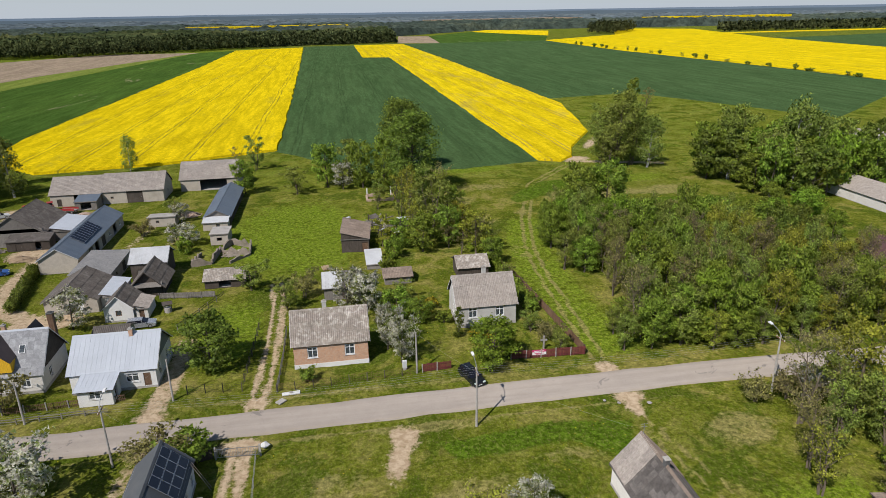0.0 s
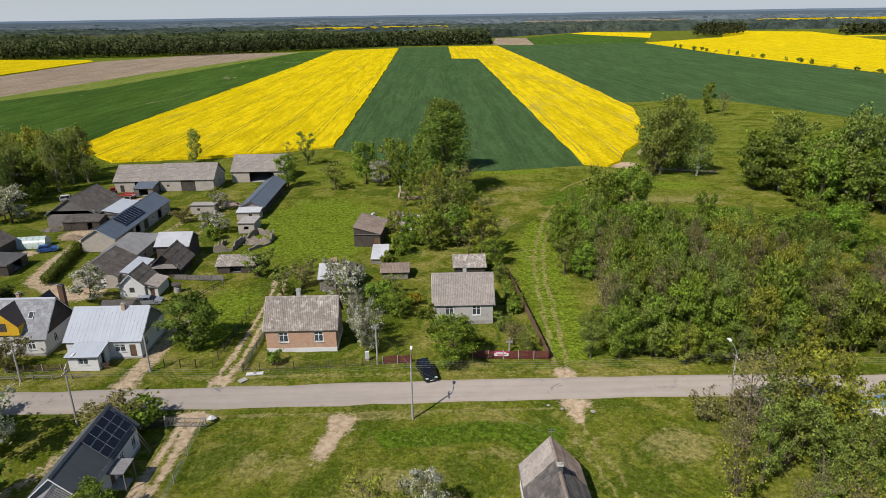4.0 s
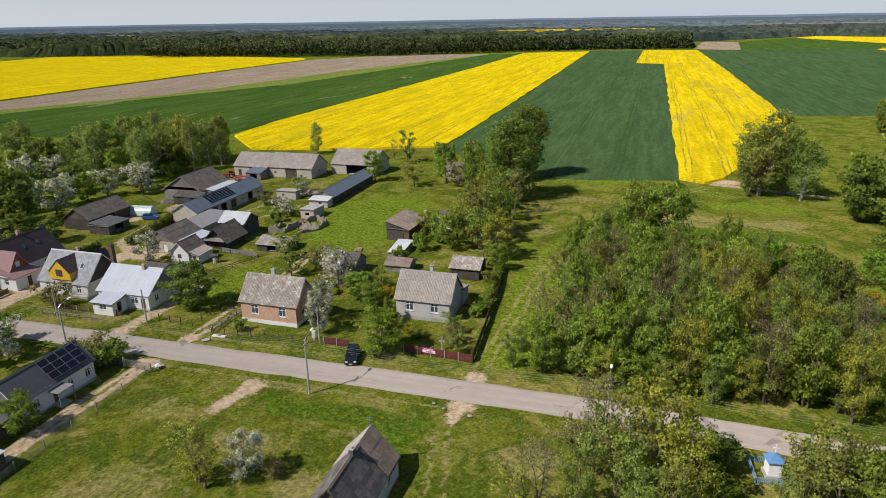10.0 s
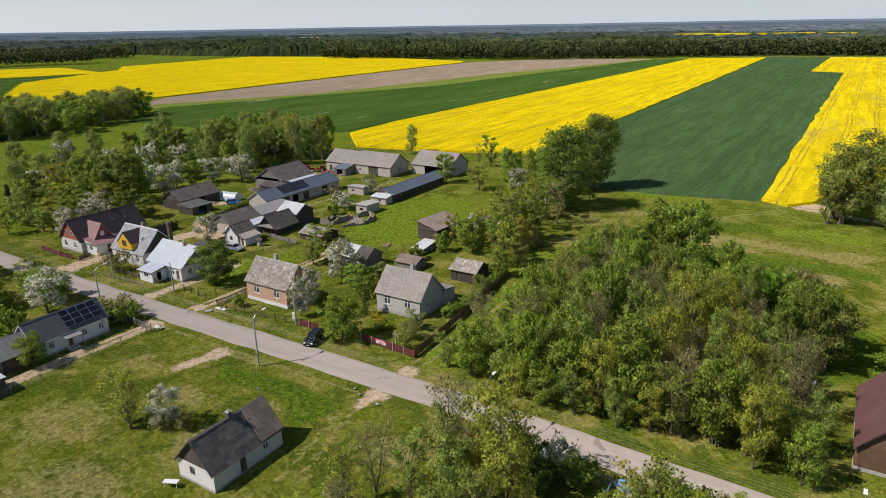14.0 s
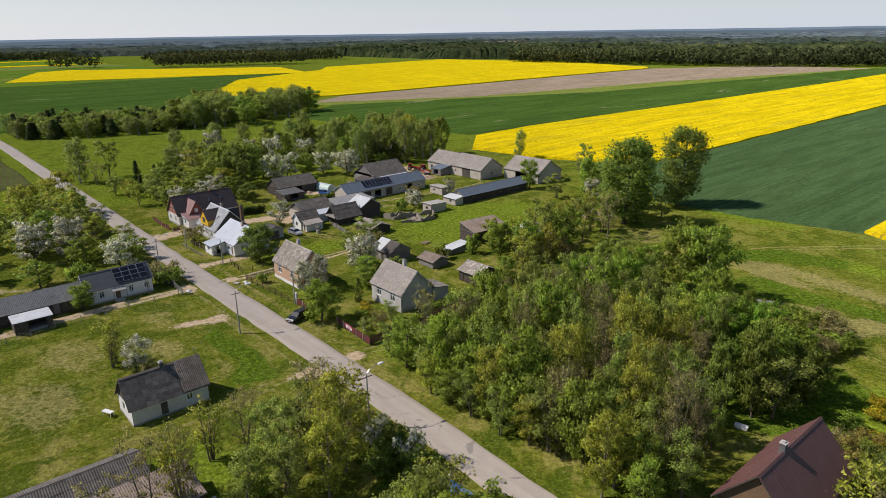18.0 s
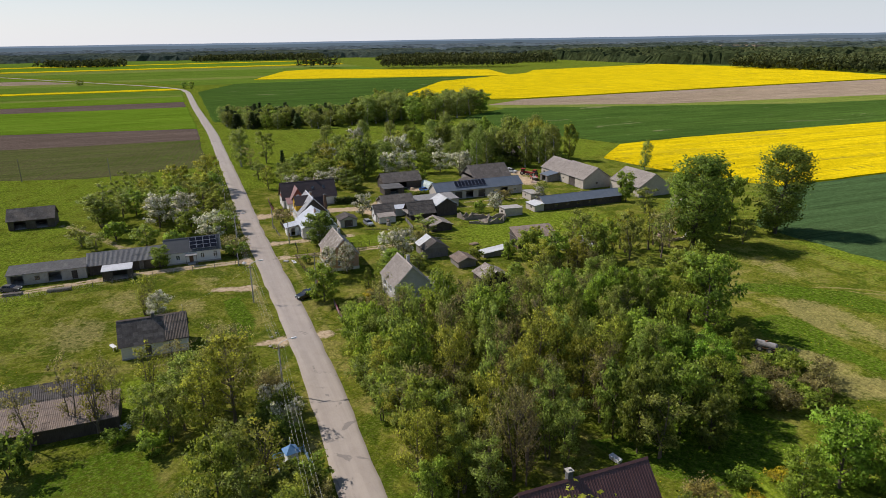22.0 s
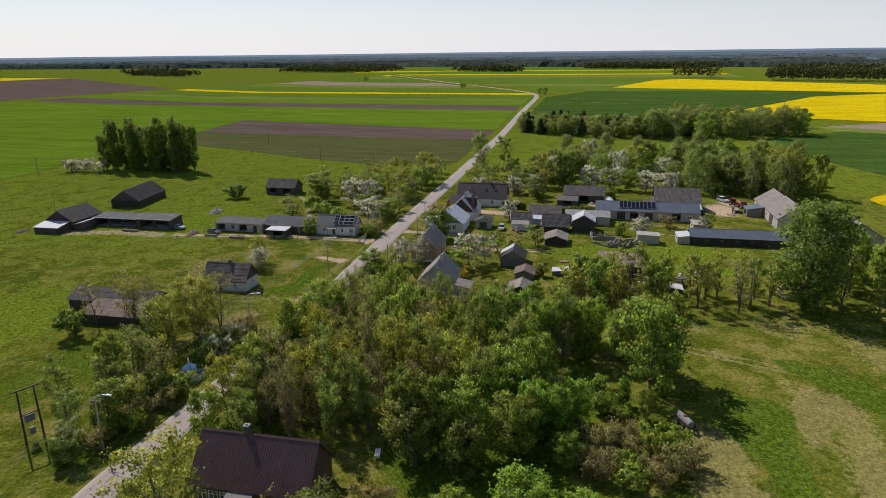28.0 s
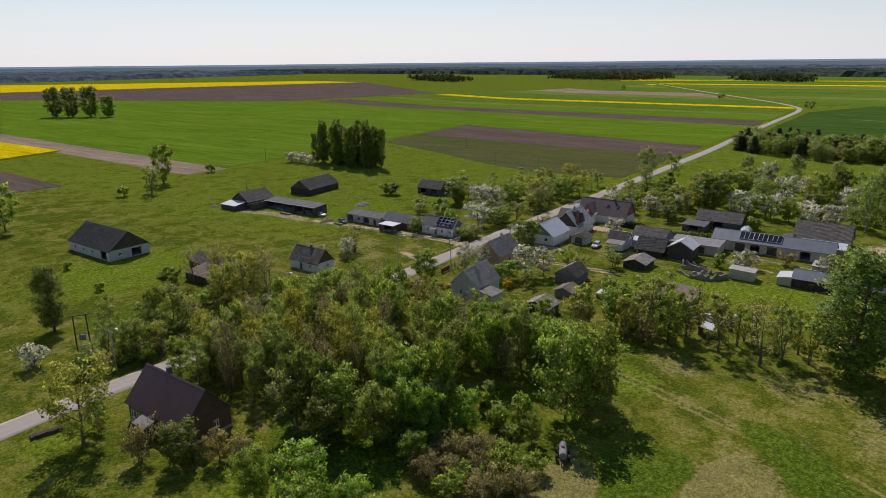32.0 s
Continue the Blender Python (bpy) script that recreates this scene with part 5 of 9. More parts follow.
house("stable_wing", "long low stable wing with a grey cement-sheet roof", -24.4, -18.7, 34.6, 51.0, 2.5, 4.6, along="y", wall="plank_dark", roof="felt_grey", plinth=0.0, category="shed", rake="plank_grey",
      holes={"e": [(-6, 0.1, 2.4, 2.1, "gdoor"), (-2, 0.1, 2.4, 2.1, "gdoor"), (3, 0.1, 1.0, 2.0, "sdoor"), (6, 1.0, 0.9, 0.8, "dwin")]})
flat_house("garage_row", "low flat-roofed concrete garage row with open bays", -22.6, -17.6, 18.4, 34.2, 3.3, 2.6, wall="concrete", roof="felt", axis="x", holes={"e": [(-6, 0.1, 2.6, 2.2, "open"), (-2, 0.9, 1.0, 1.0, "dwin"), (1.5, 0.1, 2.6, 2.2, "open"), (5.5, 0.1, 1.2, 2.0, "gdoor")]})
flat_house("white_topped_shed", "small dark shed with a bright white flat roof", -16.8, -13.0, 37.9, 44.0, 2.5, 2.3, wall="plank_dark", roof="tin_white", axis="x", holes={"e": [(0.6, 0.1, 3.0, 2.0, "open")]})
meadow_house = house("meadow_cottage", "white cottage with a dark slate roof standing alone in the meadow", 25.4, 31.6, 44.6, 55.2, 2.6, 6.0, along="y", wall="plaster", roof="slate", kind="slate", gable="plank_dark", plinth=0.2, rake="plank_dark",
                     holes={"e": [(2.6, 1.0, 0.95, 1.1, "win"), (-1.0, 0.1, 0.95, 1.95, "gdoor")], "s": [(-0.6, 1.0, 0.9, 1.1, "dwin")], "n": [(0.8, 1.0, 0.9, 1.1, "win")], "w": [(2, 1.0, 0.9, 1.1, "win")]}, chims=((0.2, 0.0, 6.6, 0.5, "felt"),))
house("maroon_roofed_house", "log house with a steep maroon tin roof among trees", 92.9, 101.2, 86.0, 100.6, 3.4, 8.1, along="y", wall="plank_brown", roof="tin_brown", kind="rib", gable="plank_brown", plinth=0.4, over=0.5, rake="plank_dark",
                       holes={"e": [(-6.2, 0.8, 1.3, 1.6, "win"), (-4.7, 0.8, 1.3, 1.6, "win"), (-3.2, 0.8, 1.3, 1.6, "win"), (3, 1.0, 1.1, 1.3, "win")], "n": [(1.5, 1.0, 1.0, 1.3, "win")], "w": [(-3, 1.0, 1.1, 1.3, "win"), (2, 0.2, 1.0, 2.1, "door")]}, chims=((-1.8, 0.2, 9.0, 0.6, "felt"),))
flat_house("side_porch", "small porch with a grey tin canopy on the log house", 101.5, 103.3, 91.0, 94.0, 2.8, 2.3, wall="plank_dark", roof="felt_grey", axis="x", over=0.2, holes={"e": [(0, 0.1, 1.1, 1.9, "open")]})
# farmyard
BG = "barns of the farmyard"
house("stone_barn", "long stone barn with a grey cement-sheet roof and an open bay", -77.2, -64.5, 187.3, 198.4, 3.4, 7.0, wall="block", roof="eternit", gable="plank_grey", plinth=0.0, category="barn", group=BG, rake="plank_grey",
      holes={"s": [(-4.2, 0.1, 1.2, 2.0, "gdoor"), (1.2, 0.0, 3.2, 3.0, "open"), (4.6, 1.2, 0.8, 0.7, "dwin")]})
house("pale_barn", "pale block barn with a cement-sheet roof and a wide dark gateway", -64.1, -48.3, 187.6, 198.8, 3.5, 7.2, wall="block", roof="eternit", gable="block", plinth=0.0, category="barn", group=BG, rake="plank_grey",
      holes={"s": [(0.4, 0.0, 4.2, 3.2, "gdoor"), (-5.5, 1.4, 0.8, 0.6, "dwin")], "e": [(0, 1.4, 0.8, 0.7, "dwin")]})
house("open_barn", "barn with a cement-sheet roof and a broad open front", -45.6, -29.6, 197.0, 209.6, 3.5, 7.4, wall="block", roof="eternit", gable="block", plinth=0.0, category="barn", group=BG, rake="plank_grey",
      holes={"s": [(1.2, 0.0, 7.5, 3.3, "open")], "e": [(0, 1.4, 0.8, 0.7, "dwin")]})
flat_house("tin_lean_to", "lean-to of blue-grey tin against the stone barn", -69.6, -64.2, 182.4, 187.0, 2.3, 3.1, wall="plank_grey", roof="tin_blue", holes={"s": [(0, 0.1, 2.6, 1.9, "open")]})
house("long_blue_shed", "long low shed with a slate-blue tin roof", -33.2, -27.2, 160.2, 188.4, 2.4, 4.0, along="y", wall="plank_dark", roof="tin_blue", kind="seam", gable="plank_grey", plinth=0.0, category="shed", over=0.4, rake="plank_grey",
      holes={"e": [(-10 + 4 * k, 1.0, 1.2, 0.7, "dwin") for k in range(6)], "s": [(0, 0.1, 1.0, 1.9, "gdoor")]})
flat_house("shed_porch", "low block porch under a whitish tin roof", -33.0, -27.3, 156.6, 159.9, 1.9, 2.4, wall="block", roof="tin_white", holes={"s": [(0.6, 0.8, 0.9, 0.7, "dwin")]})
long_solar = house("machinery_house", "long farm building with a blue tin roof and rooftop solar panels", -60.6, -53.2, 134.4, 166.0, 3.1, 5.3, along="y", wall="block", roof="tin_blue", kind="seam", gable="block", plinth=0.0, over=0.35, category="barn", rake="tin_white",
      holes={"e": [(-8, 0.1, 2.6, 2.4, "gdoor"), (-4, 0.1, 2.6, 2.4, "open"), (0.5, 0.1, 2.6, 2.4, "gdoor"), (5, 1.0, 1.2, 0.9, "win"), (9, 0.1, 2.6, 2.4, "open"), (13, 1.0, 1.2, 0.9, "win")]})
house("boarded_barn", "tall grey boarded barn with a cement-sheet roof", -78.8, -66.4, 154.0, 168.4, 3.2, 7.2, along="y", wall="plank_grey", roof="eternit_dark", gable="plank_grey", plinth=0.0, category="barn", group=BG, rake="plank_grey",
      holes={"s": [(-1, 4.0, 0.9, 1.0, "dwin"), (2.5, 0.1, 1.4, 2.2, "gdoor")]})
flat_house("bright_lean_to", "lean-to of bright tin along the boarded barn", -66.2, -61.6, 156.5, 168.0, 3.1, 2.3, wall="plank_grey", roof="tin_light", axis="x", kind="seam")
flat_house("log_shed", "low dark log shed with a grey sheet roof", -73.2, -64.4, 150.6, 153.8, 2.2, 2.9, wall="plank_dark", roof="eternit_dark", kind="wave", holes={"s": [(-2, 0.1, 1.2, 1.8, "gdoor"), (2, 0.1, 1.2, 1.8, "open")]})
flat_house("flat_grey_store", "flat-roofed store with a grey felt roof", -51.6, -44.4, 124.6, 138.4, 3.0, 2.6, wall="block", roof="felt_grey", axis="x", holes={"e": [(2, 0.1, 2.2, 2.0, "gdoor"), (-3, 1, 0.8, 0.7, "dwin")]})
house("tin_roofed_shed", "dark shed with a bright whitish tin roof", -41.4, -34.8, 127.2, 133.8, 3.6, 5.5, wall="plank_dark", roof="tin_white", kind="seam", gable="plank_dark", plinth=0.0, category="shed", rake="tin_white", holes={"s": [(-1.6, 0.1, 1.1, 2.0, "sdoor"), (1.5, 1.2, 0.9, 0.8, "win")]})
log_shed = house("brown_log_shed", "dark log shed with a deep overhanging grey roof", -39.2, -33.8, 118.8, 125.8, 2.3, 5.0, along="y", wall="plank_dark", roof="eternit_dark", gable="plank_dark", plinth=0.0, over=0.8, category="shed", rake="plank_dark", holes={"s": [(0, 0.1, 1.2, 1.8, "gdoor")]})
part("apron", MB().prism([(-4.65, 2.10), (-3.52, 2.62), (-3.52, 2.70), (-4.65, 2.18)], "y", -2.7, 2.7), M["plank_grey"], log_shed, "narrow weathered board roof under the gable")
house("white_summer_kitchen", "tiny white cottage with a ribbed dark roof", -41.0, -36.4, 108.6, 114.4, 2.6, 4.7, along="y", wall="plaster_white", roof="eternit_dark", gable="plaster_white", plinth=0.2, category="shed", holes={"s": [(0, 1.0, 0.95, 1.0, "dwin")], "e": [(1, 0.1, 0.9, 1.9, "door")]})
flat_house("side_lean_to", "brown lean-to against the tiny white cottage", -36.2, -34.2, 109.0, 114.0, 2.5, 1.9, wall="plaster", roof="eternit", axis="x", kind="wave", holes={"s": [(0, 0.1, 0.8, 1.7, "door")]})
house("slate_shed", "shed with a dark slate roof", -52.0, -43.4, 113.4, 123.2, 2.7, 5.1, along="y", wall="block", roof="eternit_dark", gable="plank_grey", plinth=0.0, category="shed", rake="plank_grey", holes={"s": [(1.5, 0.1, 1.1, 1.9, "wdoor")]})
flat_house("blue_tin_lean_to", "lean-to with a blue-grey tin roof and a white door", -43.2, -40.4, 114.6, 123.0, 2.7, 2.2, wall="plaster", roof="tin_light", axis="x", kind="seam", holes={"s": [(0, 0.1, 1.2, 1.9, "wdoor")]})
house("back_garage", "low garage with a cement-sheet roof", -39.4, -34.6, 97.6, 102.4, 2.3, 3.3, wall="plaster_grey", roof="eternit_dark", plinth=0.0, category="garage", rake="plank_grey", holes={"e": [(0, 0.1, 2.4, 2.0, "gdoor")]})
house("dark_barn", "weathered dark barn with a sagging grey roof", -84.6, -76.6, 123.0, 137.2, 2.8, 5.4, along="y", wall="plank_dark", roof="eternit_dark", gable="plank_dark", plinth=0.0, category="barn", rake="plank_dark", holes={"e": [(0, 0.1, 3.0, 2.3, "open")]})
flat_house("low_dark_shed", "low black-roofed shed beside the dark barn", -74.8, -68.8, 121.0, 128.0, 2.6, 2.2, wall="plank_dark", roof="felt", axis="x", holes={"e": [(0, 0.1, 2.8, 1.9, "open")]})
house("far_barn", "old barn with a grey roof beside the birches", -118.0, -106.6, 189.0, 199.0, 3.0, 6.4, wall="plank_dark", roof="eternit_dark", gable="plank_dark", plinth=0.0, category="barn", group=BG, rake="plank_grey")
flat_house("ruined_outhouse", "small roofed block hut among ruined walls", -29.6, -25.8, 145.6, 151.6, 2.5, 2.3, wall="block", roof="concrete", holes={"s": [(0, 0.9, 1.1, 0.8, "open")]})
house("mossy_shed", "low shed with a mossy sagging roof", -26.8, -19.6, 120.0, 126.0, 1.7, 2.8, wall="plank_dark", roof="eternit_mossy", gable="plank_dark", plinth=0.0, category="shed", rake="plank_dark", holes={"s": [(0, 0.1, 2.2, 1.5, "open")]})
flat_house("concrete_hut", "low concrete hut with a flat roof", -46.6, -40.4, 162.6, 166.2, 2.4, 2.2, wall="block", roof="concrete", holes={"s": [(-1, 0.9, 0.8, 0.7, "dwin")]})
flat_house("leaning_barn", "weathered boarded barn under one rusty sheet-clad slope", -0.6, 5.2, 134.4, 145.4, 4.4, 2.9, axis="x", yaw=-5, wall="plank_dark", roof="eternit_brown", kind="wave", category="barn", holes={"s": [(2.1, 0.1, 1.3, 2.0, "door")]})
house("low_brown_shed", "low shed with a brownish sheet roof", 6.4, 11.4, 115.0, 119.4, 1.6, 2.5, wall="plank_grey", roof="eternit_brown", plinth=0.0, category="shed", rake="plank_grey")
garden_shed = house("garden_shed", "garden shed with a ribbed roof half patched in pale tin", -4.8, 1.6, 110.2, 116.2, 2.4, 4.2, wall="plank_grey", roof="eternit_dark", gable="plank_grey", plinth=0.0, category="shed", rake="plank_grey", holes={"s": [(0.5, 0.1, 1.0, 1.9, "gdoor")]})
house("log_store", "old log store with a lichened roof behind the grey house", 20.4, 26.2, 114.8, 120.6, 2.4, 3.8, wall="plank_dark", roof="eternit_mossy", gable="plank_dark", plinth=0.0, category="shed", rake="plank_dark", holes={"s": [(-1, 0.1, 1.1, 1.8, "gdoor")]})
# fields side
house("pasture_barn", "dark barn with white tin lean-tos on the pasture", -23.0, -10.4, -37.0, -27.0, 2.8, 6.0, wall="plank_dark", roof="eternit_dark", gable="plank_dark", plinth=0.0, category="barn", rake="plank_dark", holes={"e": [(0, 0.1, 2.6, 2.4, "open")]})
flat_house("white_lean_to", "lean-to with a white tin roof", -10.0, -5.0, -36.6, -28.0, 2.7, 1.9, wall="plank_dark", roof="tin_white", axis="x")
flat_house("white_lean_to", "lean-to with a white tin roof", -16.4, -10.4, -26.6, -23.4, 1.9, 2.7, wall="plank_dark", roof="tin_white")
flat_house("machine_shed", "long open-fronted machine shed with a white-edged roof", -22.4, -16.6, -24.4, -8.4, 3.2, 2.7, wall="plank_dark", roof="felt", axis="x", edge="white_paint", holes={"e": [(-5, 0.05, 4.4, 2.4, "open"), (0, 0.05, 4.4, 2.4, "open"), (5, 0.05, 4.4, 2.4, "open")]})
flat_house("machine_shed", "open-fronted machine shed with a white-edged roof", -22.0, -15.8, -8.0, 4.0, 3.6, 3.1, wall="plank_dark", roof="felt", axis="x", edge="white_paint", holes={"e": [(-2.6, 0.05, 4.6, 2.6, "open"), (2.8, 0.05, 4.6, 2.6, "open")]})
house("old_hay_barn", "old hay barn with a patched grey roof", -61.5, -41.5, -38.6, -28.2, 2.6, 6.2, wall="plank_dark", roof="eternit_dark", gable="plank_dark", plinth=0.0, category="barn", rake="plank_grey", yaw=8)
house("field_shed", "dark open shed with a grey sheet roof", -79.0, -71.8, 8.2, 20.2, 2.9, 5.6, along="y", wall="plank_dark", roof="eternit_dark", gable="plank_dark", plinth=0.0, category="shed", rake="plank_dark", holes={"e": [(-3, 0.1, 3.0, 2.3, "open"), (2.6, 0.1, 3.0, 2.3, "open")]})
house("abandoned_barn", "abandoned whitewashed barn with a big dark roof", 45.2, 57.6, -25.6, -2.2, 3.0, 7.8, along="y", wall="plaster_grey", roof="eternit_dark", gable="plank_dark", plinth=0.0, category="barn", rake="plank_dark",
      holes={"e": [(-8, 1.2, 0.9, 0.7, "dwin"), (-3, 1.2, 0.9, 0.7, "dwin"), (2, 1.2, 0.9, 0.7, "dwin"), (8.5, 0.1, 3.2, 2.5, "open")], "n": [(-3, 1.0, 1.2, 1.3, "win"), (2, 0.1, 3.0, 2.4, "open")]})
house("ribbed_roof_shed", "long shed with a dark ribbed cement-sheet roof", 40.6, 47.8, 22.0, 41.8, 2.3, 4.0, along="y", wall="plank_dark", roof="eternit_dark", plinth=0.0, category="shed", rake="plank_grey")
flat_house("patched_lean_to", "lean-to with a pale patched sheet roof", 48.2, 54.4, 30.0, 45.6, 2.9, 2.0, wall="plank_dark", roof="eternit_brown", axis="x", kind="wave")
house("east_barn", "long pale barn with a grey roof at the wood's edge", 178.0, 215.0, 198.0, 212.0, 3.4, 7.0, wall="plank_grey", roof="eternit", gable="plank_grey", plinth=0.0, category="barn", group=BG, rake="plank_grey")
house("east_cowshed", "long low cowshed with a pale cement-sheet roof", 131.0, 141.5, 112.0, 156.5, 2.8, 5.2, along="y", wall="plaster", roof="eternit", gable="plaster_grey", plinth=0.0, category="barn", rake="plank_grey")


def solar_array(parent, origin, tilt, cols, rows, w, l):
    """Framed panels on a roof slope, each a part of the house."""
    cells = MB().box(0.03, w - 0.03, -l + 0.03, -0.03, 0.10, 0.135).mesh("cells", M["solar"])
    rim = MB().add([(0, 0, 0.14), (w, 0, 0.14), (w, -l, 0.14), (0, -l, 0.14), (0.035, -0.035, 0.14), (w - 0.035, -0.035, 0.14), (w - 0.035, -l + 0.035, 0.14), (0.035, -l + 0.035, 0.14), (0, 0, 0.08), (w, 0, 0.08), (w, -l, 0.08), (0, -l, 0.08)],
                   [(0, 4, 5, 1), (1, 5, 6, 2), (2, 6, 7, 3), (3, 7, 4, 0), (0, 1, 9, 8), (1, 2, 10, 9), (2, 3, 11, 10), (3, 0, 8, 11)]).mesh("panel", M["steel"])
    for r in range(rows):
        for c in range(cols):
            p = part("solar_panel", rim, None, parent, "black solar panel in an aluminium frame", origin @ pose(0, 0, 0, tilt, 0, 0) @ pose(c * (w + 0.05), -r * (l + 0.05) - 0.25, 0.10))
            part("glass_face", cells, None, p)


solar_array(solar_house, pose(-0.6, 0, 5.7), math.degrees(math.atan2(2.6, 2.85)), 4, 3, 1.52, 1.05)
solar_array(long_solar, pose(-8.6, 0, 5.3), math.degrees(math.atan2(2.2, 3.7)), 9, 1, 1.2, 3.0)
slope(garden_shed, pose(-3.5, 0, 4.2) @ pose(0, 0, 0, math.degrees(math.atan2(1.8, 3.0)), 0, 0) @ pose(0, 0, 0.14), 3.6, 3.85, M["tin_white"], "seam", "roof_patch", 0.03)
slope(meadow_house, pose(1.9, 0, 6.05) @ pose(0, 0, 0, math.degrees(math.atan2(3.4, 3.1)), 0, 0), 3.75, 4.75, M["eternit_brown"], "wave", "roof_patch", 0.03)
slope(meadow_house, pose(5.65, 0, 6.05, 0, 0, 180) @ pose(0, 0, 0, math.degrees(math.atan2(3.4, 3.1)), 0, 0), 3.75, 4.75, M["eternit"], "wave", "roof_patch", 0.03)


# ---- trees ----
def leaf_cloud(centres, per, spread, size, rnd, droop=0.0, flat=1.0):
    """Many small leaf sprays round the given centres: triangles, and the outward way of each."""
    c = np.repeat(np.asarray(centres), per, axis=0)
    n = len(c)
    p = c + rnd.normal(0, 1, (n, 3)) * np.array([spread, spread, spread * flat])
    a = rnd.normal(0, 1, (n, 3))
    a[:, 2] -= droop
    a /= np.linalg.norm(a, axis=1)[:, None]
    b = np.cross(a, rnd.normal(0, 1, (n, 3)))
    b /= np.linalg.norm(b, axis=1)[:, None] + 1e-9
    s = size * rnd.uniform(0.55, 1.35, (n, 1))
    return np.stack([p - a * s, p + a * s * 0.8 + b * s * 0.75, p + a * s * 0.7 - b * s * 0.85], 1).reshape(-1, 3)


def leaf_mesh(name, v, material, hearts):
    """One mesh of all the sprays, each turned outwards from its bough and from the tree's core."""
    n = len(v) // 3
    t = v.reshape(-1, 3, 3)
    mid = t.mean(1)
    core = np.array([mid[:, 0].mean(), mid[:, 1].mean(), mid[:, 2].min() * 0.4 + mid[:, 2].mean() * 0.6])
    whole = mid - core
    whole /= np.linalg.norm(whole, axis=1)[:, None] + 1e-9
    bough = mid - hearts
    bough /= np.linalg.norm(bough, axis=1)[:, None] + 1e-9
    out = bough * 0.8 + whole * 0.4
    out /= np.linalg.norm(out, axis=1)[:, None] + 1e-9
    face = np.cross(t[:, 1] - t[:, 0], t[:, 2] - t[:, 0])
    face /= np.linalg.norm(face, axis=1)[:, None] + 1e-9
    back = (face * out).sum(1) < 0
    t[back] = t[back][:, [0, 2, 1]]
    face[back] *= -1
    v = t.reshape(-1, 3)
    me = bpy.data.meshes.new(name)
    me.vertices.add(len(v))
    me.vertices.foreach_set("co", v.astype(np.float32).ravel())
    me.loops.add(3 * n)
    me.loops.foreach_set("vertex_index", np.arange(3 * n, dtype=np.int32))
    me.polygons.add(n)
    me.polygons.foreach_set("loop_start", np.arange(0, 3 * n, 3, dtype=np.int32))
    me.polygons.foreach_set("use_smooth", np.ones(n, bool))
    me.materials.append(material)
    me.update()
    nn = out * 0.72 + face * 0.55
    nn /= np.linalg.norm(nn, axis=1)[:, None] + 1e-9
    me.normals_split_custom_set(np.repeat(nn, 3, axis=0).astype(np.float32))
    return me


KINDS = {
    # leaf key, height, radius, bare share, sprays, spray size, clump spread, limbs, branches on a limb, rise of the limbs, bark, stems, twigs on a branch, form
    "broad": ("green", 10, 4.2, 0.08, 4620, 0.201, 0.39, 22, 7, 0.60, "bark", 1, 0, "round"),
    "maple": ("lime", 12, 4.6, 0.12, 4060, 0.175, 0.37, 20, 6, 0.75, "twig", 1, 1, "round"),
    "thin": ("olive", 12, 3.6, 0.10, 3500, 0.160, 0.35, 20, 5, 1.10, "twig", 2, 1, "upright"),
    "bare": ("brown", 12, 3.6, 0.14, 1610, 0.133, 0.34, 24, 6, 1.05, "twig", 2, 3, "upright"),
    "poplar": ("dark", 22, 5.6, 0.04, 11500, 0.235, 0.60, 50, 7, 0.85, "bark", 1, 0, "round"),
    "birch": ("birch", 15, 3.6, 0.08, 5400, 0.170, 0.50, 24, 5, 0.75, "bark_pale", 1, 0, "upright"),
    "blossom": ("white", 7, 3.2, 0.12, 4200, 0.140, 0.34, 16, 6, 0.60, "bark", 1, 0, "round"),
    "bush": ("green", 3, 2.0, 0.02, 1190, 0.178, 0.29, 12, 5, 0.75, "bark", 3, 0, "round"),
    "bloombush": ("white", 3, 2.0, 0.02, 1120, 0.146, 0.29, 12, 5, 0.75, "bark", 3, 0, "round"),
    "goldbush": ("gold", 3, 2.0, 0.02, 1190, 0.146, 0.29, 12, 5, 0.75, "bark", 3, 0, "round"),
    "brownbush": ("brown", 3.5, 2.4, 0.02, 1400, 0.127, 0.29, 18, 5, 0.90, "twig", 4, 2, "round"),
    "copper": ("copper", 8, 3.4, 0.06, 3220, 0.159, 0.30, 20, 6, 0.75, "twig", 2, 1, "round"),
    "grown": ("olive", 22, 6.5, 0.04, 6720, 0.273, 0.55, 40, 6, 1.05, "twig", 3, 1, "upright"),
    "darkbush": ("dark", 6, 3.2, 0.02, 3080, 0.197, 0.35, 18, 6, 0.65, "bark", 2, 0, "round"),
    "limetree": ("bright", 10, 4.2, 0.06, 5320, 0.197, 0.37, 24, 7, 0.65, "bark", 1, 0, "round"),
    "darkbroad": ("dark", 10, 4.2, 0.06, 4900, 0.218, 0.39, 24, 7, 0.58, "bark", 1, 0, "round"),
    "slender": ("lime", 8, 2.4, 0.06, 1050, 0.133, 0.24, 26, 4, 1.50, "twig", 4, 2, "upright"),
    "column": ("dark", 5, 0.8, 0.02, 1080, 0.130, 0.22, 0, 0, 0.0, "bark", 1, 0, "column"),
    "spruce": ("pine", 14, 3.0, 0.05, 3900, 0.230, 0.36, 0, 0, 0.0, "bark", 1, 0, "cone"),
}
TREES = {}


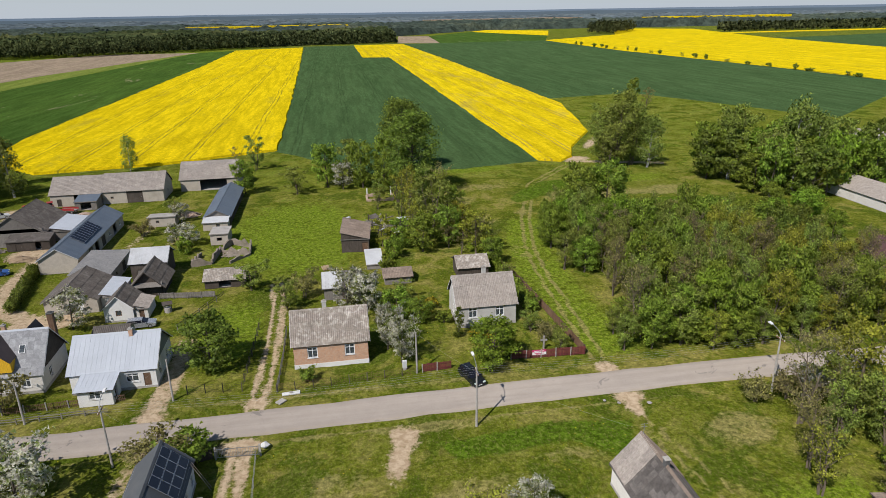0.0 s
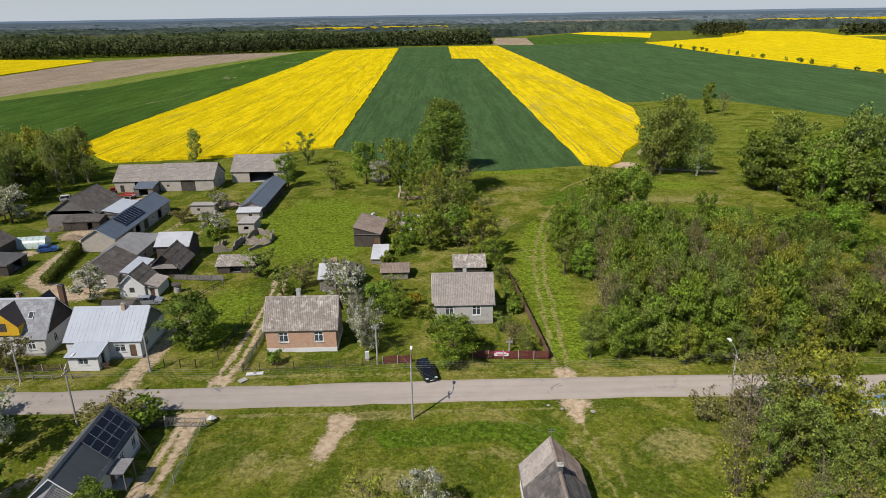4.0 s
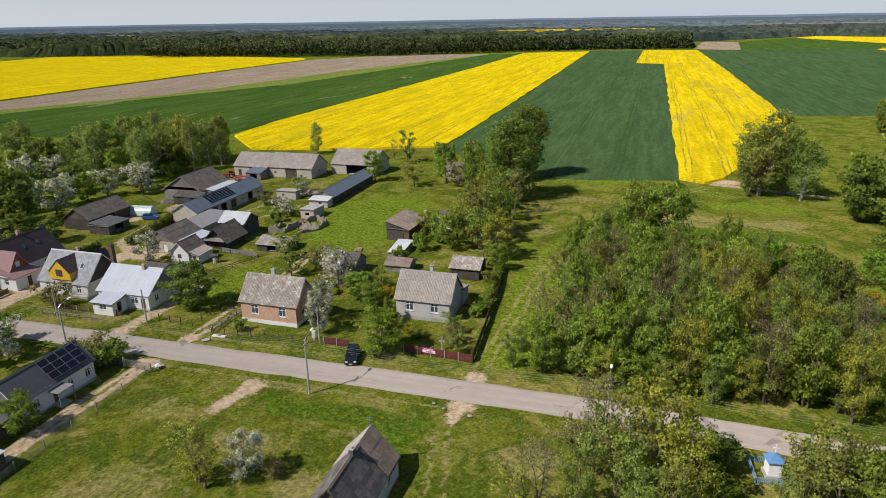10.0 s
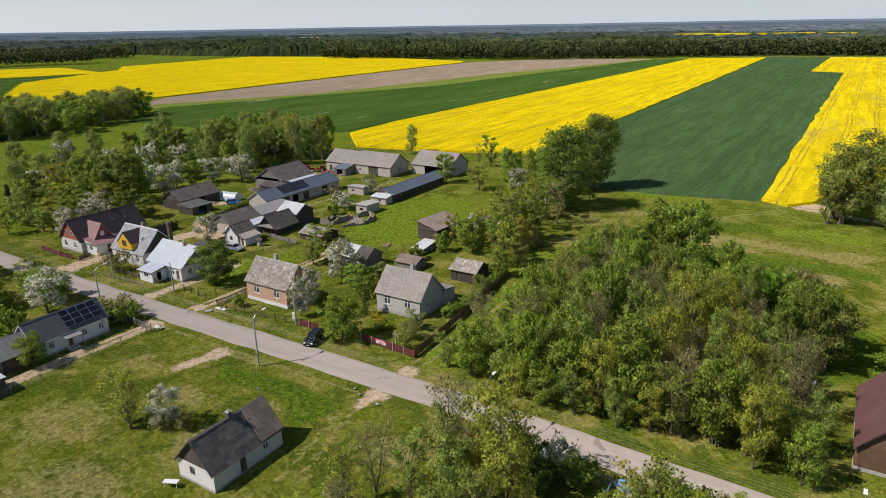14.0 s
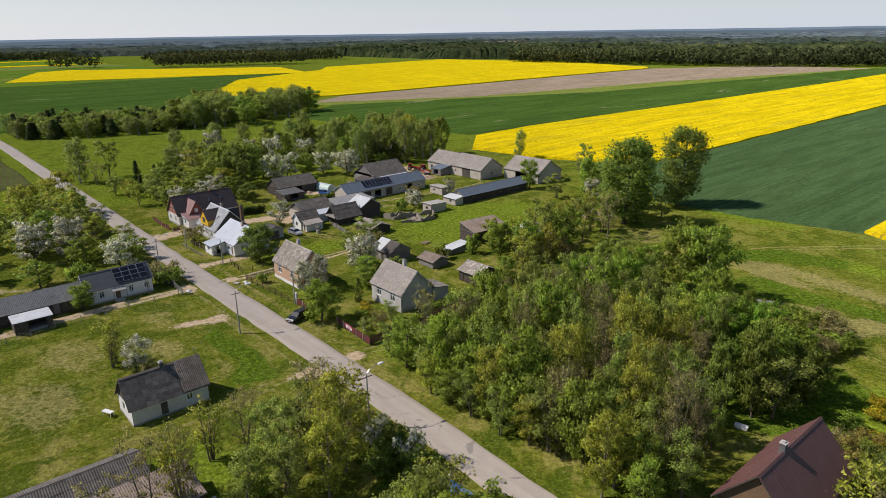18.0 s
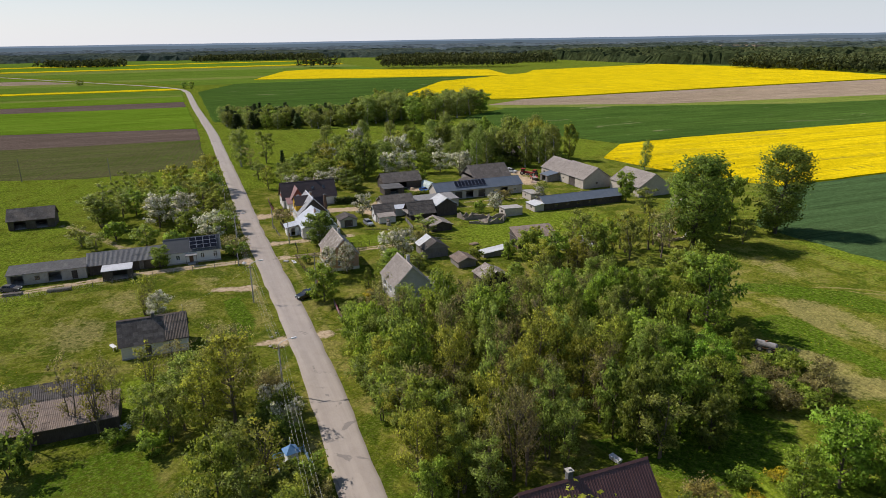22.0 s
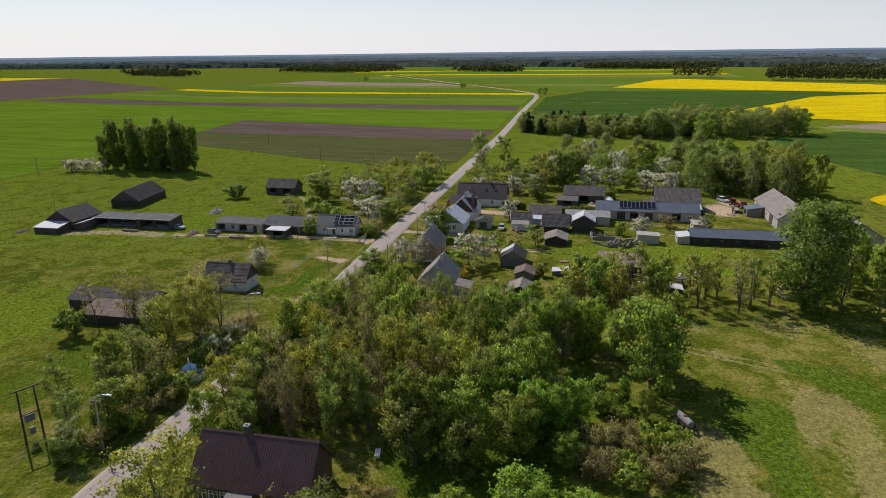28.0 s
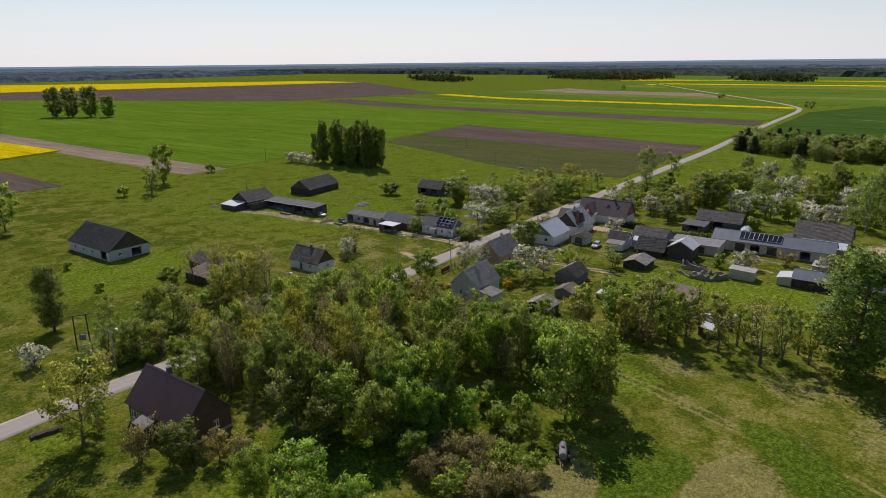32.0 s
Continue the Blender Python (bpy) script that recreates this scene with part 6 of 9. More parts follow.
def tree_meshes(kind, seed, far=False):
    """Wood and foliage of one tree, grown stem, limb, branch and twig; those that stay far off get fewer, larger sprays."""
    if (kind, seed, far) in TREES:
        return TREES[kind, seed, far]
    leaf, H, R, bare, sprays, size, spread, limbs, subs, rise, bark, stems, twigs, form = KINDS[kind]
    if far:
        sprays, size, twigs, subs = int(sprays * (0.30 if kind == "poplar" else 0.54)), size * (2.0 if kind == "poplar" else 1.33), 0, max(3, subs - 2)
        limbs = int(limbs * 0.8)
    rnd, rr = np.random.RandomState(seed * 31 + len(kind)), random.Random(seed * 17 + len(kind))
    wood, tips, weight = MB(), [], []

    def wide(u):
        v = max(0.0, (u - bare) / (1 - bare))
        if form == "upright":
            return R * (0.50 + 0.50 * math.sin(math.pi * min(1.0, 0.10 + 0.85 * v))) * (1.0 if v < 0.6 else 1.0 - 0.75 * (v - 0.6))
        return R * max(0.25, math.sin(math.pi * (0.20 + 0.68 * v))) ** 0.8

    per_stem = limbs // stems
    for s in range(stems):
        lean = Vector((rr.uniform(-1, 1), rr.uniform(-1, 1), 0)) * (0.05 if stems == 1 else 0.15) * H
        base = Vector((rr.uniform(-0.2, 0.2), rr.uniform(-0.2, 0.2), 0)) * (0 if stems == 1 else R * 0.5)
        tall = (0.90 if s == 0 else rr.uniform(0.70, 0.90)) * (0.75 if "bush" in kind else 1.0)
        pts = [base + lean * k ** 1.3 + Vector((rr.uniform(-1, 1), rr.uniform(-1, 1), 0)) * 0.015 * H * (0 < k) + Vector((0, 0, H * tall * k - 0.15 * (k == 0))) for k in (0, 0.15, 0.35, 0.6, 0.8, 1)]
        r0 = 0.015 * H * (1.0 if stems == 1 else 0.65) + 0.03
        wood.tube(pts, [r0 * 1.25, r0, r0 * 0.8, r0 * 0.5, r0 * 0.3, r0 * 0.08], 6)
        for k in range(per_stem):
            u = bare + (0.97 - bare) * (k + rr.random()) / per_stem
            i = min(4, int(u * 5))
            at = pts[i].lerp(pts[i + 1], u * 5 - i)
            ang = k * 2.4 + s * 1.7 + rr.uniform(-0.5, 0.5)
            reach = wide(u) * rr.uniform(0.62, 1.05) / (1 + 0.22 * rise)
            lift = reach * rise * rr.uniform(0.7, 1.25) * (1.15 - 0.5 * u)
            way = Vector((math.cos(ang), math.sin(ang), 0))
            end = at + way * reach + Vector((0, 0, lift))
            if end.z > H:
                end.z = H - rr.uniform(0, 0.06) * H
            mid = at.lerp(end, 0.5) + Vector((rr.uniform(-1, 1), rr.uniform(-1, 1), 0.6)) * 0.06 * reach
            r1 = r0 * 0.42 * (1.15 - u) + 0.012
            wood.tube([at, mid, end], [r1, r1 * 0.6, 0.012], 3 if far else 4, cap=False)
            for b in range(subs):
                f = 0.30 + 0.70 * (b + rr.random()) / subs
                p0 = at.lerp(mid, f * 2) if f < 0.5 else mid.lerp(end, f * 2 - 1)
                turn = (1 if b % 2 else -1) * rr.uniform(0.4, 1.2)
                out = Vector((math.cos(ang + turn), math.sin(ang + turn), rr.uniform(0.1, 0.9) * (0.6 + rise * 0.5)))
                p1 = p0 + out * reach * rr.uniform(0.26, 0.46) * (1.15 - 0.45 * f)
                p1.z = min(p1.z, H)
                wood.tube([p0, p1], [r1 * 0.34 + 0.006, 0.007], 3, cap=False)
                tips += [(p0.lerp(p1, 0.62), at), (p1, at)]
                weight += [0.8, 1.25]
                for t in range(twigs):
                    q0 = p0.lerp(p1, rr.uniform(0.3, 1.0))
                    q1 = q0 + Vector((rr.uniform(-1, 1), rr.uniform(-1, 1), rr.uniform(0.0, 1.2))) * R * 0.17
                    wood.tube([q0, q1], [0.016, 0.008], 3, cap=False)
                    tips.append((q1, at))
                    weight.append(0.6)
            tips.append((end, at))
            weight.append(1.3)
        tips.append((pts[-1], pts[-2]))
        weight.append(1.2)
    if form in ("cone", "column"):
        n = sprays // 12
        u = rnd.uniform(0.04, 1.0, n)
        a = rnd.uniform(0, 2 * math.pi, n)
        if form == "cone":
            rad = R * (1 - u) ** 0.85 * (0.72 + 0.28 * np.sin(u * 60 + 2 * np.sin(a * 3))) * np.sqrt(rnd.uniform(0.45, 1, n))
            centres = np.stack([np.cos(a) * rad, np.sin(a) * rad, u * H - rad * 0.22], 1)
            hearts = np.stack([0 * a, 0 * a, u * H - rad * 0.6], 1)
        else:
            rad = R * np.minimum(1, 3.5 * (1 - u) + 0.15) * rnd.uniform(0.4, 1, n)
            centres = np.stack([np.cos(a) * rad, np.sin(a) * rad, u * H], 1)
            hearts = centres * (0, 0, 1)
        centres, hearts = np.repeat(centres, 12, axis=0), np.repeat(hearts, 12, axis=0)
    else:
        w = np.array(weight) * rnd.uniform(0.05, 1.0, len(weight)) ** (0.7 if leaf in ("green", "bright", "dark", "white", "birch") else 1.5)
        pick = rnd.choice(len(tips), sprays, p=w / w.sum())
        ends, roots = np.array([tuple(t[0]) for t in tips]), np.array([tuple(t[1]) for t in tips])
        centres, hearts = ends[pick], ends[pick] * 0.92 + roots[pick] * 0.08 - (0, 0, 0.07 * R)
    v = leaf_cloud(centres, 1, spread * (R / 4) ** 0.35, size, rnd, droop=1.4 if kind == "birch" else 0.0, flat=1.5 if kind == "birch" else 0.8)
    v[:, 2] = np.maximum(v[:, 2], 0.03)
    TREES[kind, seed, far] = (wood.mesh("trunk", M[bark]), leaf_mesh("crown", v, LEAF[leaf], hearts))
    return TREES[kind, seed, far]


NAMES = {
    "broad": ("tree", "leafy broad tree in fresh green", "tree"), "maple": ("maple_tree", "yellow-green maple coming into leaf", "tree"), "thin": ("young_tree", "thin-leaved olive-green tree with bare branches", "tree"),
    "bare": ("budding_tree", "nearly bare brownish tree in bud", "tree"), "poplar": ("poplar_tree", "tall dense dark green poplar", "tree"), "birch": ("birch_tree", "pale-barked birch with drooping leaves", "tree"),
    "blossom": ("fruit_tree", "fruit tree covered in white blossom", "tree"), "bush": ("bush", "rounded green garden bush", "bush"), "bloombush": ("flowering_bush", "bush in white flower", "bush"), "goldbush": ("flowering_bush", "bush in yellow flower", "bush"),
    "copper": ("copper_tree", "small tree in coppery young leaf", "tree"), "brownbush": ("thicket_bush", "brown leafless thicket bush", "bush"), "grown": ("tall_tree", "tall olive-green tree branching from the ground", "tree"), "darkbush": ("round_bush", "large round dense dark green bush", "bush"), "limetree": ("lime_tree", "dense bright yellow-green leafy tree", "tree"), "darkbroad": ("tree", "dense dark green leafy tree", "tree"), "slender": ("slender_tree", "slender many-stemmed tree with thin yellow-green leaves", "tree"), "column": ("thuja", "narrow dark columnar thuja", "thuja"), "spruce": ("spruce_tree", "dark dense conical spruce", "tree"),
}
TREE_RND = random.Random(21)


def tree(kind, x, y, h, r, where=""):
    seed = TREE_RND.randrange(5 if kind in ("broad", "thin", "bare", "maple") else 3)
    trunk, crown = tree_meshes(kind, seed, not (28 < x < 115 and 40 < y < 152 or -30 < x < 32 and 45 < y < 100 or kind in ("poplar", "grown") and 0 < x < 100 and y < 212))
    _, H, R = KINDS[kind][:3]
    name, label, cat = NAMES[kind]
    t = thing(name, label + (" " + where if where else ""), cat, pose(x, y, -0.05, 0, 0, TREE_RND.uniform(0, 360)) @ Matrix.Diagonal((r / R, r / R, h / H, 1)))
    for nm, me in (("trunk", trunk), ("crown", crown)):
        o = new(nm, me)
        o.parent = t
    return t


for row in ((-21.0, 88.8, 8.9, 4.6, "darkbroad", "beside the brick house drive"), (18.9, 81.8, 7.8, 3.9, "limetree", "in front of the grey house"), (6.2, 85.5, 7.6, 2.5, "blossom", "beside the brick house"), (4.6, 90.0, 7.6, 2.4, "blossom", "beside the brick house"),
            (2.0, 102.0, 8.2, 3.6, "blossom", "behind the brick house"), (-1.0, 105.5, 7.5, 3.2, "blossom", "behind the brick house"), (7.0, 100.0, 5.5, 3.0, "broad", ""), (10.5, 98.0, 4.5, 2.4, "broad", ""), (9.0, 106, 4.5, 2.4, "thin", ""),
            (-12.3, 186.2, 8.0, 4.0, "thin", "at the orchard's edge"), (0.8, 188.6, 8.0, 3.4, "blossom", "at the orchard's edge"), (-26.8, 189.9, 10, 3.8, "broad", "beside the long shed"), (-26.5, 220.8, 12.4, 3.4, "thin", ""), (-67.7, 228.8, 12.1, 2.8, "birch", ""),
            (-33, 224, 8, 2.0, "bare", ""), (19.5, 176.5, 24.4, 8.2, "poplar", "at the field's edge"), (19.5, 204.0, 24.6, 7.4, "poplar", "at the field's edge"), (13.5, 194, 16, 4.5, "broad", ""), (19.6, 140.2, 13.5, 4.6, "thin", ""), (26.7, 128.1, 9.3, 4.0, "maple", ""),
            (6.6, 189.3, 14, 4.8, "broad", ""), (-3.5, 192.5, 13.5, 4.4, "broad", ""), (3.0, 199, 13, 4.2, "thin", ""), (12, 183, 12, 3.8, "broad", ""), (22, 155, 12, 3.6, "thin", ""), (18, 148, 10, 3.2, "thin", ""), (24, 163, 13, 3.6, "bare", ""), (20, 166, 12, 3.2, "thin", ""),
            (24, 146, 11, 3.8, "broad", ""), (16, 132, 9, 3.8, "broad", ""), (22, 134, 9, 3.6, "broad", ""), (12, 135, 7, 2.8, "broad", ""), (26, 138, 9, 3.2, "maple", ""), (28.5, 121, 6, 2.4, "broad", ""), (29, 112, 4, 1.8, "thin", ""), (14, 158, 8, 2.6, "thin", ""),
            (7.8, 137, 7.0, 2.6, "maple", "beside the leaning barn"), (9.5, 129, 5.0, 2.2, "bush", ""), (7.5, 121, 3.6, 2.0, "bush", ""), (29.5, 128, 7, 2.6, "thin", ""), (9.0, 166, 6, 2.0, "thin", ""), (23.5, 189, 7, 3.0, "thin", ""), (10, 172, 7, 2.4, "thin", ""),
            (-99.0, 122, 15.5, 6.4, "darkbroad", "behind the brown-roofed house"), (-102.9, 141.5, 9.0, 4.2, "blossom", ""), (-90.1, 158.2, 9.4, 5.0, "blossom", ""), (-99.0, 153.2, 8.5, 4.6, "blossom", ""), (-97.4, 111.0, 6.0, 4.4, "blossom", ""), (-94, 161.5, 9, 4.2, "blossom", ""), (-83, 140, 4.5, 2.6, "bush", ""),
            (-157.7, 172.3, 15, 4.4, "birch", ""), (-123.9, 178.9, 16.5, 4.8, "birch", ""), (-92.1, 201.5, 17.5, 4.6, "birch", ""), (-99, 203, 16, 5.0, "birch", ""), (-105.4, 201.3, 18, 5.4, "maple", ""), (-112, 205, 17, 5.2, "maple", ""), (-118, 207, 15, 4.8, "birch", ""), (-131, 181, 15, 4.4, "birch", ""), (-126, 190, 14, 4.2, "birch", ""),
            (-164.9, 138.9, 16, 4.4, "birch", ""), (-160.2, 121.1, 15, 4.2, "birch", ""), (-160.0, 180.2, 17.5, 4.6, "birch", ""), (-168.8, 154.1, 13.5, 4.0, "birch", ""), (-143, 167, 12, 4.0, "thin", ""), (-100, 186, 11, 4.8, "darkbroad", ""), (-108, 180, 11.5, 5.2, "darkbroad", ""), (-96, 178, 6, 3.0, "bush", ""), (-140, 150, 12, 4.6, "maple", ""), (-150, 132, 12, 3.8, "thin", ""),
            (-130, 128, 13, 4.6, "thin", ""), (-121, 112, 12, 5.0, "maple", ""), (-112, 104, 8, 4.0, "thin", ""), (-88, 104, 6.5, 4.2, "blossom", ""), (-80, 92, 7.5, 3.6, "blossom", "by the roadside"), (-84, 97, 6, 3.0, "blossom", ""), (-86, 112, 7, 4.0, "darkbroad", ""), (-79, 113, 6, 3.6, "darkbroad", ""), (-92, 94, 6, 3.0, "thin", ""), (-100, 92, 8, 3.6, "thin", ""),
            (-42.0, 66.6, 6.2, 4.4, "broad", "by the road"), (-57.5, 49.2, 9.6, 5.2, "blossom", ""), (-54.6, 56.5, 10.1, 5.0, "blossom", ""), (-35.9, 62.5, 8.4, 4.6, "blossom", ""), (-37.3, 46.4, 6.0, 4.0, "broad", ""), (-48, 58, 7, 4.0, "broad", ""), (-32, 54, 6, 3.4, "bush", ""), (-47, 66, 6, 3.6, "broad", ""), (-53, 68, 7, 3.4, "thin", ""),
            (-64.2, 34.0, 13, 6.4, "thin", ""), (-76, 42, 8, 4.2, "broad", ""), (-67, 48, 6, 3.4, "broad", ""), (-98.8, 54.1, 12, 5.2, "maple", ""), (-101.6, 64.5, 14, 5.2, "maple", ""), (-88, 58, 9, 4.4, "thin", ""), (-78, 62, 11, 5.0, "maple", ""), (-70, 66, 9, 4.0, "thin", ""), (-92, 66, 9, 4.0, "broad", ""), (-84, 48, 7, 4.0, "broad", ""), (-108, 56, 8, 4.2, "thin", ""),
            (-118, 64, 9, 4.0, "maple", ""), (-128, 66, 8, 3.2, "thin", ""), (-148.8, 80.5, 17, 4.8, "birch", "by the road"), (-152.5, 91.4, 15, 4.4, "thin", ""), (-140, 84, 10, 3.6, "bare", ""), (-118, 84, 8, 3.4, "thin", ""), (-97.0, 132.5, 10, 5.0, "blossom", ""), (-46, 30, 6, 3.6, "thin", ""), (-40, 34, 5, 3.0, "thin", ""), (-48, 38, 6, 3.6, "bush", ""),
            (-134, 96, 8, 2.2, "spruce", ""), (-126, 100, 7, 1.9, "spruce", ""), (-116, 92, 6, 1.8, "spruce", ""), (-17.4, 50.0, 5.6, 2.6, "broad", "beside the solar house"), (-23.6, 68.0, 4.4, 4.2, "brownbush", "by the solar house"), (-20.5, 67.6, 4.0, 3.2, "bush", ""), (15.0, 50.0, 5.8, 2.6, "blossom", "in the meadow"), (18.0, 51.0, 2.4, 1.6, "brownbush", "in the meadow"), (10.1, 48.4, 8.2, 2.6, "slender", "in the meadow"), (11.5, 47.5, 7.0, 1.9, "slender", "in the meadow"),
            (52.4, 61.4, 13.4, 3.6, "bare", "south of the road"), (59.3, 60.8, 13.6, 4.9, "maple", "south of the road"), (55.6, 57.6, 11.4, 3.4, "thin", ""), (62.0, 57.0, 11.4, 3.6, "maple", ""), (58.0, 54.0, 10.6, 3.0, "thin", ""), (74.6, 63.6, 9.4, 3.4, "slender", "beside the shrine"), (72.8, 58.6, 7.6, 2.6, "thin", ""), (47.6, 53.4, 9.6, 2.6, "bare", ""), (46.2, 49.6, 8.6, 2.4, "slender", ""),
            (52.8, 39.8, 11.6, 2.8, "bare", "beside the patched lean-to"), (50.6, 44.6, 10.4, 2.4, "bare", "beside the patched lean-to"), (55.4, 35.0, 10.6, 2.6, "bare", ""), (54.2, 43.0, 10.8, 2.4, "slender", ""), (57.6, 49.0, 8.2, 2.6, "thin", ""), (60.6, 52.4, 9.6, 2.6, "thin", ""), (51.6, 54.8, 9.8, 2.4, "thin", ""),
            (76.0, 59.4, 11.2, 3.4, "thin", ""), (79.4, 57.6, 11.0, 3.2, "broad", ""), (82.6, 60.4, 9.4, 2.8, "thin", ""), (81.4, 68.6, 3.4, 2.0, "brownbush", ""), (84.0, 65.4, 6.4, 2.4, "maple", "by the roadside"), (87.6, 56.0, 11.0, 2.6, "thin", ""), (90.6, 59.4, 8.4, 2.6, "thin", ""), (79.6, 65.6, 5.8, 3.0, "darkbush", "by the roadside"), (82.8, 63.2, 4.8, 2.4, "darkbush", ""),
            (57.6, 66.4, 4.6, 2.6, "bloombush", "by the roadside"), (60.8, 67.6, 4.8, 2.6, "darkbush", "by the roadside"), (63.6, 67.4, 5.2, 2.4, "bloombush", "by the roadside"), (66.2, 66.6, 4.6, 2.4, "darkbush", ""), (50.0, 66.6, 3.4, 2.6, "brownbush", ""), (54.2, 66.4, 4.0, 2.6, "brownbush", ""), (62.0, 64.0, 4.4, 2.6, "darkbush", ""), (56.6, 51.0, 3.4, 2.2, "bush", ""), (62.4, 50.2, 3.4, 2.2, "bush", ""), (58.2, 45.6, 2.6, 1.8, "bush", ""), (61.0, 33.6, 6.8, 3.0, "darkbush", "beside the ribbed shed"),
            (101.5, 126.0, 9.8, 4.3, "limetree", "beside the maroon-roofed house"), (105.4, 129.6, 9.2, 3.6, "limetree", ""), (102.6, 139.2, 8.4, 3.6, "broad", ""), (102.6, 118.4, 7.6, 3.0, "limetree", ""), (98.4, 131.8, 6.6, 2.8, "limetree", ""), (97.5, 108.5, 3.4, 2.2, "brownbush", ""), (103.6, 103.4, 6.4, 3.2, "darkbroad", "beside the maroon-roofed house"), (100, 107.4, 5.0, 2.6, "copper", ""), (106.5, 98, 6.0, 2.8, "brownbush", ""), (109.0, 86.8, 13.6, 5.4, "maple", "on the roadside grass"), (105.5, 84.0, 7, 2.4, "thin", ""), (91, 38, 15.0, 3.6, "poplar", ""), (101.4, 52.8, 5, 3.0, "bloombush", ""), (97, 64.5, 6, 2.6, "thin", ""), (88, 64, 8, 3.0, "broad", ""),
            (88.2, 197.5, 25.0, 7.6, "grown", "at the rape field's corner"), (94.0, 199.0, 21, 6.4, "grown", ""), (98, 195, 17, 5.0, "birch", ""), (86, 202, 20, 6.0, "grown", ""), (84.5, 196.0, 14, 3.8, "thin", ""), (108.3, 177.3, 17, 6.0, "broad", ""), (114.3, 172.3, 23, 6.4, "grown", ""), (125.7, 164.7, 25, 5.6, "birch", ""), (133.2, 163.0, 21, 6.0, "birch", ""), (120, 168, 17, 6.0, "broad", ""), (128, 172, 19, 6.0, "broad", ""), (138, 170, 18, 6.2, "grown", ""), (142, 182, 20, 6, "birch", ""), (150, 176, 18, 6, "thin", ""), (116, 182, 20, 5, "birch", ""), (112, 160, 11, 5.2, "broad", ""), (120, 154, 11, 5.2, "broad", ""), (128, 152, 12, 5, "maple", ""), (146, 160, 12, 5, "broad", ""), (152, 166, 12, 5, "blossom", ""), (158, 172, 10, 5, "blossom", ""),
            (152.2, 323.2, 15.4, 3.8, "broad", "alone in the pasture"), (156.5, 316, 12.0, 4.0, "bare", "alone in the pasture"), (55.6, 143.5, 14.5, 5.4, "broad", "at the wood's edge"), (61.7, 142.3, 15.5, 5.6, "broad", "at the wood's edge"), (70.5, 141.0, 5.0, 1.6, "broad", ""),
            (-10.9, 107.7, 6.5, 2.8, "thin", ""), (-8.4, 112.5, 5.4, 2.8, "brownbush", ""), (-18.3, 117.8, 6.2, 3.4, "thin", ""), (-37.3, 148.3, 5.0, 2.8, "blossom", ""), (-34, 146.2, 5.0, 2.6, "blossom", ""), (-41.3, 167.0, 6.4, 2.2, "thin", ""), (-39.5, 165.0, 5.2, 2.2, "blossom", ""), (-45.5, 106.9, 7.0, 3.6, "blossom", "in the gravel yard"), (-46.3, 155.9, 4.0, 3.0, "brownbush", ""), (-46.5, 83.2, 5.0, 3.6, "brownbush", "in the front garden"), (-34, 141, 4, 2, "bush", ""),
            (16.0, 92.0, 5.0, 0.8, "column", "beside the grey house"), (28.6, 88.0, 3.6, 2.0, "brownbush", ""), (27.6, 91.5, 4.0, 1.8, "thin", ""), (30.0, 84.2, 4.2, 1.7, "thin", "behind the red fence"), (-7.2, 82.9, 2.4, 1.3, "bush", "by the brick house fence"), (22.5, 88.5, 1.6, 1.6, "bush", ""), (14.5, 97.5, 2.4, 1.6, "bush", ""), (-7.9, -90.3, 13, 5, "thin", "in the pasture"), (3, -93, 5, 3, "bush", ""), (-24.6, -107.8, 19.0, 6.0, "broad", "alone in the pasture"), (-58, -118, 5, 3, "bush", ""),
            (-63.4, -0.6, 7.0, 4.4, "darkbush", "on the pasture"), (-105.8, -110, 7.0, 4.4, "bloombush", ""), (-105.4, -102, 7.4, 4.6, "bloombush", ""), (-105.0, -94, 6.4, 4.0, "bloombush", ""), (59.1, -67.6, 17, 6.0, "broad", ""), (64, -74, 14, 5, "broad", ""), (68, -5, 2.4, 1.4, "bush", ""), (72, 20, 2.4, 1.6, "bush", ""), (-196, -590, 33, 10, "poplar", "far in the fields"), (-206, -575, 33, 10, "poplar", "far in the fields"), (-218, -560, 34, 10, "poplar", "far in the fields"), (-226, -538, 24, 8, "poplar", "far in the fields"),
            (76, 90, 9, 1.5, "column", ""), (-700, 74, 9, 4, "broad", "at the road's bend"), (-716, 66, 8, 4, "broad", "at the road's bend"), (-850, -60, 8, 6, "broad", ""), (-1100, -300, 10, 6, "broad", "")):
    tree(row[4], *row[:4], where=row[5])


def inside(x, y, poly):
    hit = False
    for (x0, y0), (x1, y1) in zip(poly, poly[1:] + poly[:1]):
        if (y0 > y) != (y1 > y) and x < (x1 - x0) * (y - y0) / (y1 - y0) + x0:
            hit = not hit
    return hit


def grow(poly, spacing, kinds, hs, rs, keep=lambda x, y: True, seed=1, group_word=""):
    rr = random.Random(seed)
    xs, ys = [p[0] for p in poly], [p[1] for p in poly]
    y = min(ys)
    while y < max(ys):
        x = min(xs)
        while x < max(xs):
            a, b = x + rr.uniform(-0.4, 0.4) * spacing, y + rr.uniform(-0.4, 0.4) * spacing
            if inside(a, b, poly) and keep(a, b):
                k = rr.choice(kinds)
                h = rr.uniform(*hs)
                tree(k, a, b, h, rr.uniform(*rs) * (0.75 if k in ("bare", "thin") else 1.0), group_word)
            x += spacing
        y += spacing * 0.87


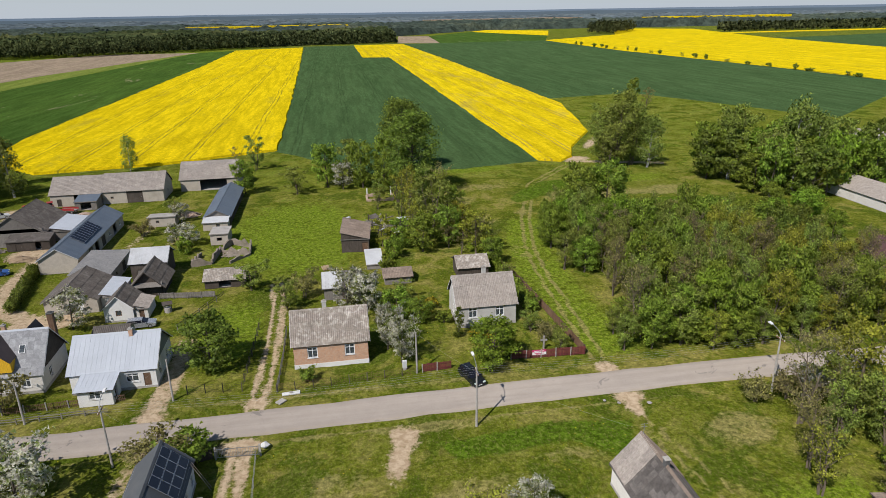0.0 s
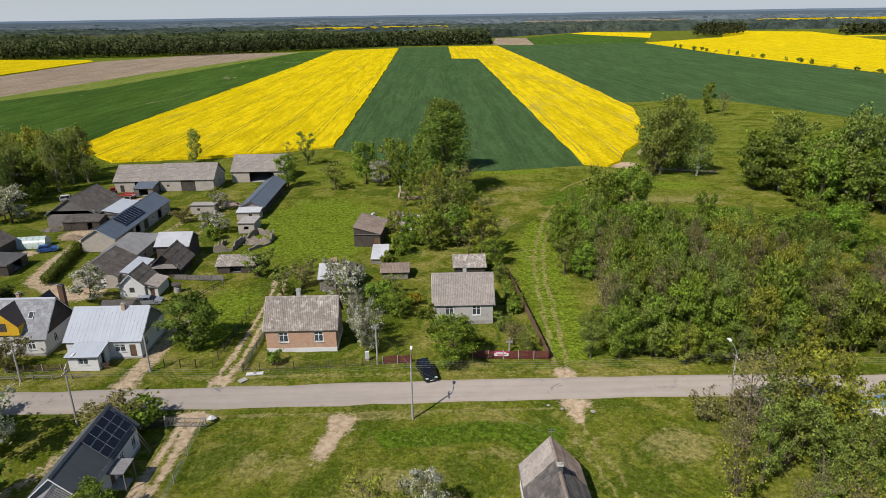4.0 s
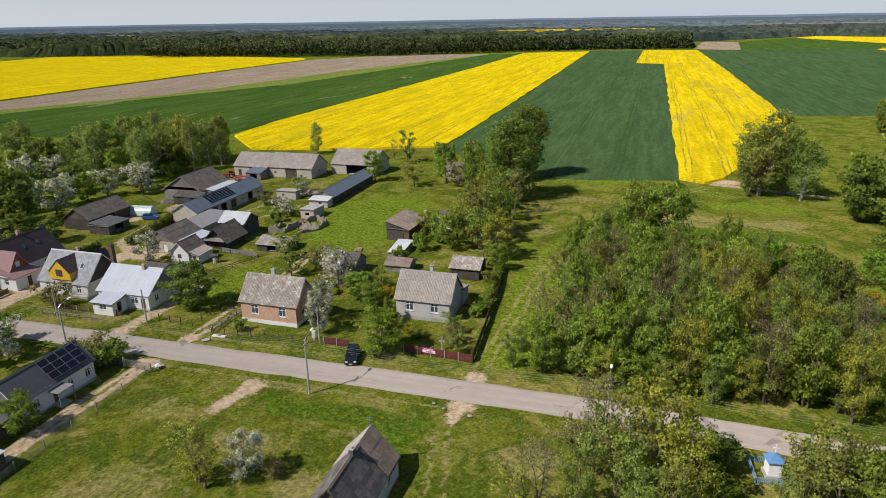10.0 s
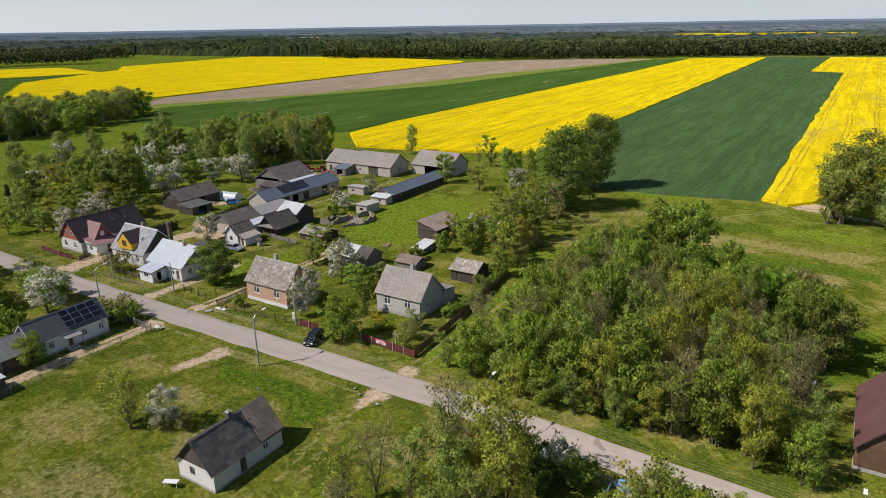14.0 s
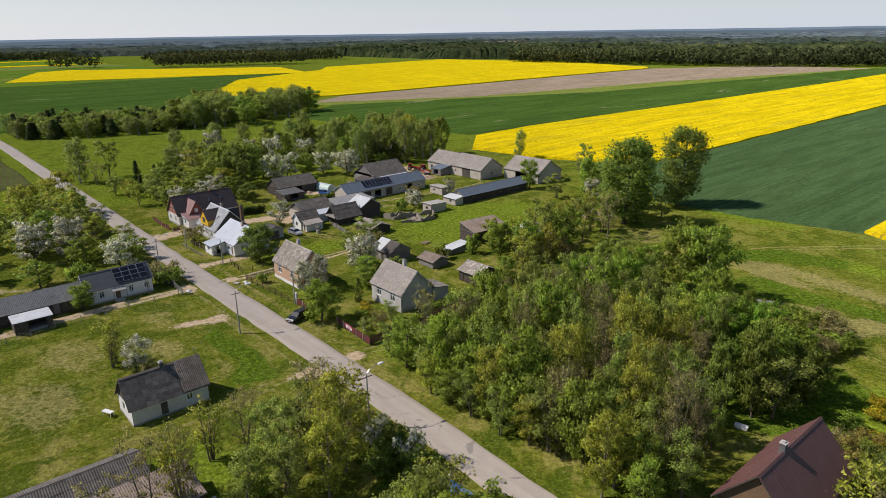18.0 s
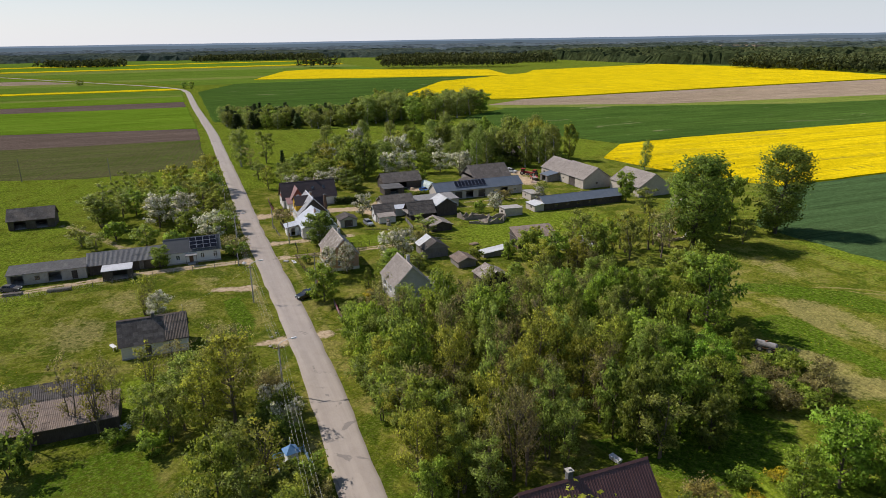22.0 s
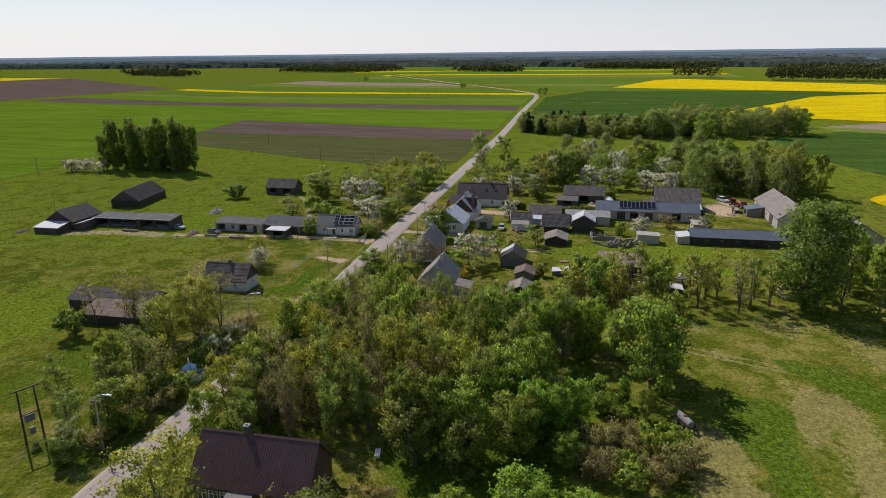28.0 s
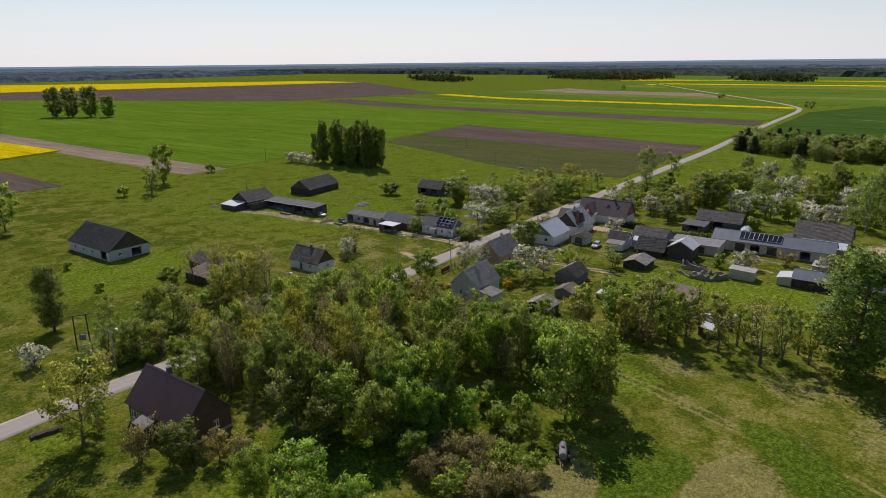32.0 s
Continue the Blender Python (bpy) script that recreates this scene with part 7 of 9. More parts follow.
grow([(-142, 172), (-100, 170), (-90, 196), (-96, 214), (-136, 214)], 8.0, ("birch", "birch", "birch", "thin", "broad"), (13, 18), (3.8, 5.0), seed=31, group_word="in the grove beside the farm")
grow([(-116, 84), (-84, 84), (-84, 100), (-100, 118), (-118, 118)], 8.0, ("broad", "thin", "blossom", "maple"), (6, 11), (3.0, 4.2), seed=32, group_word="in the orchard")
grow([(-116, 36), (-64, 30), (-60, 46), (-66, 68), (-112, 68)], 8.5, ("broad", "thin", "maple", "thin"), (6, 10), (3.2, 4.4), seed=33, group_word="in the roadside orchard")
WOOD = [(43.5, 83), (42.5, 100), (44, 116), (46.5, 134), (50, 145), (57, 139), (56, 131), (60, 122), (68, 128), (79, 124), (81.5, 108), (84, 96), (90, 84.5), (90, 81.5)]
BROWN = [(58, 92), (62, 110), (74, 118), (80, 112), (82, 92), (74, 84)]
grow(WOOD, 4.7, ("thin", "thin", "bare", "maple", "thin", "broad", "bare", "thin"), (9.0, 14.5), (2.5, 3.9), lambda x, y: y < 112 and not inside(x, y, BROWN), 3, "in the roadside wood")
grow(WOOD, 4.9, ("broad", "limetree", "thin", "bare", "thin"), (8.5, 14.0), (2.7, 3.9), lambda x, y: y >= 112 and not inside(x, y, BROWN), 7, "in the roadside wood")
grow(BROWN, 4.4, ("bare", "thin", "bare", "bare", "thin", "maple"), (10.0, 14.5), (2.6, 3.7), seed=4, group_word="in the roadside wood")
grow([(71, 118), (70, 127), (76, 131), (84, 128.5), (86, 121), (81, 117)], 4.2, ("limetree", "broad", "limetree", "thin"), (7.5, 11.0), (2.6, 3.6), seed=18, group_word="at the wood's sunny edge")
grow([(44, 80.0), (44, 84), (60, 84.5), (92, 84), (93, 79.6)], 4.3, ("thin", "broad", "maple", "bush", "thin", "broad"), (5.0, 11.5), (2.1, 3.2), seed=16, group_word="in the roadside wood")
grow([(62, 136), (66, 141), (71, 138), (70, 130), (62, 126), (58, 128)], 4.0, ("bush", "bush", "thin"), (1.8, 4.0), (1.5, 2.3), seed=17, group_word="in the wood's clearing")
grow([(39, 82), (39, 90), (84, 86), (90, 82)], 4.2, ("bush", "broad", "thin"), (3.5, 7.0), (2.0, 3.0), seed=5, group_word="along the wood's edge")
for x, y, h, r in ((79, 128, 8.0, 3.0), (73, 131, 7.0, 2.6), (66.5, 138, 4.6, 1.1), (69.5, 135, 3.4, 1.6), (84.5, 130, 5.0, 2.4)):
    tree("limetree", x, y, h, r, "at the sunny edge of the wood")
grow([(74, 66), (74, 69.5), (98, 67), (98, 62)], 3.4, ("bush", "bush", "darkbush", "brownbush"), (2.8, 5.0), (1.8, 2.8), seed=14, group_word="along the roadside")
grow([(79, 130), (74, 138), (77, 145.5), (84, 147), (88, 138), (87, 131)], 3.2, ("brownbush", "brownbush", "brownbush", "bush"), (2.8, 4.4), (1.9, 2.6), seed=6, group_word="along the wood's edge")
grow([(82, 84), (84, 98), (90, 104), (91, 100), (90, 84)], 4.8, ("thin", "bare", "thin"), (8, 12), (2.2, 3.0), seed=8, group_word="beside the maroon-roofed house")
for x, y, h, r in ((86.6, 108.4, 12.5, 2.8), (84.0, 112.6, 12.0, 2.8), (82.8, 107.4, 11.5, 2.6)):
    tree("darkbroad", x, y, h, r, "beside the maroon-roofed house")
grow([(45, 112), (41.5, 112), (43, 134), (49, 150)], 5.0, ("broad", "broad", "thin"), (6, 10), (2.8, 3.8), seed=9, group_word="along the wood's edge")
grow([(-112, -98), (-106, -55), (-119, -48), (-128, -70), (-126, -100)], 5.6, ("poplar",), (16, 26), (2.9, 3.8), seed=10, group_word="in the field clump")
grow([(-285, 84), (-262, 140), (-285, 200), (-310, 200), (-340, 84)], 6.8, ("spruce", "birch", "broad", "spruce", "birch"), (8, 11.5), (3.8, 4.8), seed=11, group_word="in the young plantation")
grow([(-262, 150), (-255, 200), (-290, 262), (-312, 262), (-320, 180)], 10.5, ("birch", "broad", "birch", "thin"), (13, 19), (6.4, 8.0), seed=12, group_word="in the field copse")
grow([(-152, 112), (-102, 104), (-94, 150), (-110, 178), (-160, 184)], 11.0, ("broad", "darkbroad", "birch", "blossom", "thin"), (7, 14), (3.6, 5.4), seed=20, group_word="in the western gardens")
grow([(21, 126), (30, 128), (30, 140), (23, 152), (18, 150)], 4.4, ("bare", "brownbush", "thin"), (3.5, 8.0), (1.8, 2.8), seed=22, group_word="in the field-edge row")
grow([(112, 150), (107, 178), (150, 184), (162, 162), (130, 147)], 8.0, ("broad", "limetree", "darkbroad", "birch", "thin"), (11, 18), (4.6, 6.2), seed=19, group_word="in the eastern grove")
grow([(29, 92), (29, 96), (30.5, 125), (33, 125), (31.5, 92)], 6.0, ("bush", "bush"), (1.6, 3.0), (1.2, 1.8), seed=13, group_word="along the track fence")


for x, y, h, r in ((15.2, 138.4, 9, 2.0), (15.4, 143.9, 10, 2.2), (15.6, 149.8, 11, 2.0), (16.2, 154.5, 10.5, 2.0), (15.8, 160.1, 11, 2.2), (17.6, 164.3, 12, 2.2), (18.2, 170, 11, 2.0), (17.0, 157.4, 9, 1.8), (18.0, 183.9, 12, 2.4), (14.6, 168, 10, 2.0)):
    tree("slender", x, y, h, r, "in the field-edge row")
BR = random.Random(77)
for k in range(20):
    u = (k + BR.random()) / 20
    tree(BR.choice(("bush", "bush", "thin")), 366 - 12 * u + BR.uniform(-2, 2), 395 + 560 * u, BR.uniform(3.0, 6.5), BR.uniform(2.0, 3.4), "along the rape field's edge")
for x, y, h, r in ((11.0, 101.6, 3.0, 2.0), (12.9, 103.0, 2.6, 1.6), (20.4, 90.6, 1.0, 1.1), (22.6, 89.6, 0.9, 1.2), (18.2, 91.6, 0.9, 0.9)):
    tree("goldbush", x, y, h, r, "in the garden of the grey house")
for x, y, h, r, kind in ((98.2, 120.2, 1.8, 1.8, "goldbush"), (100.2, 114.4, 1.5, 1.6, "goldbush"), (97.0, 124.6, 1.3, 1.6, "goldbush"), (96.4, 115.6, 2.0, 1.7, "bush"), (85.2, 116.4, 11.0, 4.2, "broad"), (88.4, 110.2, 10.5, 3.9, "thin"),
                         (84.4, 122.6, 9.6, 3.8, "broad"), (89.4, 117.6, 8.6, 3.4, "darkbroad")):
    tree(kind, x, y, h, r, "beside the maroon-roofed house")
tree("thin", -64.6, 33.0, 11.0, 4.4, "in the orchard behind the sheds")
for k, kind in enumerate(("broad", "thin", "limetree", "broad", "maple", "broad", "thin", "broad", "maple")):
    tree(kind, 43.6 + 4.9 * k, 82.4 - 0.02 * k + 0.5 * (k % 2), 9.0 + (k * 7 % 5) * 0.8, 3.1 + (k * 3 % 4) * 0.15, "at the wood's roadside edge")


# ---- far woods ----
def leafy_wood(name, polys, spacing, hs, seed, label, per=16, size=2.0):
    """Woodland too far to pick its trees apart: crowns of ragged sprays packed together in one mesh."""
    rnd = np.random.RandomState(seed)
    base = []
    for poly in polys:
        xs, ys = [p[0] for p in poly], [p[1] for p in poly]
        for y in np.arange(min(ys), max(ys), spacing):
            for x in np.arange(min(xs), max(xs), spacing):
                a, b = x + rnd.uniform(-0.5, 0.5) * spacing, y + rnd.uniform(-0.5, 0.5) * spacing
                if inside(a, b, poly):
                    base.append((a, b, rnd.uniform(*hs)))
    base = np.repeat(np.array(base), per, axis=0)
    n = len(base)
    d = rnd.normal(0, 1, (n, 3))
    d /= np.linalg.norm(d, axis=1)[:, None]
    d *= rnd.uniform(0.6, 1.0, (n, 1))
    mid = base * (1, 1, 0.56)
    p = mid + d * np.stack([np.full(n, spacing * 0.62), np.full(n, spacing * 0.62), base[:, 2] * 0.42], 1)
    v = leaf_cloud(p, 1, 0.3, size, rnd)
    v[:, 2] = np.maximum(v[:, 2], 0.05)
    return tagged(new(name, leaf_mesh(name, v, LEAF["far"], mid)), label, "woodland", kind="stuff")


leafy_wood("woodland", [[(-700, 880), (-580, 895), (-300, 935), (-185, 1015), (-44, 1113), (113, 1132), (120, 1180), (-40, 1190), (-300, 1060), (-560, 1020), (-760, 1000)]], 6.0, (13, 25), 1, "mixed wood edge of pines and birches beyond the fields")
leafy_wood("woodland", [[(-1085, 415), (-978, 640), (-1040, 690), (-1150, 440)], [(-1240, 280), (-1195, 352), (-1230, 375), (-1275, 300)], [(520, 1330), (560, 1275), (700, 1480), (640, 1540)]], 8.0, (20, 27), 2, "dark pine copse among the fields")
def canopy(polys, step, hs, seed, label, tint):
    """Closed forest seen over its tops: one rough sheet of crowns, with its rim let down to the ground."""
    rnd = np.random.RandomState(seed)
    vs, fs = [], []
    for poly in polys:
        xs, ys = [p[0] for p in poly], [p[1] for p in poly]
        gx, gy = np.arange(min(xs) - step, max(xs) + 2 * step, step), np.arange(min(ys) - step, max(ys) + 2 * step, step)
        X, Y = np.meshgrid(gx, gy)
        X, Y = X + rnd.uniform(-0.42, 0.42, X.shape) * step, Y + rnd.uniform(-0.42, 0.42, X.shape) * step
        within = np.zeros(X.shape, bool)
        for (x0, y0), (x1, y1) in zip(poly, poly[1:] + poly[:1]):
            if y0 != y1:
                within ^= ((y0 > Y) != (y1 > Y)) & (X < (x1 - x0) * (Y - y0) / (y1 - y0) + x0)
        stand = np.sin(X * 0.011 + 1.7 * np.sin(Y * 0.007)) * np.cos(Y * 0.009 + 1.1 * np.sin(X * 0.005))
        Z = np.where(within, hs[0] + (hs[1] - hs[0]) * np.clip(0.45 + 0.30 * stand + rnd.normal(0, 0.22, X.shape), 0, 1.1), -0.3)
        o, (ny, nx) = len(vs), X.shape
        vs += np.stack([X, Y, Z], -1).reshape(-1, 3).tolist()
        i = np.arange(nx * ny).reshape(ny, nx) + o
        use = within[:-1, :-1] | within[1:, :-1] | within[:-1, 1:] | within[1:, 1:]
        fs += np.stack([i[:-1, :-1][use], i[:-1, 1:][use], i[1:, 1:][use], i[1:, :-1][use]], -1).tolist()
    used = sorted({k for f in fs for k in f})
    back = {k: q for q, k in enumerate(used)}
    mb = MB()
    mb.v, mb.f = [tuple(vs[k]) for k in used], [tuple(back[k] for k in f) for f in fs]
    return tagged(new("woodland", mb.mesh("woodland", M[tint])), label, "woodland", kind="stuff")


canopy([[(-760, 1000), (-300, 1062), (120, 1185), (120, 1460), (-1500, 1500), (-1500, 930), (-920, 915)]], 7.0, (10, 23), 3, "wide mixed forest", "wood_near")
canopy([[(-2400, 1060), (-1500, 950), (-1500, 1500), (150, 1460), (400, 1780), (900, 1750), (2000, 1600), (2000, 2300), (-2400, 2300)]], 15.0, (10, 23), 4, "forest towards the horizon, tinted bluish for haze", "wood_mid")
canopy([[(-4300, 1200), (-2400, 1060), (-2400, 2300), (2000, 2300), (2000, 1600), (4300, 1300), (4300, 4600), (-4300, 4600)]], 36.0, (10, 24), 7, "forest reaching to the horizon, coloured pale blue for haze", "wood_far")
canopy([[(-3000, -3700), (-2500, -3500), (-2300, -500), (-2000, 600), (-1500, 950), (-3000, 1120)]], 19.0, (8, 19), 5, "forest towards the horizon, tinted bluish for haze", "wood_mid")
canopy([[(-4600, -4300), (-3000, -3700), (-3000, 1120), (-4300, 1200)], [(-2500, -4400), (-2300, -2500), (-600, -2300), (1500, -2600), (1500, -4400)]], 36.0, (10, 22), 8, "forest reaching to the horizon, coloured pale blue for haze", "wood_far")
leafy_wood("woodland", [[(-1750, -800), (-1650, -500), (-1800, -420), (-1950, -760)], [(-1500, -1150), (-1380, -900), (-1460, -880), (-1600, -1100)], [(-1900, 100), (-1800, 420), (-2000, 500), (-2100, 160)], [(-1500, 520), (-1100, 800), (-1300, 900), (-1650, 700)], [(-1700, -250), (-1600, -80), (-1700, -40), (-1800, -220)], [(800, 1300), (1500, 1290), (1600, 1500), (900, 1480)]], 14.0, (12, 20), 6, "scattered copses beyond the fields", 10, 4.0)


def ridge(radius, top, wave, material, label):
    mb = MB()
    at = lambda k: (radius * math.cos(k * math.pi / 180), radius * math.sin(k * math.pi / 180), top + wave * (math.sin(k * 0.21) + 0.6 * math.sin(k * 0.83 + 1) + 0.3 * math.sin(k * 2.9)))
    for k in range(360):
        p, q = at(k), at(k + 1)
        mb.add([(p[0], p[1], -5), (q[0], q[1], -5), q, p], [(0, 1, 2, 3)])
    return tagged(part("backdrop", mb, material), label, "backdrop", kind="structure")


# both rings glow by themselves to stand in for haze over the far land
ridge(4820, 48.5, 0.8, M["ridge_far"], "wooded ridge on the horizon, its haze a painted blue glow")
ridge(4660, 37.0, 1.8, M["ridge_near"], "low wooded rise before the horizon, haze put in as glow")


# ---- poles, lamps and wires ----
def arc(p, q, sag, n=10):
    p, q = Vector(p), Vector(q)
    return [p.lerp(q, k / n) - Vector((0, 0, sag * 4 * (k / n) * (1 - k / n))) for k in range(n + 1)]


def street_pole(x, y, h, lamp=True, arms=True, name="street_lamp", label="slim concrete street lamp pole carrying wires", turn=0.0):
    t = thing(name, label, "street lamp" if lamp else "pole", pose(x, y, 0, 0, 0, turn))
    part("pole", MB().tube([(0, 0, -0.3), (0, 0, h * 0.5), (0, 0, h)], [0.15, 0.12, 0.09], 8), M["concrete"], t)
    if arms:
        ca = part("crossarm", MB().box(-0.05, 0.05, -0.85, 0.85, h - 0.65, h - 0.55), M["rust"], t)
        for u in (-0.75, -0.3, 0.3, 0.75):
            part("insulator", MB().tube([(0, u, h - 0.55), (0, u, h - 0.47), (0, u, h - 0.38)], [0.03, 0.055, 0.03], 6), M["white_paint"], ca)
    if lamp:
        part("bracket", MB().tube([(0, 0, h - 0.1), (0, 0.5, h + 0.35), (0, 1.5, h + 0.6), (0, 2.1, h + 0.62)], [0.05, 0.045, 0.04, 0.035], 6), M["steel"], t)
        hd = part("lamp_head", MB().prism([(1.9, h + 0.58), (2.0, h + 0.74), (2.6, h + 0.74), (2.75, h + 0.64), (2.7, h + 0.56)], "x", -0.15, 0.15), M["white_paint"], t)
        part("lens", MB().box(-0.11, 0.11, 2.05, 2.6, h + 0.53, h + 0.565), M["poly"], hd)
    return t


LINE = [(-116, 68.4, 8.2), (-72, 68.6, 8.2), (-28.8, 68.6, 8.0), (13.5, 68.2, 8.2), (53.6, 68.3, 8.3), (93, 66.6, 8.0), (134, 66.4, 8.0)]
for k, (x, y, h) in enumerate(LINE):
    street_pole(x, y, h, lamp=k in (2, 3, 4, 5))
for (x0, y0, h0), (x1, y1, h1) in zip(LINE[:-1], LINE[1:]):
    for u in (-0.75, -0.3, 0.3, 0.75):
        w = part("wire", MB().tube(arc((x0, y0 + u, h0 - 0.38), (x1, y1 + u, h1 - 0.38), 0.55), [0.008] * 11, 3), M["wire"])
        tagged(w, "thin overhead power wire between street poles", "wire", "overhead wires")
for x, y, h in ((-24.8, 81.5, 6.2), (8.0, 82.2, 6.4), (-42.3, 79.6, 6.0)):
    street_pole(x, y, h, False, False, "service_pole", "bare service pole beside the road")
for (x0, y0, h0), (x1, y1, h1) in (((13.5, 68.2, 7.6), (8.0, 82.2, 6.3)), ((8.0, 82.2, 6.3), (2.0, 87.2, 5.2)), ((-28.8, 68.6, 7.4), (-24.8, 81.5, 6.1)), ((-24.8, 81.5, 6.1), (-28.0, 87.0, 4.6)), ((13.5, 68.2, 7.6), (27.6, 55.6, 6.6)), ((-28.8, 68.6, 7.4), (-21.8, 64.2, 5.6))):
    tagged(part("wire", MB().tube(arc((x0, y0, h0), (x1, y1, h1), 0.3), [0.008] * 11, 3), M["wire"]), "thin house service wire", "wire", "overhead wires")
for x, y, h in ((-94, -118, 9), (-26, -47.6, 8.5), (-1.3, -81.6, 8.5), (-154, -3, 9), (-210, -60, 9), (-140, 30, 9)):
    t = thing("field_pole", "grey timber line pole standing in the fields", "pole", pose(x, y, 0, 0, 0, 20))
    part("pole", MB().tube([(0, 0, -0.3), (0, 0, h)], [0.15, 0.09], 7), M["plank_grey"], t)
    part("crossarm", MB().box(-0.8, 0.8, -0.05, 0.05, h - 0.5, h - 0.4), M["plank_grey"], t)
hp = thing("transformer_pole", "twin-legged transformer pole with a grey box", "pole", pose(93.2, 55.6, 0, 0, 0, -25))
for u in (-1.2, 1.2):
    part("leg", MB().tube([(u, 0, -0.3), (u * 0.9, 0, 8.4)], [0.16, 0.11], 7), M["plank_dark"], hp)
part("crossarm", MB().box(-1.9, 1.9, -0.07, 0.07, 8.2, 8.4), M["rust"], hp)
part("crossarm", MB().box(-1.4, 1.4, -0.07, 0.07, 4.4, 4.55), M["rust"], hp)
part("transformer_box", MB().box(-0.6, 0.6, -0.9, -0.15, 3.1, 4.2), M["felt_grey"], hp)
part("switch_box", MB().box(-0.35, 0.35, -0.5, -0.13, 1.1, 2.1), M["felt_grey"], hp)


# ---- fences, gates, hedges ----
def fence(name, label, pts, height, style, material, post="plank_grey", gap=2.4):
    """A fence along a line: posts, rails and boards or wire as parts of one thing."""
    t = thing(name, label, "fence", pose(pts[0][0], pts[0][1], 0))
    ox, oy = pts[0]
    rnd = random.Random(int(ox * 10) + len(pts))
    post_me = MB().box(-0.055, 0.055, -0.055, 0.055, -0.2, height + 0.08).mesh("post", M[post])
    for (x0, y0), (x1, y1) in zip(pts[:-1], pts[1:]):
        d, ang = math.hypot(x1 - x0, y1 - y0), math.degrees(math.atan2(y1 - y0, x1 - x0))
        n = max(1, round(d / gap))
        for k in range(n):
            m = pose(x0 - ox + (x1 - x0) * k / n, y0 - oy + (y1 - y0) * k / n, 0, rnd.uniform(-2, 2), rnd.uniform(-2, 2), ang)
            part("post", post_me, None, t, m=m)
            s = d / n
            if style == "boards":
                w = 0.14
                c = int(s / w)
                board = MB().box(0.01, s / c - 0.01, 0.06, 0.085, 0.05, height).mesh("board", M[material])
                for i in range(c):
                    part("board", board, None, t, m=m @ pose(s * i / c, 0, rnd.uniform(-0.05, 0.03)))
                for z in (0.25, 0.75):
                    part("rail", MB().box(0, s, 0.03, 0.058, height * z, height * z + 0.08), M[material], t, m=m)
            elif style == "pickets":
                c = int(s / 0.2)
                picket = MB().prism([(0.03, 0.05), (0.11, 0.05), (0.11, height - 0.05), (0.07, height), (0.03, height - 0.05)], "y", 0.06, 0.08).mesh("picket", M[material])
                for i in range(c):
                    part("picket", picket, None, t, m=m @ pose(s * i / c, 0, rnd.uniform(-0.05, 0.04)))
                for z in (0.3, 0.8):
                    part("rail", MB().box(0, s, 0.03, 0.058, height * z, height * z + 0.07), M[material], t, m=m)
            elif style == "rails":
                for z in (height * 0.45, height * 0.9):
                    part("rail", MB().box(0, s, 0.05, 0.09, z, z + 0.1), M[material], t, m=m)
            else:
                mb = MB()
                for z in np.linspace(0.15, height, 5):
                    mb.box(0, s, -0.006, 0.006, z - 0.006, z + 0.006)
                for i in range(int(s / 0.3)):
                    mb.box(0.3 * i, 0.3 * i + 0.01, -0.006, 0.006, 0.1, height)
                part("mesh_panel", mb, M[material], t, m=m)
    return t


fence("front_fence", "low grey wire fence on a concrete kerb before the brick house", [(-11.3, 81.0), (-4, 81.3), (8.3, 82.0)], 1.2, "mesh", "rust", "plank_dark")
fence("red_board_fence", "dark red board fence along the grey house's garden", [(8.8, 82.2), (13.0, 82.5)], 1.25, "boards", "fence_red", "concrete")
fence("red_board_fence", "dark red board fence along the grey house's garden", [(22.0, 83.2), (33.2, 82.6)], 1.35, "boards", "fence_red", "concrete")
fence("track_fence", "weathered brown board fence beside the grassy track", [(33.2, 82.8), (32.2, 97), (31.3, 110), (29.6, 123)], 1.5, "boards", "plank_brown", "plank_dark")
fence("picket_fence", "low weathered picket fence before the white house", [(-46, 82.2), (-38, 82.4), (-31.0, 82.6)], 1.1, "pickets", "plank_brown", "concrete")
fence("garden_fence", "grey mesh fence with dark posts before the orchard lawn", [(-23.2, 82.8), (-16.2, 82.3)], 1.3, "mesh", "black_paint", "black_paint")
fence("drive_fence", "grey mesh fence along the rutted drive", [(-16.0, 82.2), (-15.6, 92), (-15.3, 103)], 1.2, "mesh", "black_paint", "plank_dark")
fence("drive_fence", "low old picket fence along the rutted drive", [(-11.2, 81.2), (-10.9, 90), (-10.8, 99)], 1.1, "pickets", "plank_grey", "plank_grey")
fence("yard_fence", "low grey board fence behind the lawn", [(-34.2, 117.0), (-24.4, 116.0)], 1.1, "boards", "plank_grey")
fence("lawn_fence", "low rail fence overgrown with grass", [(-28.5, 103.4), (-26.0, 109), (-22.8, 116.2)], 0.9, "rails", "plank_dark")
fence("meadow_fence", "thin wire fence with leaning posts beside the meadow", [(-12.8, 66.8), (-12.4, 57), (-11.9, 44), (-9, 28), (-6, 8)], 1.1, "mesh", "wire", "plank_grey", 4.0)
fence("road_fence", "old wooden rail fence along the roadside lawn", [(-46.0, 79.8), (-38, 79.9), (-32.5, 80.0)], 0.7, "rails", "plank_grey")
fence("west_fence", "low dark board fence beside the farm lane", [(-60, 82.5), (-60.2, 85.5)], 1.1, "boards", "plank_brown")
fence("corner_fence", "rusty board fence before the brown-roofed house", [(-76, 82.6), (-68, 82.2), (-62.4, 82.4)], 1.2, "boards", "fence_red", "concrete")
gt = thing("farm_gate", "grey metal double gate at the solar house drive", "gate", pose(-17.2, 67.7, 0, 0, 0, -3))
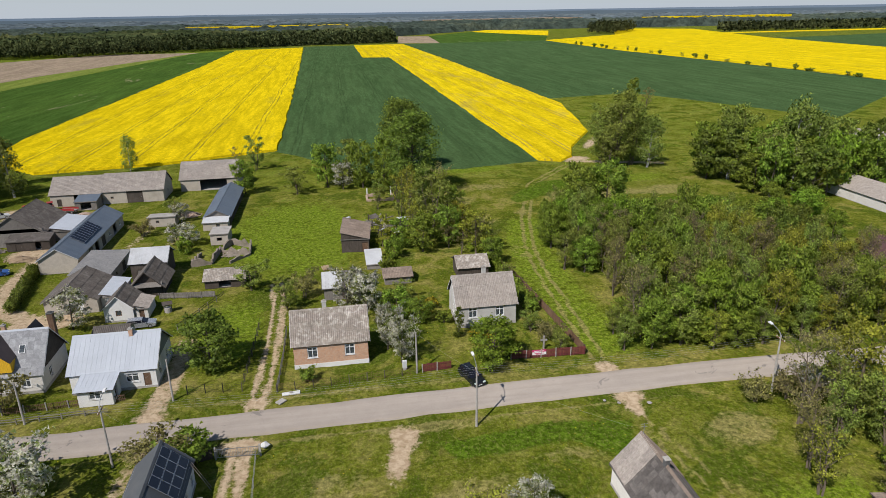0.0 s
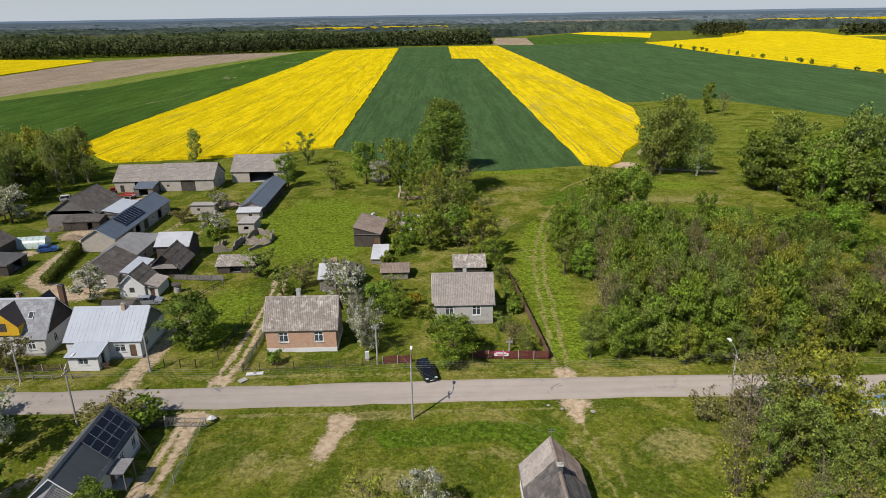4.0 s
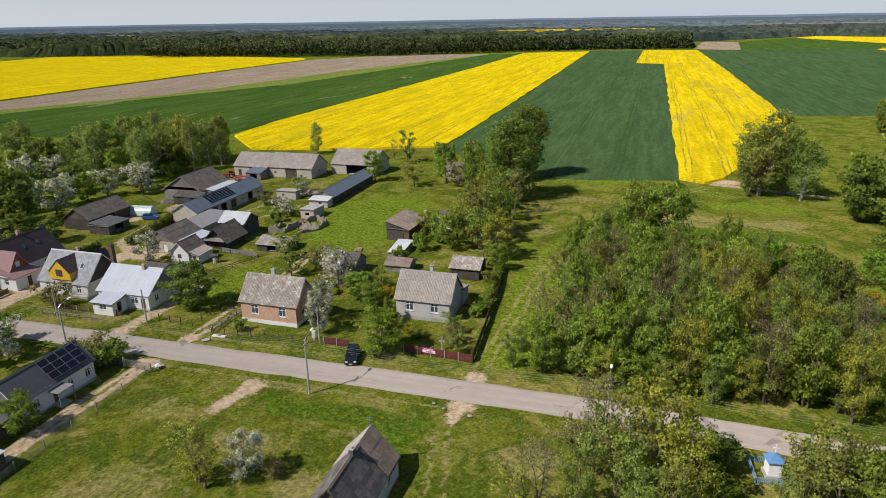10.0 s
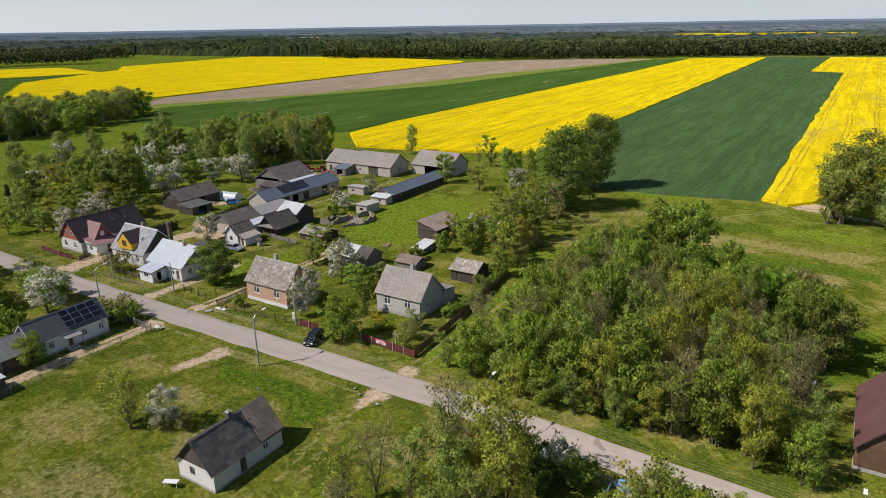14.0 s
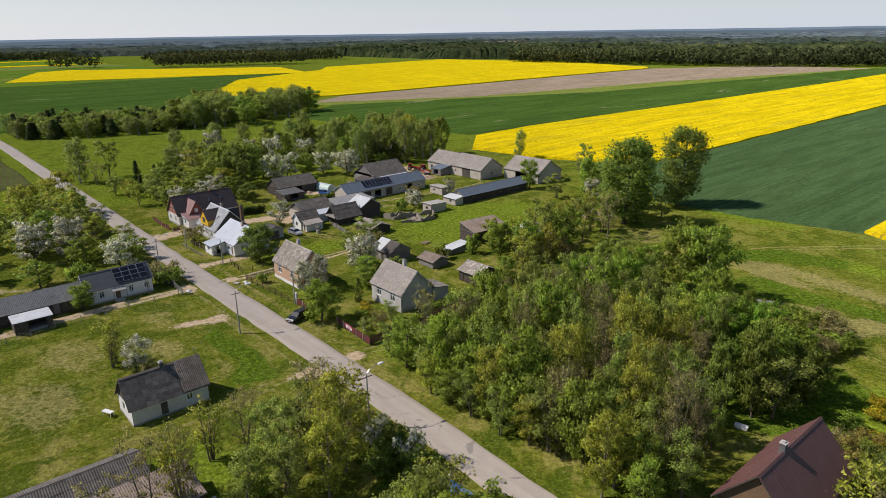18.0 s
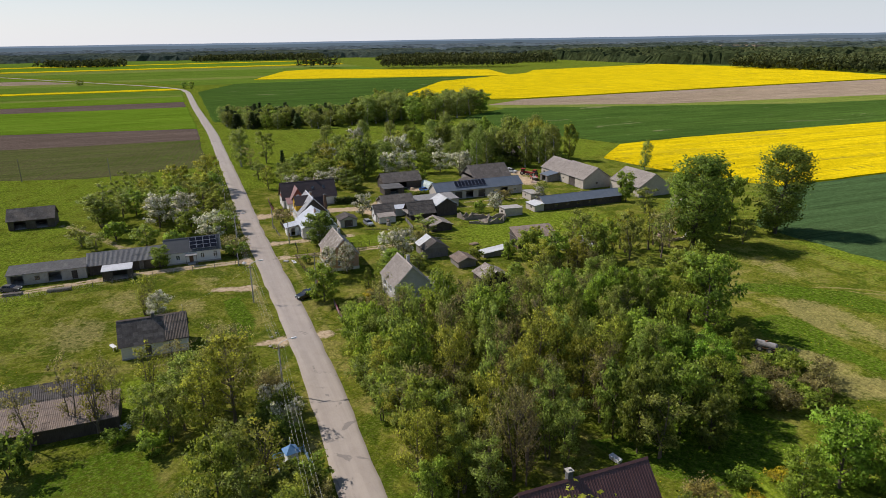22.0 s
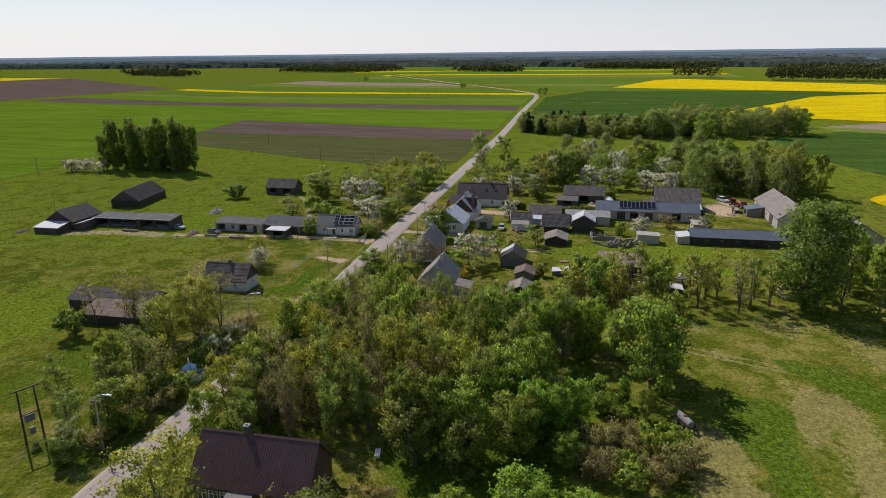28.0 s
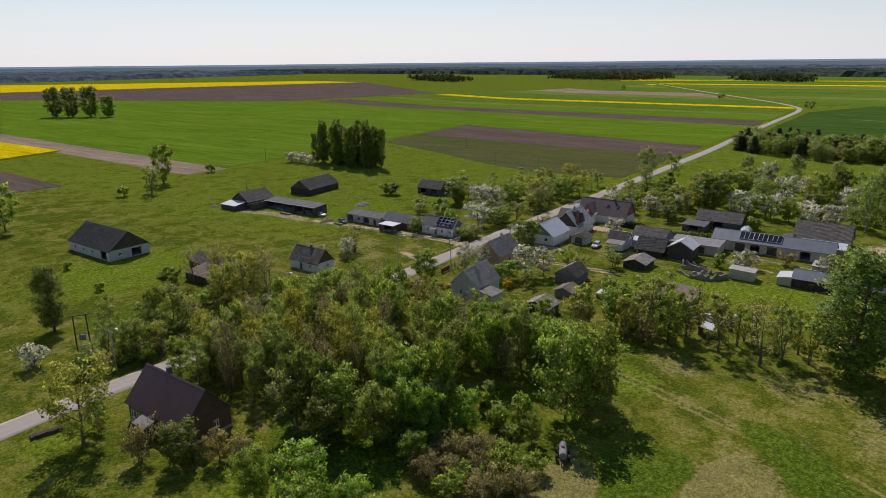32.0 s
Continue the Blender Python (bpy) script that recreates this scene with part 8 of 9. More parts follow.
for u in (0.0, 2.4):
    lf = part("gate_leaf", MB().box(u, u + 2.35, -0.025, 0.025, 0.15, 0.21).box(u, u + 2.35, -0.025, 0.025, 1.25, 1.31).box(u, u + 0.06, -0.03, 0.03, 0.1, 1.4).box(u + 2.29, u + 2.35, -0.03, 0.03, 0.1, 1.4), M["steel"], gt)
    for i in range(12):
        part("gate_bar", MB().box(u + 0.15 + i * 0.18, u + 0.18 + i * 0.18, -0.012, 0.012, 0.2, 1.26), M["steel"], lf)
for u in (-0.15, 4.9):
    part("gate_post", MB().box(u - 0.1, u + 0.1, -0.1, 0.1, -0.2, 1.55), M["concrete"], gt)
fence("bush_fence", "dark board fence beside the solar house", [(-24.8, 66.4), (-17.6, 67.6)], 1.3, "boards", "plank_dark")


def hedge(name, label, pts, w, h, key, seed):
    rnd = np.random.RandomState(seed)
    cs = []
    for (x0, y0), (x1, y1) in zip(pts[:-1], pts[1:]):
        n = int(math.hypot(x1 - x0, y1 - y0) * 22 * h)
        t = rnd.uniform(0, 1, n)
        cs.append(np.stack([x0 + (x1 - x0) * t + rnd.uniform(-w, w, n), y0 + (y1 - y0) * t + rnd.uniform(-w, w, n), rnd.uniform(0.2, h, n)], 1))
    cs = np.concatenate(cs)
    v = leaf_cloud(cs, 9, 0.22, 0.17, rnd)
    v[:, 2] = np.maximum(v[:, 2], 0.02)
    t = thing(name, label, "hedge")
    o = new("foliage", leaf_mesh("foliage", v, LEAF[key], np.repeat(cs - (0, 0, 0.5), 9, axis=0)))
    o.parent = t
    wood = MB()
    for (x0, y0), (x1, y1) in zip(pts[:-1], pts[1:]):
        n = int(math.hypot(x1 - x0, y1 - y0) / 1.0)
        for k in range(n):
            wood.tube([(x0 + (x1 - x0) * k / n, y0 + (y1 - y0) * k / n, -0.1), (x0 + (x1 - x0) * k / n, y0 + (y1 - y0) * k / n, h * 0.8)], [0.05, 0.02], 4)
    part("stems", wood, M["bark"], t)["kind"] = "stuff"
    return t


hedge("clipped_hedge", "dense dark clipped hedge along the yard lane", [(-58.4, 115.5), (-59.8, 124), (-62.2, 136.5)], 0.75, 1.9, "dark", 1)
hedge("thuja_hedge", "row of dark thujas beside the gravel yard", [(-63.6, 102.6), (-61.8, 110.5)], 0.5, 2.0, "pine", 2)
hedge("track_hedge", "ragged hedge under the track fence", [(29.5, 98), (30.0, 108), (29.0, 121)], 0.7, 1.6, "green", 3)


# ---- vehicles ----
def wheel(parent, x, y, r=0.33, w=0.22):
    n = 16
    ring = lambda rr, yy: [(x + rr * math.cos(k * 2 * math.pi / n), yy, r + rr * math.sin(k * 2 * math.pi / n)) for k in range(n)]
    vs = ring(r, y - w / 2) + ring(r, y + w / 2) + ring(r * 0.62, y - w / 2) + ring(r * 0.62, y + w / 2)
    fs = [(k, (k + 1) % n, n + (k + 1) % n, n + k) for k in range(n)] + [(k, 2 * n + k, 2 * n + (k + 1) % n, (k + 1) % n) for k in range(n)] + [(n + k, n + (k + 1) % n, 3 * n + (k + 1) % n, 3 * n + k) for k in range(n)]
    wh = part("wheel", MB().add(vs, fs), M["tyre"], parent)
    part("rim", MB().tube([(x, y - w * 0.45, r), (x, y + w * 0.45, r)], [r * 0.6, r * 0.6], 12), M["steel"], wh)
    return wh


def car(name, label, m, paint, L=4.6, W=1.82, H=1.62, estate=True):
    """A car, nose towards +x: lofted body with glass house, lights, bumpers and wheels."""
    t = thing(name, label, "car", m)
    h = L / 2
    prof = [(-h, 0.35), (-h, 0.85), (-h + 0.06, 1.02), (h - 1.15, 1.0), (h - 0.25, 0.86), (h, 0.68), (h, 0.32), (h - 0.45, 0.24), (-h + 0.45, 0.24)]
    mb = MB()
    k = len(prof)
    vs = []
    for y, s in ((-W / 2 + 0.10, 0.97), (-W / 2, 1.0), (W / 2, 1.0), (W / 2 - 0.10, 0.97)):
        lift = 0.03 if abs(y) < W / 2 - 0.01 else 0.0
        vs += [(x * s, y, z + (lift if z > 0.6 else 0)) for x, z in prof]
    vs = vs[k:2 * k] + vs[2 * k:3 * k]
    mb.add(vs, [tuple(range(k)), tuple(range(k, 2 * k))[::-1]] + [(i, k + i, k + (i + 1) % k, (i + 1) % k) for i in range(k)])
    body = part("body", mb, M[paint], t)
    ra = -h + (0.25 if estate else 0.75)
    gl = [(ra - 0.10, 1.0), (ra + 0.12, H - 0.06), (h - 2.0, H - 0.06), (h - 1.2, 1.0)]
    k2 = len(gl)
    vs = [(x, s * (W / 2 - (0.06 if z < 1.2 else 0.22)), z) for s in (-1, 1) for x, z in gl]
    part("glass_house", MB().add(vs, [(0, 1, 2, 3), (7, 6, 5, 4), (0, 4, 5, 1), (1, 5, 6, 2), (2, 6, 7, 3)]), M["glass"] if False else M["solar"], t, "dark tinted windows")
    part("roof", MB().box(ra + 0.10, h - 2.0, -W / 2 + 0.24, W / 2 - 0.24, H - 0.06, H), M[paint], t)
    for s in (-1, 1):
        for xx in (ra + 0.12, ra + 1.2, h - 2.05):
            part("pillar", MB().box(xx - 0.05, xx + 0.05, s * (W / 2 - 0.13) - 0.04, s * (W / 2 - 0.13) + 0.04, 1.0, H - 0.05), M[paint], t)
        part("headlight", MB().box(h - 0.22, h + 0.012, s * W * 0.36 - 0.2, s * W * 0.36 + 0.2, 0.62, 0.78), M["poly"], t)
        part("tail_light", MB().box(-h - 0.012, -h + 0.05, s * W * 0.42 - 0.1, s * W * 0.42 + 0.1, 0.72, 0.98), M["car_red"], t)
        part("mirror", MB().box(h - 1.5, h - 1.32, s * (W / 2 + 0.08) - 0.09, s * (W / 2 + 0.08) + 0.09, 0.95, 1.1), M[paint], t)
        for xx in (-h + 0.85, h - 0.85):
            wheel(t, xx, s * (W / 2 - 0.1))
    part("bumper", MB().box(h - 0.05, h + 0.05, -W / 2 + 0.1, W / 2 - 0.1, 0.3, 0.48), M["black_paint"], t)
    part("bumper", MB().box(-h - 0.05, -h + 0.05, -W / 2 + 0.1, W / 2 - 0.1, 0.32, 0.5), M["black_paint"], t)
    part("number_plate", MB().box(h + 0.05, h + 0.065, -0.26, 0.26, 0.36, 0.47), M["white_paint"], t)
    return t


car("black_car", "black off-road car parked half on the verge", pose(15.2, 78.9, 0.02, 0, 0, -72), "car_black")
car("silver_car", "silver estate car parked on the lawn", pose(-34.6, 105.8, 0.0, 0, 0, 5), "car_silver", 4.6, 1.76, 1.48)
car("pale_car", "pale old car parked by the machine sheds", pose(-17.6, 5.6, 0.0, 0, 0, 80), "car_silver", 4.2, 1.7, 1.42, False)
car("dark_car", "dark car parked by the garage row", pose(-14.6, 19.5, 0.0, 0, 0, 70), "felt", 4.3, 1.72, 1.42, False)
car("blue_car", "small blue car beside the polytunnel", pose(-68.8, 135.6, 0.0, 0, 0, 20), "blue_paint", 4.0, 1.7, 1.5)
car("white_van", "white car standing by the barns", pose(-86.6, 179.0, 0.0, 0, 0, 30), "tin_white", 4.6, 1.8, 1.7)


def tractor(m, paint):
    t = thing("tractor", "red farm tractor parked in the barn yard", "tractor", m)
    part("hood", MB().prism([(0.2, 0.7), (2.1, 0.7), (2.15, 1.25), (1.9, 1.4), (0.2, 1.45)], "y", -0.38, 0.38), M[paint], t)
    part("cab", MB().prism([(-1.1, 0.9), (0.3, 0.9), (0.15, 2.3), (-1.0, 2.3)], "y", -0.7, 0.7), M["solar"], t, "glazed cab")
    part("cab_roof", MB().box(-1.2, 0.3, -0.8, 0.8, 2.3, 2.42), M[paint], t)
    for s in (-1, 1):
        wheel(t, -0.6, s * 0.85, 0.75, 0.42)
        wheel(t, 1.6, s * 0.75, 0.45, 0.28)
        part("fender", MB().box(-1.2, 0.1, s * 0.85 - 0.25, s * 0.85 + 0.25, 1.5, 1.58), M[paint], t)
    part("exhaust", MB().tube([(1.2, 0.3, 1.4), (1.2, 0.3, 2.3)], [0.05, 0.05], 6), M["black_paint"], t)
    return t


tr = tractor(pose(-80.5, 181.5, 0, 0, 0, 40), "car_red")
copy_thing(tr, pose(-76.5, 183.6, 0, 0, 0, 200))
tk = thing("tank_trailer", "rusty white liquid tank trailer in the pasture", "trailer", pose(71.2, 146.4, 0, 0, 0, 26))
n_ = 14
part("tank", MB().tube([(-1.75, 0, 1.15), (-1.6, 0, 1.15), (1.6, 0, 1.15), (1.75, 0, 1.15)], [0.38, 0.54, 0.54, 0.38], n_), M["felt_grey"], tk, "dull white steel tank")
part("chassis", MB().box(-1.9, 1.9, -0.4, -0.3, 0.5, 0.62).box(-1.9, 1.9, 0.3, 0.4, 0.5, 0.62).box(-1.9, -1.8, -0.3, 0.3, 0.5, 0.62).box(1.8, 1.9, -0.3, 0.3, 0.5, 0.62), M["rust"], tk)
part("drawbar", MB().prism([(1.9, 0.5), (3.1, 0.45), (3.1, 0.55), (1.9, 0.62)], "y", -0.08, 0.08), M["rust"], tk)
for s in (-1, 1):
    for xx in (-0.75, 0.85):
        wheel(tk, xx, s * 0.85, 0.48, 0.3)
part("hatch", MB().tube([(0, 0, 1.66), (0, 0, 1.86)], [0.25, 0.22], 10), M["rust"], tk)
cart = thing("hay_cart", "flat grey farm trailer in the barn yard", "trailer", pose(-70.5, 180.2, 0, 0, 0, -15))
part("bed", MB().box(-2.2, 2.2, -1.0, 1.0, 0.85, 1.0), M["plank_grey"], cart)
part("side_board", MB().box(-2.2, 2.2, -1.02, -0.97, 1.0, 1.5), M["car_red"], cart)
part("side_board", MB().box(-2.2, 2.2, 0.97, 1.02, 1.0, 1.5), M["car_red"], cart)
for s in (-1, 1):
    for xx in (-1.4, 1.4):
        wheel(cart, xx, s * 0.85, 0.42, 0.26)


# ---- heaps, ruins and yard clutter ----
def heap(name, label, x, y, rx, ry, h, material, n, size, seed, category="heap"):
    """A pile of separate lumps; only its bulk is joined."""
    rr = random.Random(seed)
    t = thing(name, label, category, pose(x, y, 0))
    core = MB()
    ring = [(math.cos(a) * rr.uniform(0.8, 1), math.sin(a) * rr.uniform(0.8, 1)) for a in np.arange(10) * 0.6283]
    core.add([(0, 0, h * 0.85), *[(p * rx * 0.55, q * ry * 0.55, h * 0.55) for p, q in ring], *[(p * rx, q * ry, -0.1) for p, q in ring]],
             [(0, 1 + i, 1 + (i + 1) % 10) for i in range(10)] + [(1 + i, 11 + i, 11 + (i + 1) % 10, 1 + (i + 1) % 10) for i in range(10)])
    part("mound", core, M[material], t)
    lumps = MB()
    for _ in range(n):
        a, d = rr.uniform(0, 6.283), math.sqrt(rr.random()) * 1.08
        lumps.blob((math.cos(a) * d * rx, math.sin(a) * d * ry, max(0.05, h * (1 - d) * 0.95)), size * rr.uniform(0.6, 1.5), rr)
    part("loose_bulk", lumps, M[material], t)["kind"] = "stuff"
    return t


heap("rubble_heap", "heap of pale brick rubble by the barn", -39.0, 171.0, 3.2, 2.2, 1.4, "rubble", 130, 0.24, 1)
heap("stone_heap", "heap of field stones on the pasture", -40.4, 5.0, 3.6, 2.2, 1.4, "stone", 120, 0.27, 2)
heap("sand_heap", "heap of yellow sand beside the polytunnel", -75.0, 133.0, 1.8, 1.2, 0.8, "log", 30, 0.12, 3)
heap("firewood_heap", "heap of split firewood in the yard", -68.2, 144.4, 3.0, 1.8, 1.1, "log", 170, 0.20, 4)
heap("scrap_heap", "heap of rusty scrap and old timber by the log shed", -76.3, 151.0, 2.6, 1.6, 0.9, "log_grey", 80, 0.24, 14)
heap("rubble_heap", "heap of broken masonry in the yard", -66, 178, 2.0, 1.4, 0.7, "rubble", 50, 0.2, 5)
heap("scrap_heap", "heap of old firewood and timber", -13.4, 13.2, 3.2, 1.5, 1.3, "log", 90, 0.24, 6)
heap("rubbish_bags", "white plastic-wrapped bales under trees", 54.2, 46.4, 1.2, 0.7, 0.6, "lime", 14, 0.25, 7)
heap("stone_heap", "low heap of stones by the ruined walls", -24, 140, 1.6, 1.2, 0.5, "block", 40, 0.2, 8)
heap("brush_heap", "heap of dry brushwood on the pasture", -5.8, -42, 2.6, 1.4, 0.7, "log_grey", 60, 0.2, 9)


def log_stack(x, y, yaw, L, rows, seed, name="wood_stack", label="long low stack of old grey logs", material="log_grey", r=0.14, length=1.2):
    rr = random.Random(seed)
    t = thing(name, label, "wood stack", pose(x, y, 0, 0, 0, yaw))
    n = int(L / (2 * r))
    me = [MB().tube([(0, -length / 2, 0), (0, length / 2, 0)], [r * s, r * s * 0.9], 7).mesh("log", M[material]) for s in (0.85, 1.0, 1.1)]
    for row in range(rows):
        for k in range(n - row):
            part("log", rr.choice(me), None, t, m=pose(-L / 2 + (k + 0.5 * row) * 2 * r, rr.uniform(-0.12, 0.12), r + row * r * 1.75, 0, 0, rr.uniform(-4, 4)))
    return t


log_stack(-10.8, 29.6, 88, 5.0, 2, 1)
log_stack(-11.6, 20.5, 85, 4.0, 2, 2)
log_stack(-12.4, -8.0, 84, 6.0, 2, 3)
log_stack(-4.4, 126.1, 10, 1.6, 1, 4, "log_bundle", "few pale logs lying on the lawn", "log", 0.16, 2.2)
log_stack(111, 79.2, -12, 5.0, 2, 5, label="dark stack of logs beside the road", material="bark")

ruin = thing("ruined_walls", "roofless broken block walls overgrown with grass", "ruin", pose(0, 0, 0))
RUIN = (((-31.4, 132.6), (-27.6, 133.4), 1.9), ((-27.6, 133.4), (-27.0, 141.0), 1.7), ((-31.4, 132.6), (-30.6, 139), 1.4), ((-27.0, 141.0), (-20.4, 137.4), 1.3), ((-20.4, 137.4), (-20.6, 142.4), 2.1), ((-20.6, 142.4), (-25.0, 145.6), 1.8), ((-27, 141), (-25, 145.6), 1.2), ((-24.0, 133.2), (-20.4, 137.4), 0.9))
rr_ = random.Random(12)
for (x0, y0), (x1, y1), h in RUIN:
    d = math.hypot(x1 - x0, y1 - y0)
    n = max(3, int(d / 0.9))
    tops = [h * rr_.uniform(0.25, 1.15) for _ in range(n + 1)]
    part("broken_wall", MB().prism([(0, -0.1), (d, -0.1)] + [(d * k / n, tops[k]) for k in range(n, -1, -1)], "y", -0.18, 0.18), M["ruin_block"], ruin, m=pose(x0, y0, 0, 0, 0, math.degrees(math.atan2(y1 - y0, x1 - x0))))
heap("block_heap", "tumbled mossy blocks inside the ruin", -24.4, 138.6, 2.2, 1.8, 0.5, "ruin_block", 40, 0.25, 20)
ruin2 = thing("stone_foundation", "low crumbled stone foundation in the grass", "ruin", pose(10.5, 177, 0))
for x0, y0, x1, y1 in ((-3.6, -3, 3.4, -3), (3.4, -3, 3.4, 2.2), (-3.6, -3, -3.6, 2.2), (-3.6, 2.2, -0.5, 2.2)):
    d = math.hypot(x1 - x0, y1 - y0)
    n = max(3, int(d / 0.8))
    part("broken_wall", MB().prism([(0, -0.1), (d, -0.1)] + [(d * k / n, rr_.uniform(0.3, 0.9)) for k in range(n, -1, -1)], "y", -0.25, 0.25), M["rubble"], ruin2, m=pose(x0, y0, 0, 0, 0, math.degrees(math.atan2(y1 - y0, x1 - x0))))
for u in (-3.4, 3.2):
    part("post", MB().box(u - 0.15, u + 0.15, 2.0, 2.3, -0.1, 2.4), M["lime"], ruin2)
wreck = thing("collapsed_barn", "collapsed barn of grey beams and loose sheets", "ruin", pose(8.6, 148.6, 0, 0, 0, 8))
for k in range(16):
    part("beam", MB().box(-3.2, 3.2, -0.09, 0.09, -0.09, 0.09), M["plank_grey"], wreck, m=pose(rr_.uniform(-1.6, 1.6), rr_.uniform(-6, 6), rr_.uniform(0.3, 1.6), rr_.uniform(-6, 6), rr_.uniform(-16, 16), rr_.uniform(0, 180)))
for k in range(9):
    part("loose_sheet", MB().box(-0.9, 0.9, -0.6, 0.6, -0.02, 0.02), M[("eternit", "tin_white", "eternit_dark")[k % 3]], wreck, m=pose(rr_.uniform(-2, 2.5), rr_.uniform(-5.5, 7), rr_.uniform(0.9, 2.0), rr_.uniform(-25, 25), rr_.uniform(-25, 25), rr_.uniform(0, 180)))
for u, v in ((-2, -5.5), (2.4, -5), (-2.2, 0), (2.4, 0.6), (-2, 5.5), (2.5, 6)):
    part("post", MB().box(u - 0.1, u + 0.1, v - 0.1, v + 0.1, -0.2, rr_.uniform(1.6, 3.0)), M["plank_dark"], wreck)
flat_house("plank_shelter", "low shelter of planks under whitish sheets", 3.6, 6.8, 123.6, 130.6, 1.0, 1.7, wall="plank_grey", roof="tin_white", kind="flat", over=0.15)
flat_house("tin_hut", "small hut patched with bright tin by the hedge", 12.6, 15.8, 149.8, 152.8, 1.8, 1.4, wall="plank_dark", roof="tin_white", kind="flat", over=0.2)

pt = thing("polytunnel", "milky green polytunnel greenhouse", "greenhouse", pose(-74.3, 139.2, 0, 0, 0, 8))
n_ = 12
vs, fs = [], []
for x in np.linspace(-3.3, 3.3, 8):
    vs += [(x, 1.9 * math.cos(math.pi * k / n_), 2.3 * math.sin(math.pi * k / n_)) for k in range(n_ + 1)]
for i in range(7):
    fs += [(i * (n_ + 1) + k, (i + 1) * (n_ + 1) + k, (i + 1) * (n_ + 1) + k + 1, i * (n_ + 1) + k + 1) for k in range(n_)]
part("film", MB().add(vs, fs), M["poly"], pt, smooth=True)
for x in (-3.32, 3.32):
    part("end_wall", MB().prism([(1.9 * math.cos(math.pi * k / n_), 2.3 * math.sin(math.pi * k / n_)) for k in range(n_ + 1)], "x", x - 0.02, x + 0.02), M["poly"], pt)
for x in np.linspace(-3.3, 3.3, 6):
    part("hoop", MB().tube([(x, 1.93 * math.cos(math.pi * k / n_), 2.33 * math.sin(math.pi * k / n_)) for k in range(n_ + 1)], [0.03] * (n_ + 1), 5), M["steel"], pt)

wl = thing("draw_well", "roofed wooden draw well on the lawn", "well", pose(-31.5, 111.0, 0, 0, 0, 15))
part("shaft", MB().tube([(0, 0, -0.2), (0, 0, 0.8)], [0.6, 0.6], 12), M["concrete"], wl)
for s in (-1, 1):
    part("post", MB().box(s * 0.62 - 0.05, s * 0.62 + 0.05, -0.05, 0.05, 0.0, 1.7), M["plank_dark"], wl)
    part("roof_board", MB().box(-0.85, 0.85, -0.02, 0.75, -0.03, 0.0), M["plank_dark"], wl, m=pose(0, 0, 1.95, 0, 0, 0 if s > 0 else 180) @ pose(0, 0, 0, -35, 0, 0))
part("winch", MB().tube([(-0.62, 0, 1.2), (0.62, 0, 1.2)], [0.09, 0.09], 8), M["plank_grey"], wl)
sh = thing("roadside_shrine", "white and sky-blue roadside chapel shrine with a cross", "shrine", pose(71.9, 66.7, 0, 0, 0, 10))
part("base", MB().box(-0.9, 0.9, -0.9, 0.9, -0.1, 0.35), M["concrete"], sh)
part("body", MB().box(-0.7, 0.7, -0.7, 0.7, 0.35, 2.1), M["plaster_white"], sh)
part("niche", MB().box(-0.35, 0.35, 0.70, 0.72, 0.8, 1.8), M["blue_paint"], sh)
part("roof", MB().add([(-0.95, -0.95, 2.1), (0.95, -0.95, 2.1), (0.95, 0.95, 2.1), (-0.95, 0.95, 2.1), (0, 0, 3.0)], [(3, 2, 1, 0), (0, 1, 4), (1, 2, 4), (2, 3, 4), (3, 0, 4)]), M["blue_shrine"], sh)
part("cross", MB().box(-0.04, 0.04, -0.04, 0.04, 2.9, 4.0).box(-0.3, 0.3, -0.04, 0.04, 3.5, 3.58), M["white_paint"], sh)
fence("shrine_fence", "sky-blue picket fence round the shrine", [(69.9, 64.6), (74.0, 65.0), (73.6, 69.0), (69.6, 68.6), (69.9, 64.6)], 0.9, "pickets", "blue_pale", "blue_pale", 2.0)
cb = thing("meter_cabinet", "white electric meter cabinet by the fence", "cabinet", pose(6.4, 83.4, 0))
part("box", MB().box(-0.3, 0.3, -0.15, 0.15, 0.35, 1.5), M["white_paint"], cb)
part("stand", MB().box(-0.22, 0.22, -0.1, 0.1, -0.1, 0.35), M["concrete"], cb)
part("cabinet_door", MB().box(-0.26, 0.26, -0.162, -0.152, 0.42, 1.44), M["tin_white"], cb)
bn = thing("sale_banner", "magenta and white banner hung on the red fence", "banner", pose(26.2, 83.0, 0, 0, 0, -3))
part("sheet_top", MB().box(-1.05, 1.05, -0.06, -0.045, 0.95, 1.32), M["banner_pink"], bn)
part("sheet_bottom", MB().box(-1.05, 1.05, -0.06, -0.045, 0.5, 0.948), M["white_paint"], bn)
for u0, u1, z in ((-0.8, 0.7, 1.1), (-0.7, 0.75, 0.74), (-0.5, 0.4, 0.6)):
    part("text_bar", MB().box(u0, u1, -0.066, -0.062, z - 0.05, z + 0.05), M["white_paint"] if z > 1 else M["banner_pink"], bn)
cr = thing("garden_cross", "grey stone garden cross behind the fence", "cross", pose(27.6, 85.2, 0))
part("shaft", MB().box(-0.11, 0.11, -0.08, 0.08, -0.1, 2.3), M["concrete"], cr)
part("arm", MB().box(-0.5, 0.5, -0.075, 0.075, 1.5, 1.72), M["concrete"], cr)
ld = thing("ladder", "wooden ladder leaning on the solar house eave", "ladder", pose(-17.2, 62.6, 0, 0, 0, 90))
for s in (-0.22, 0.22):
    part("stile", MB().tube([(s, -0.1, 0), (s, 1.5, 3.5)], [0.04, 0.035], 5), M["log_grey"], ld)
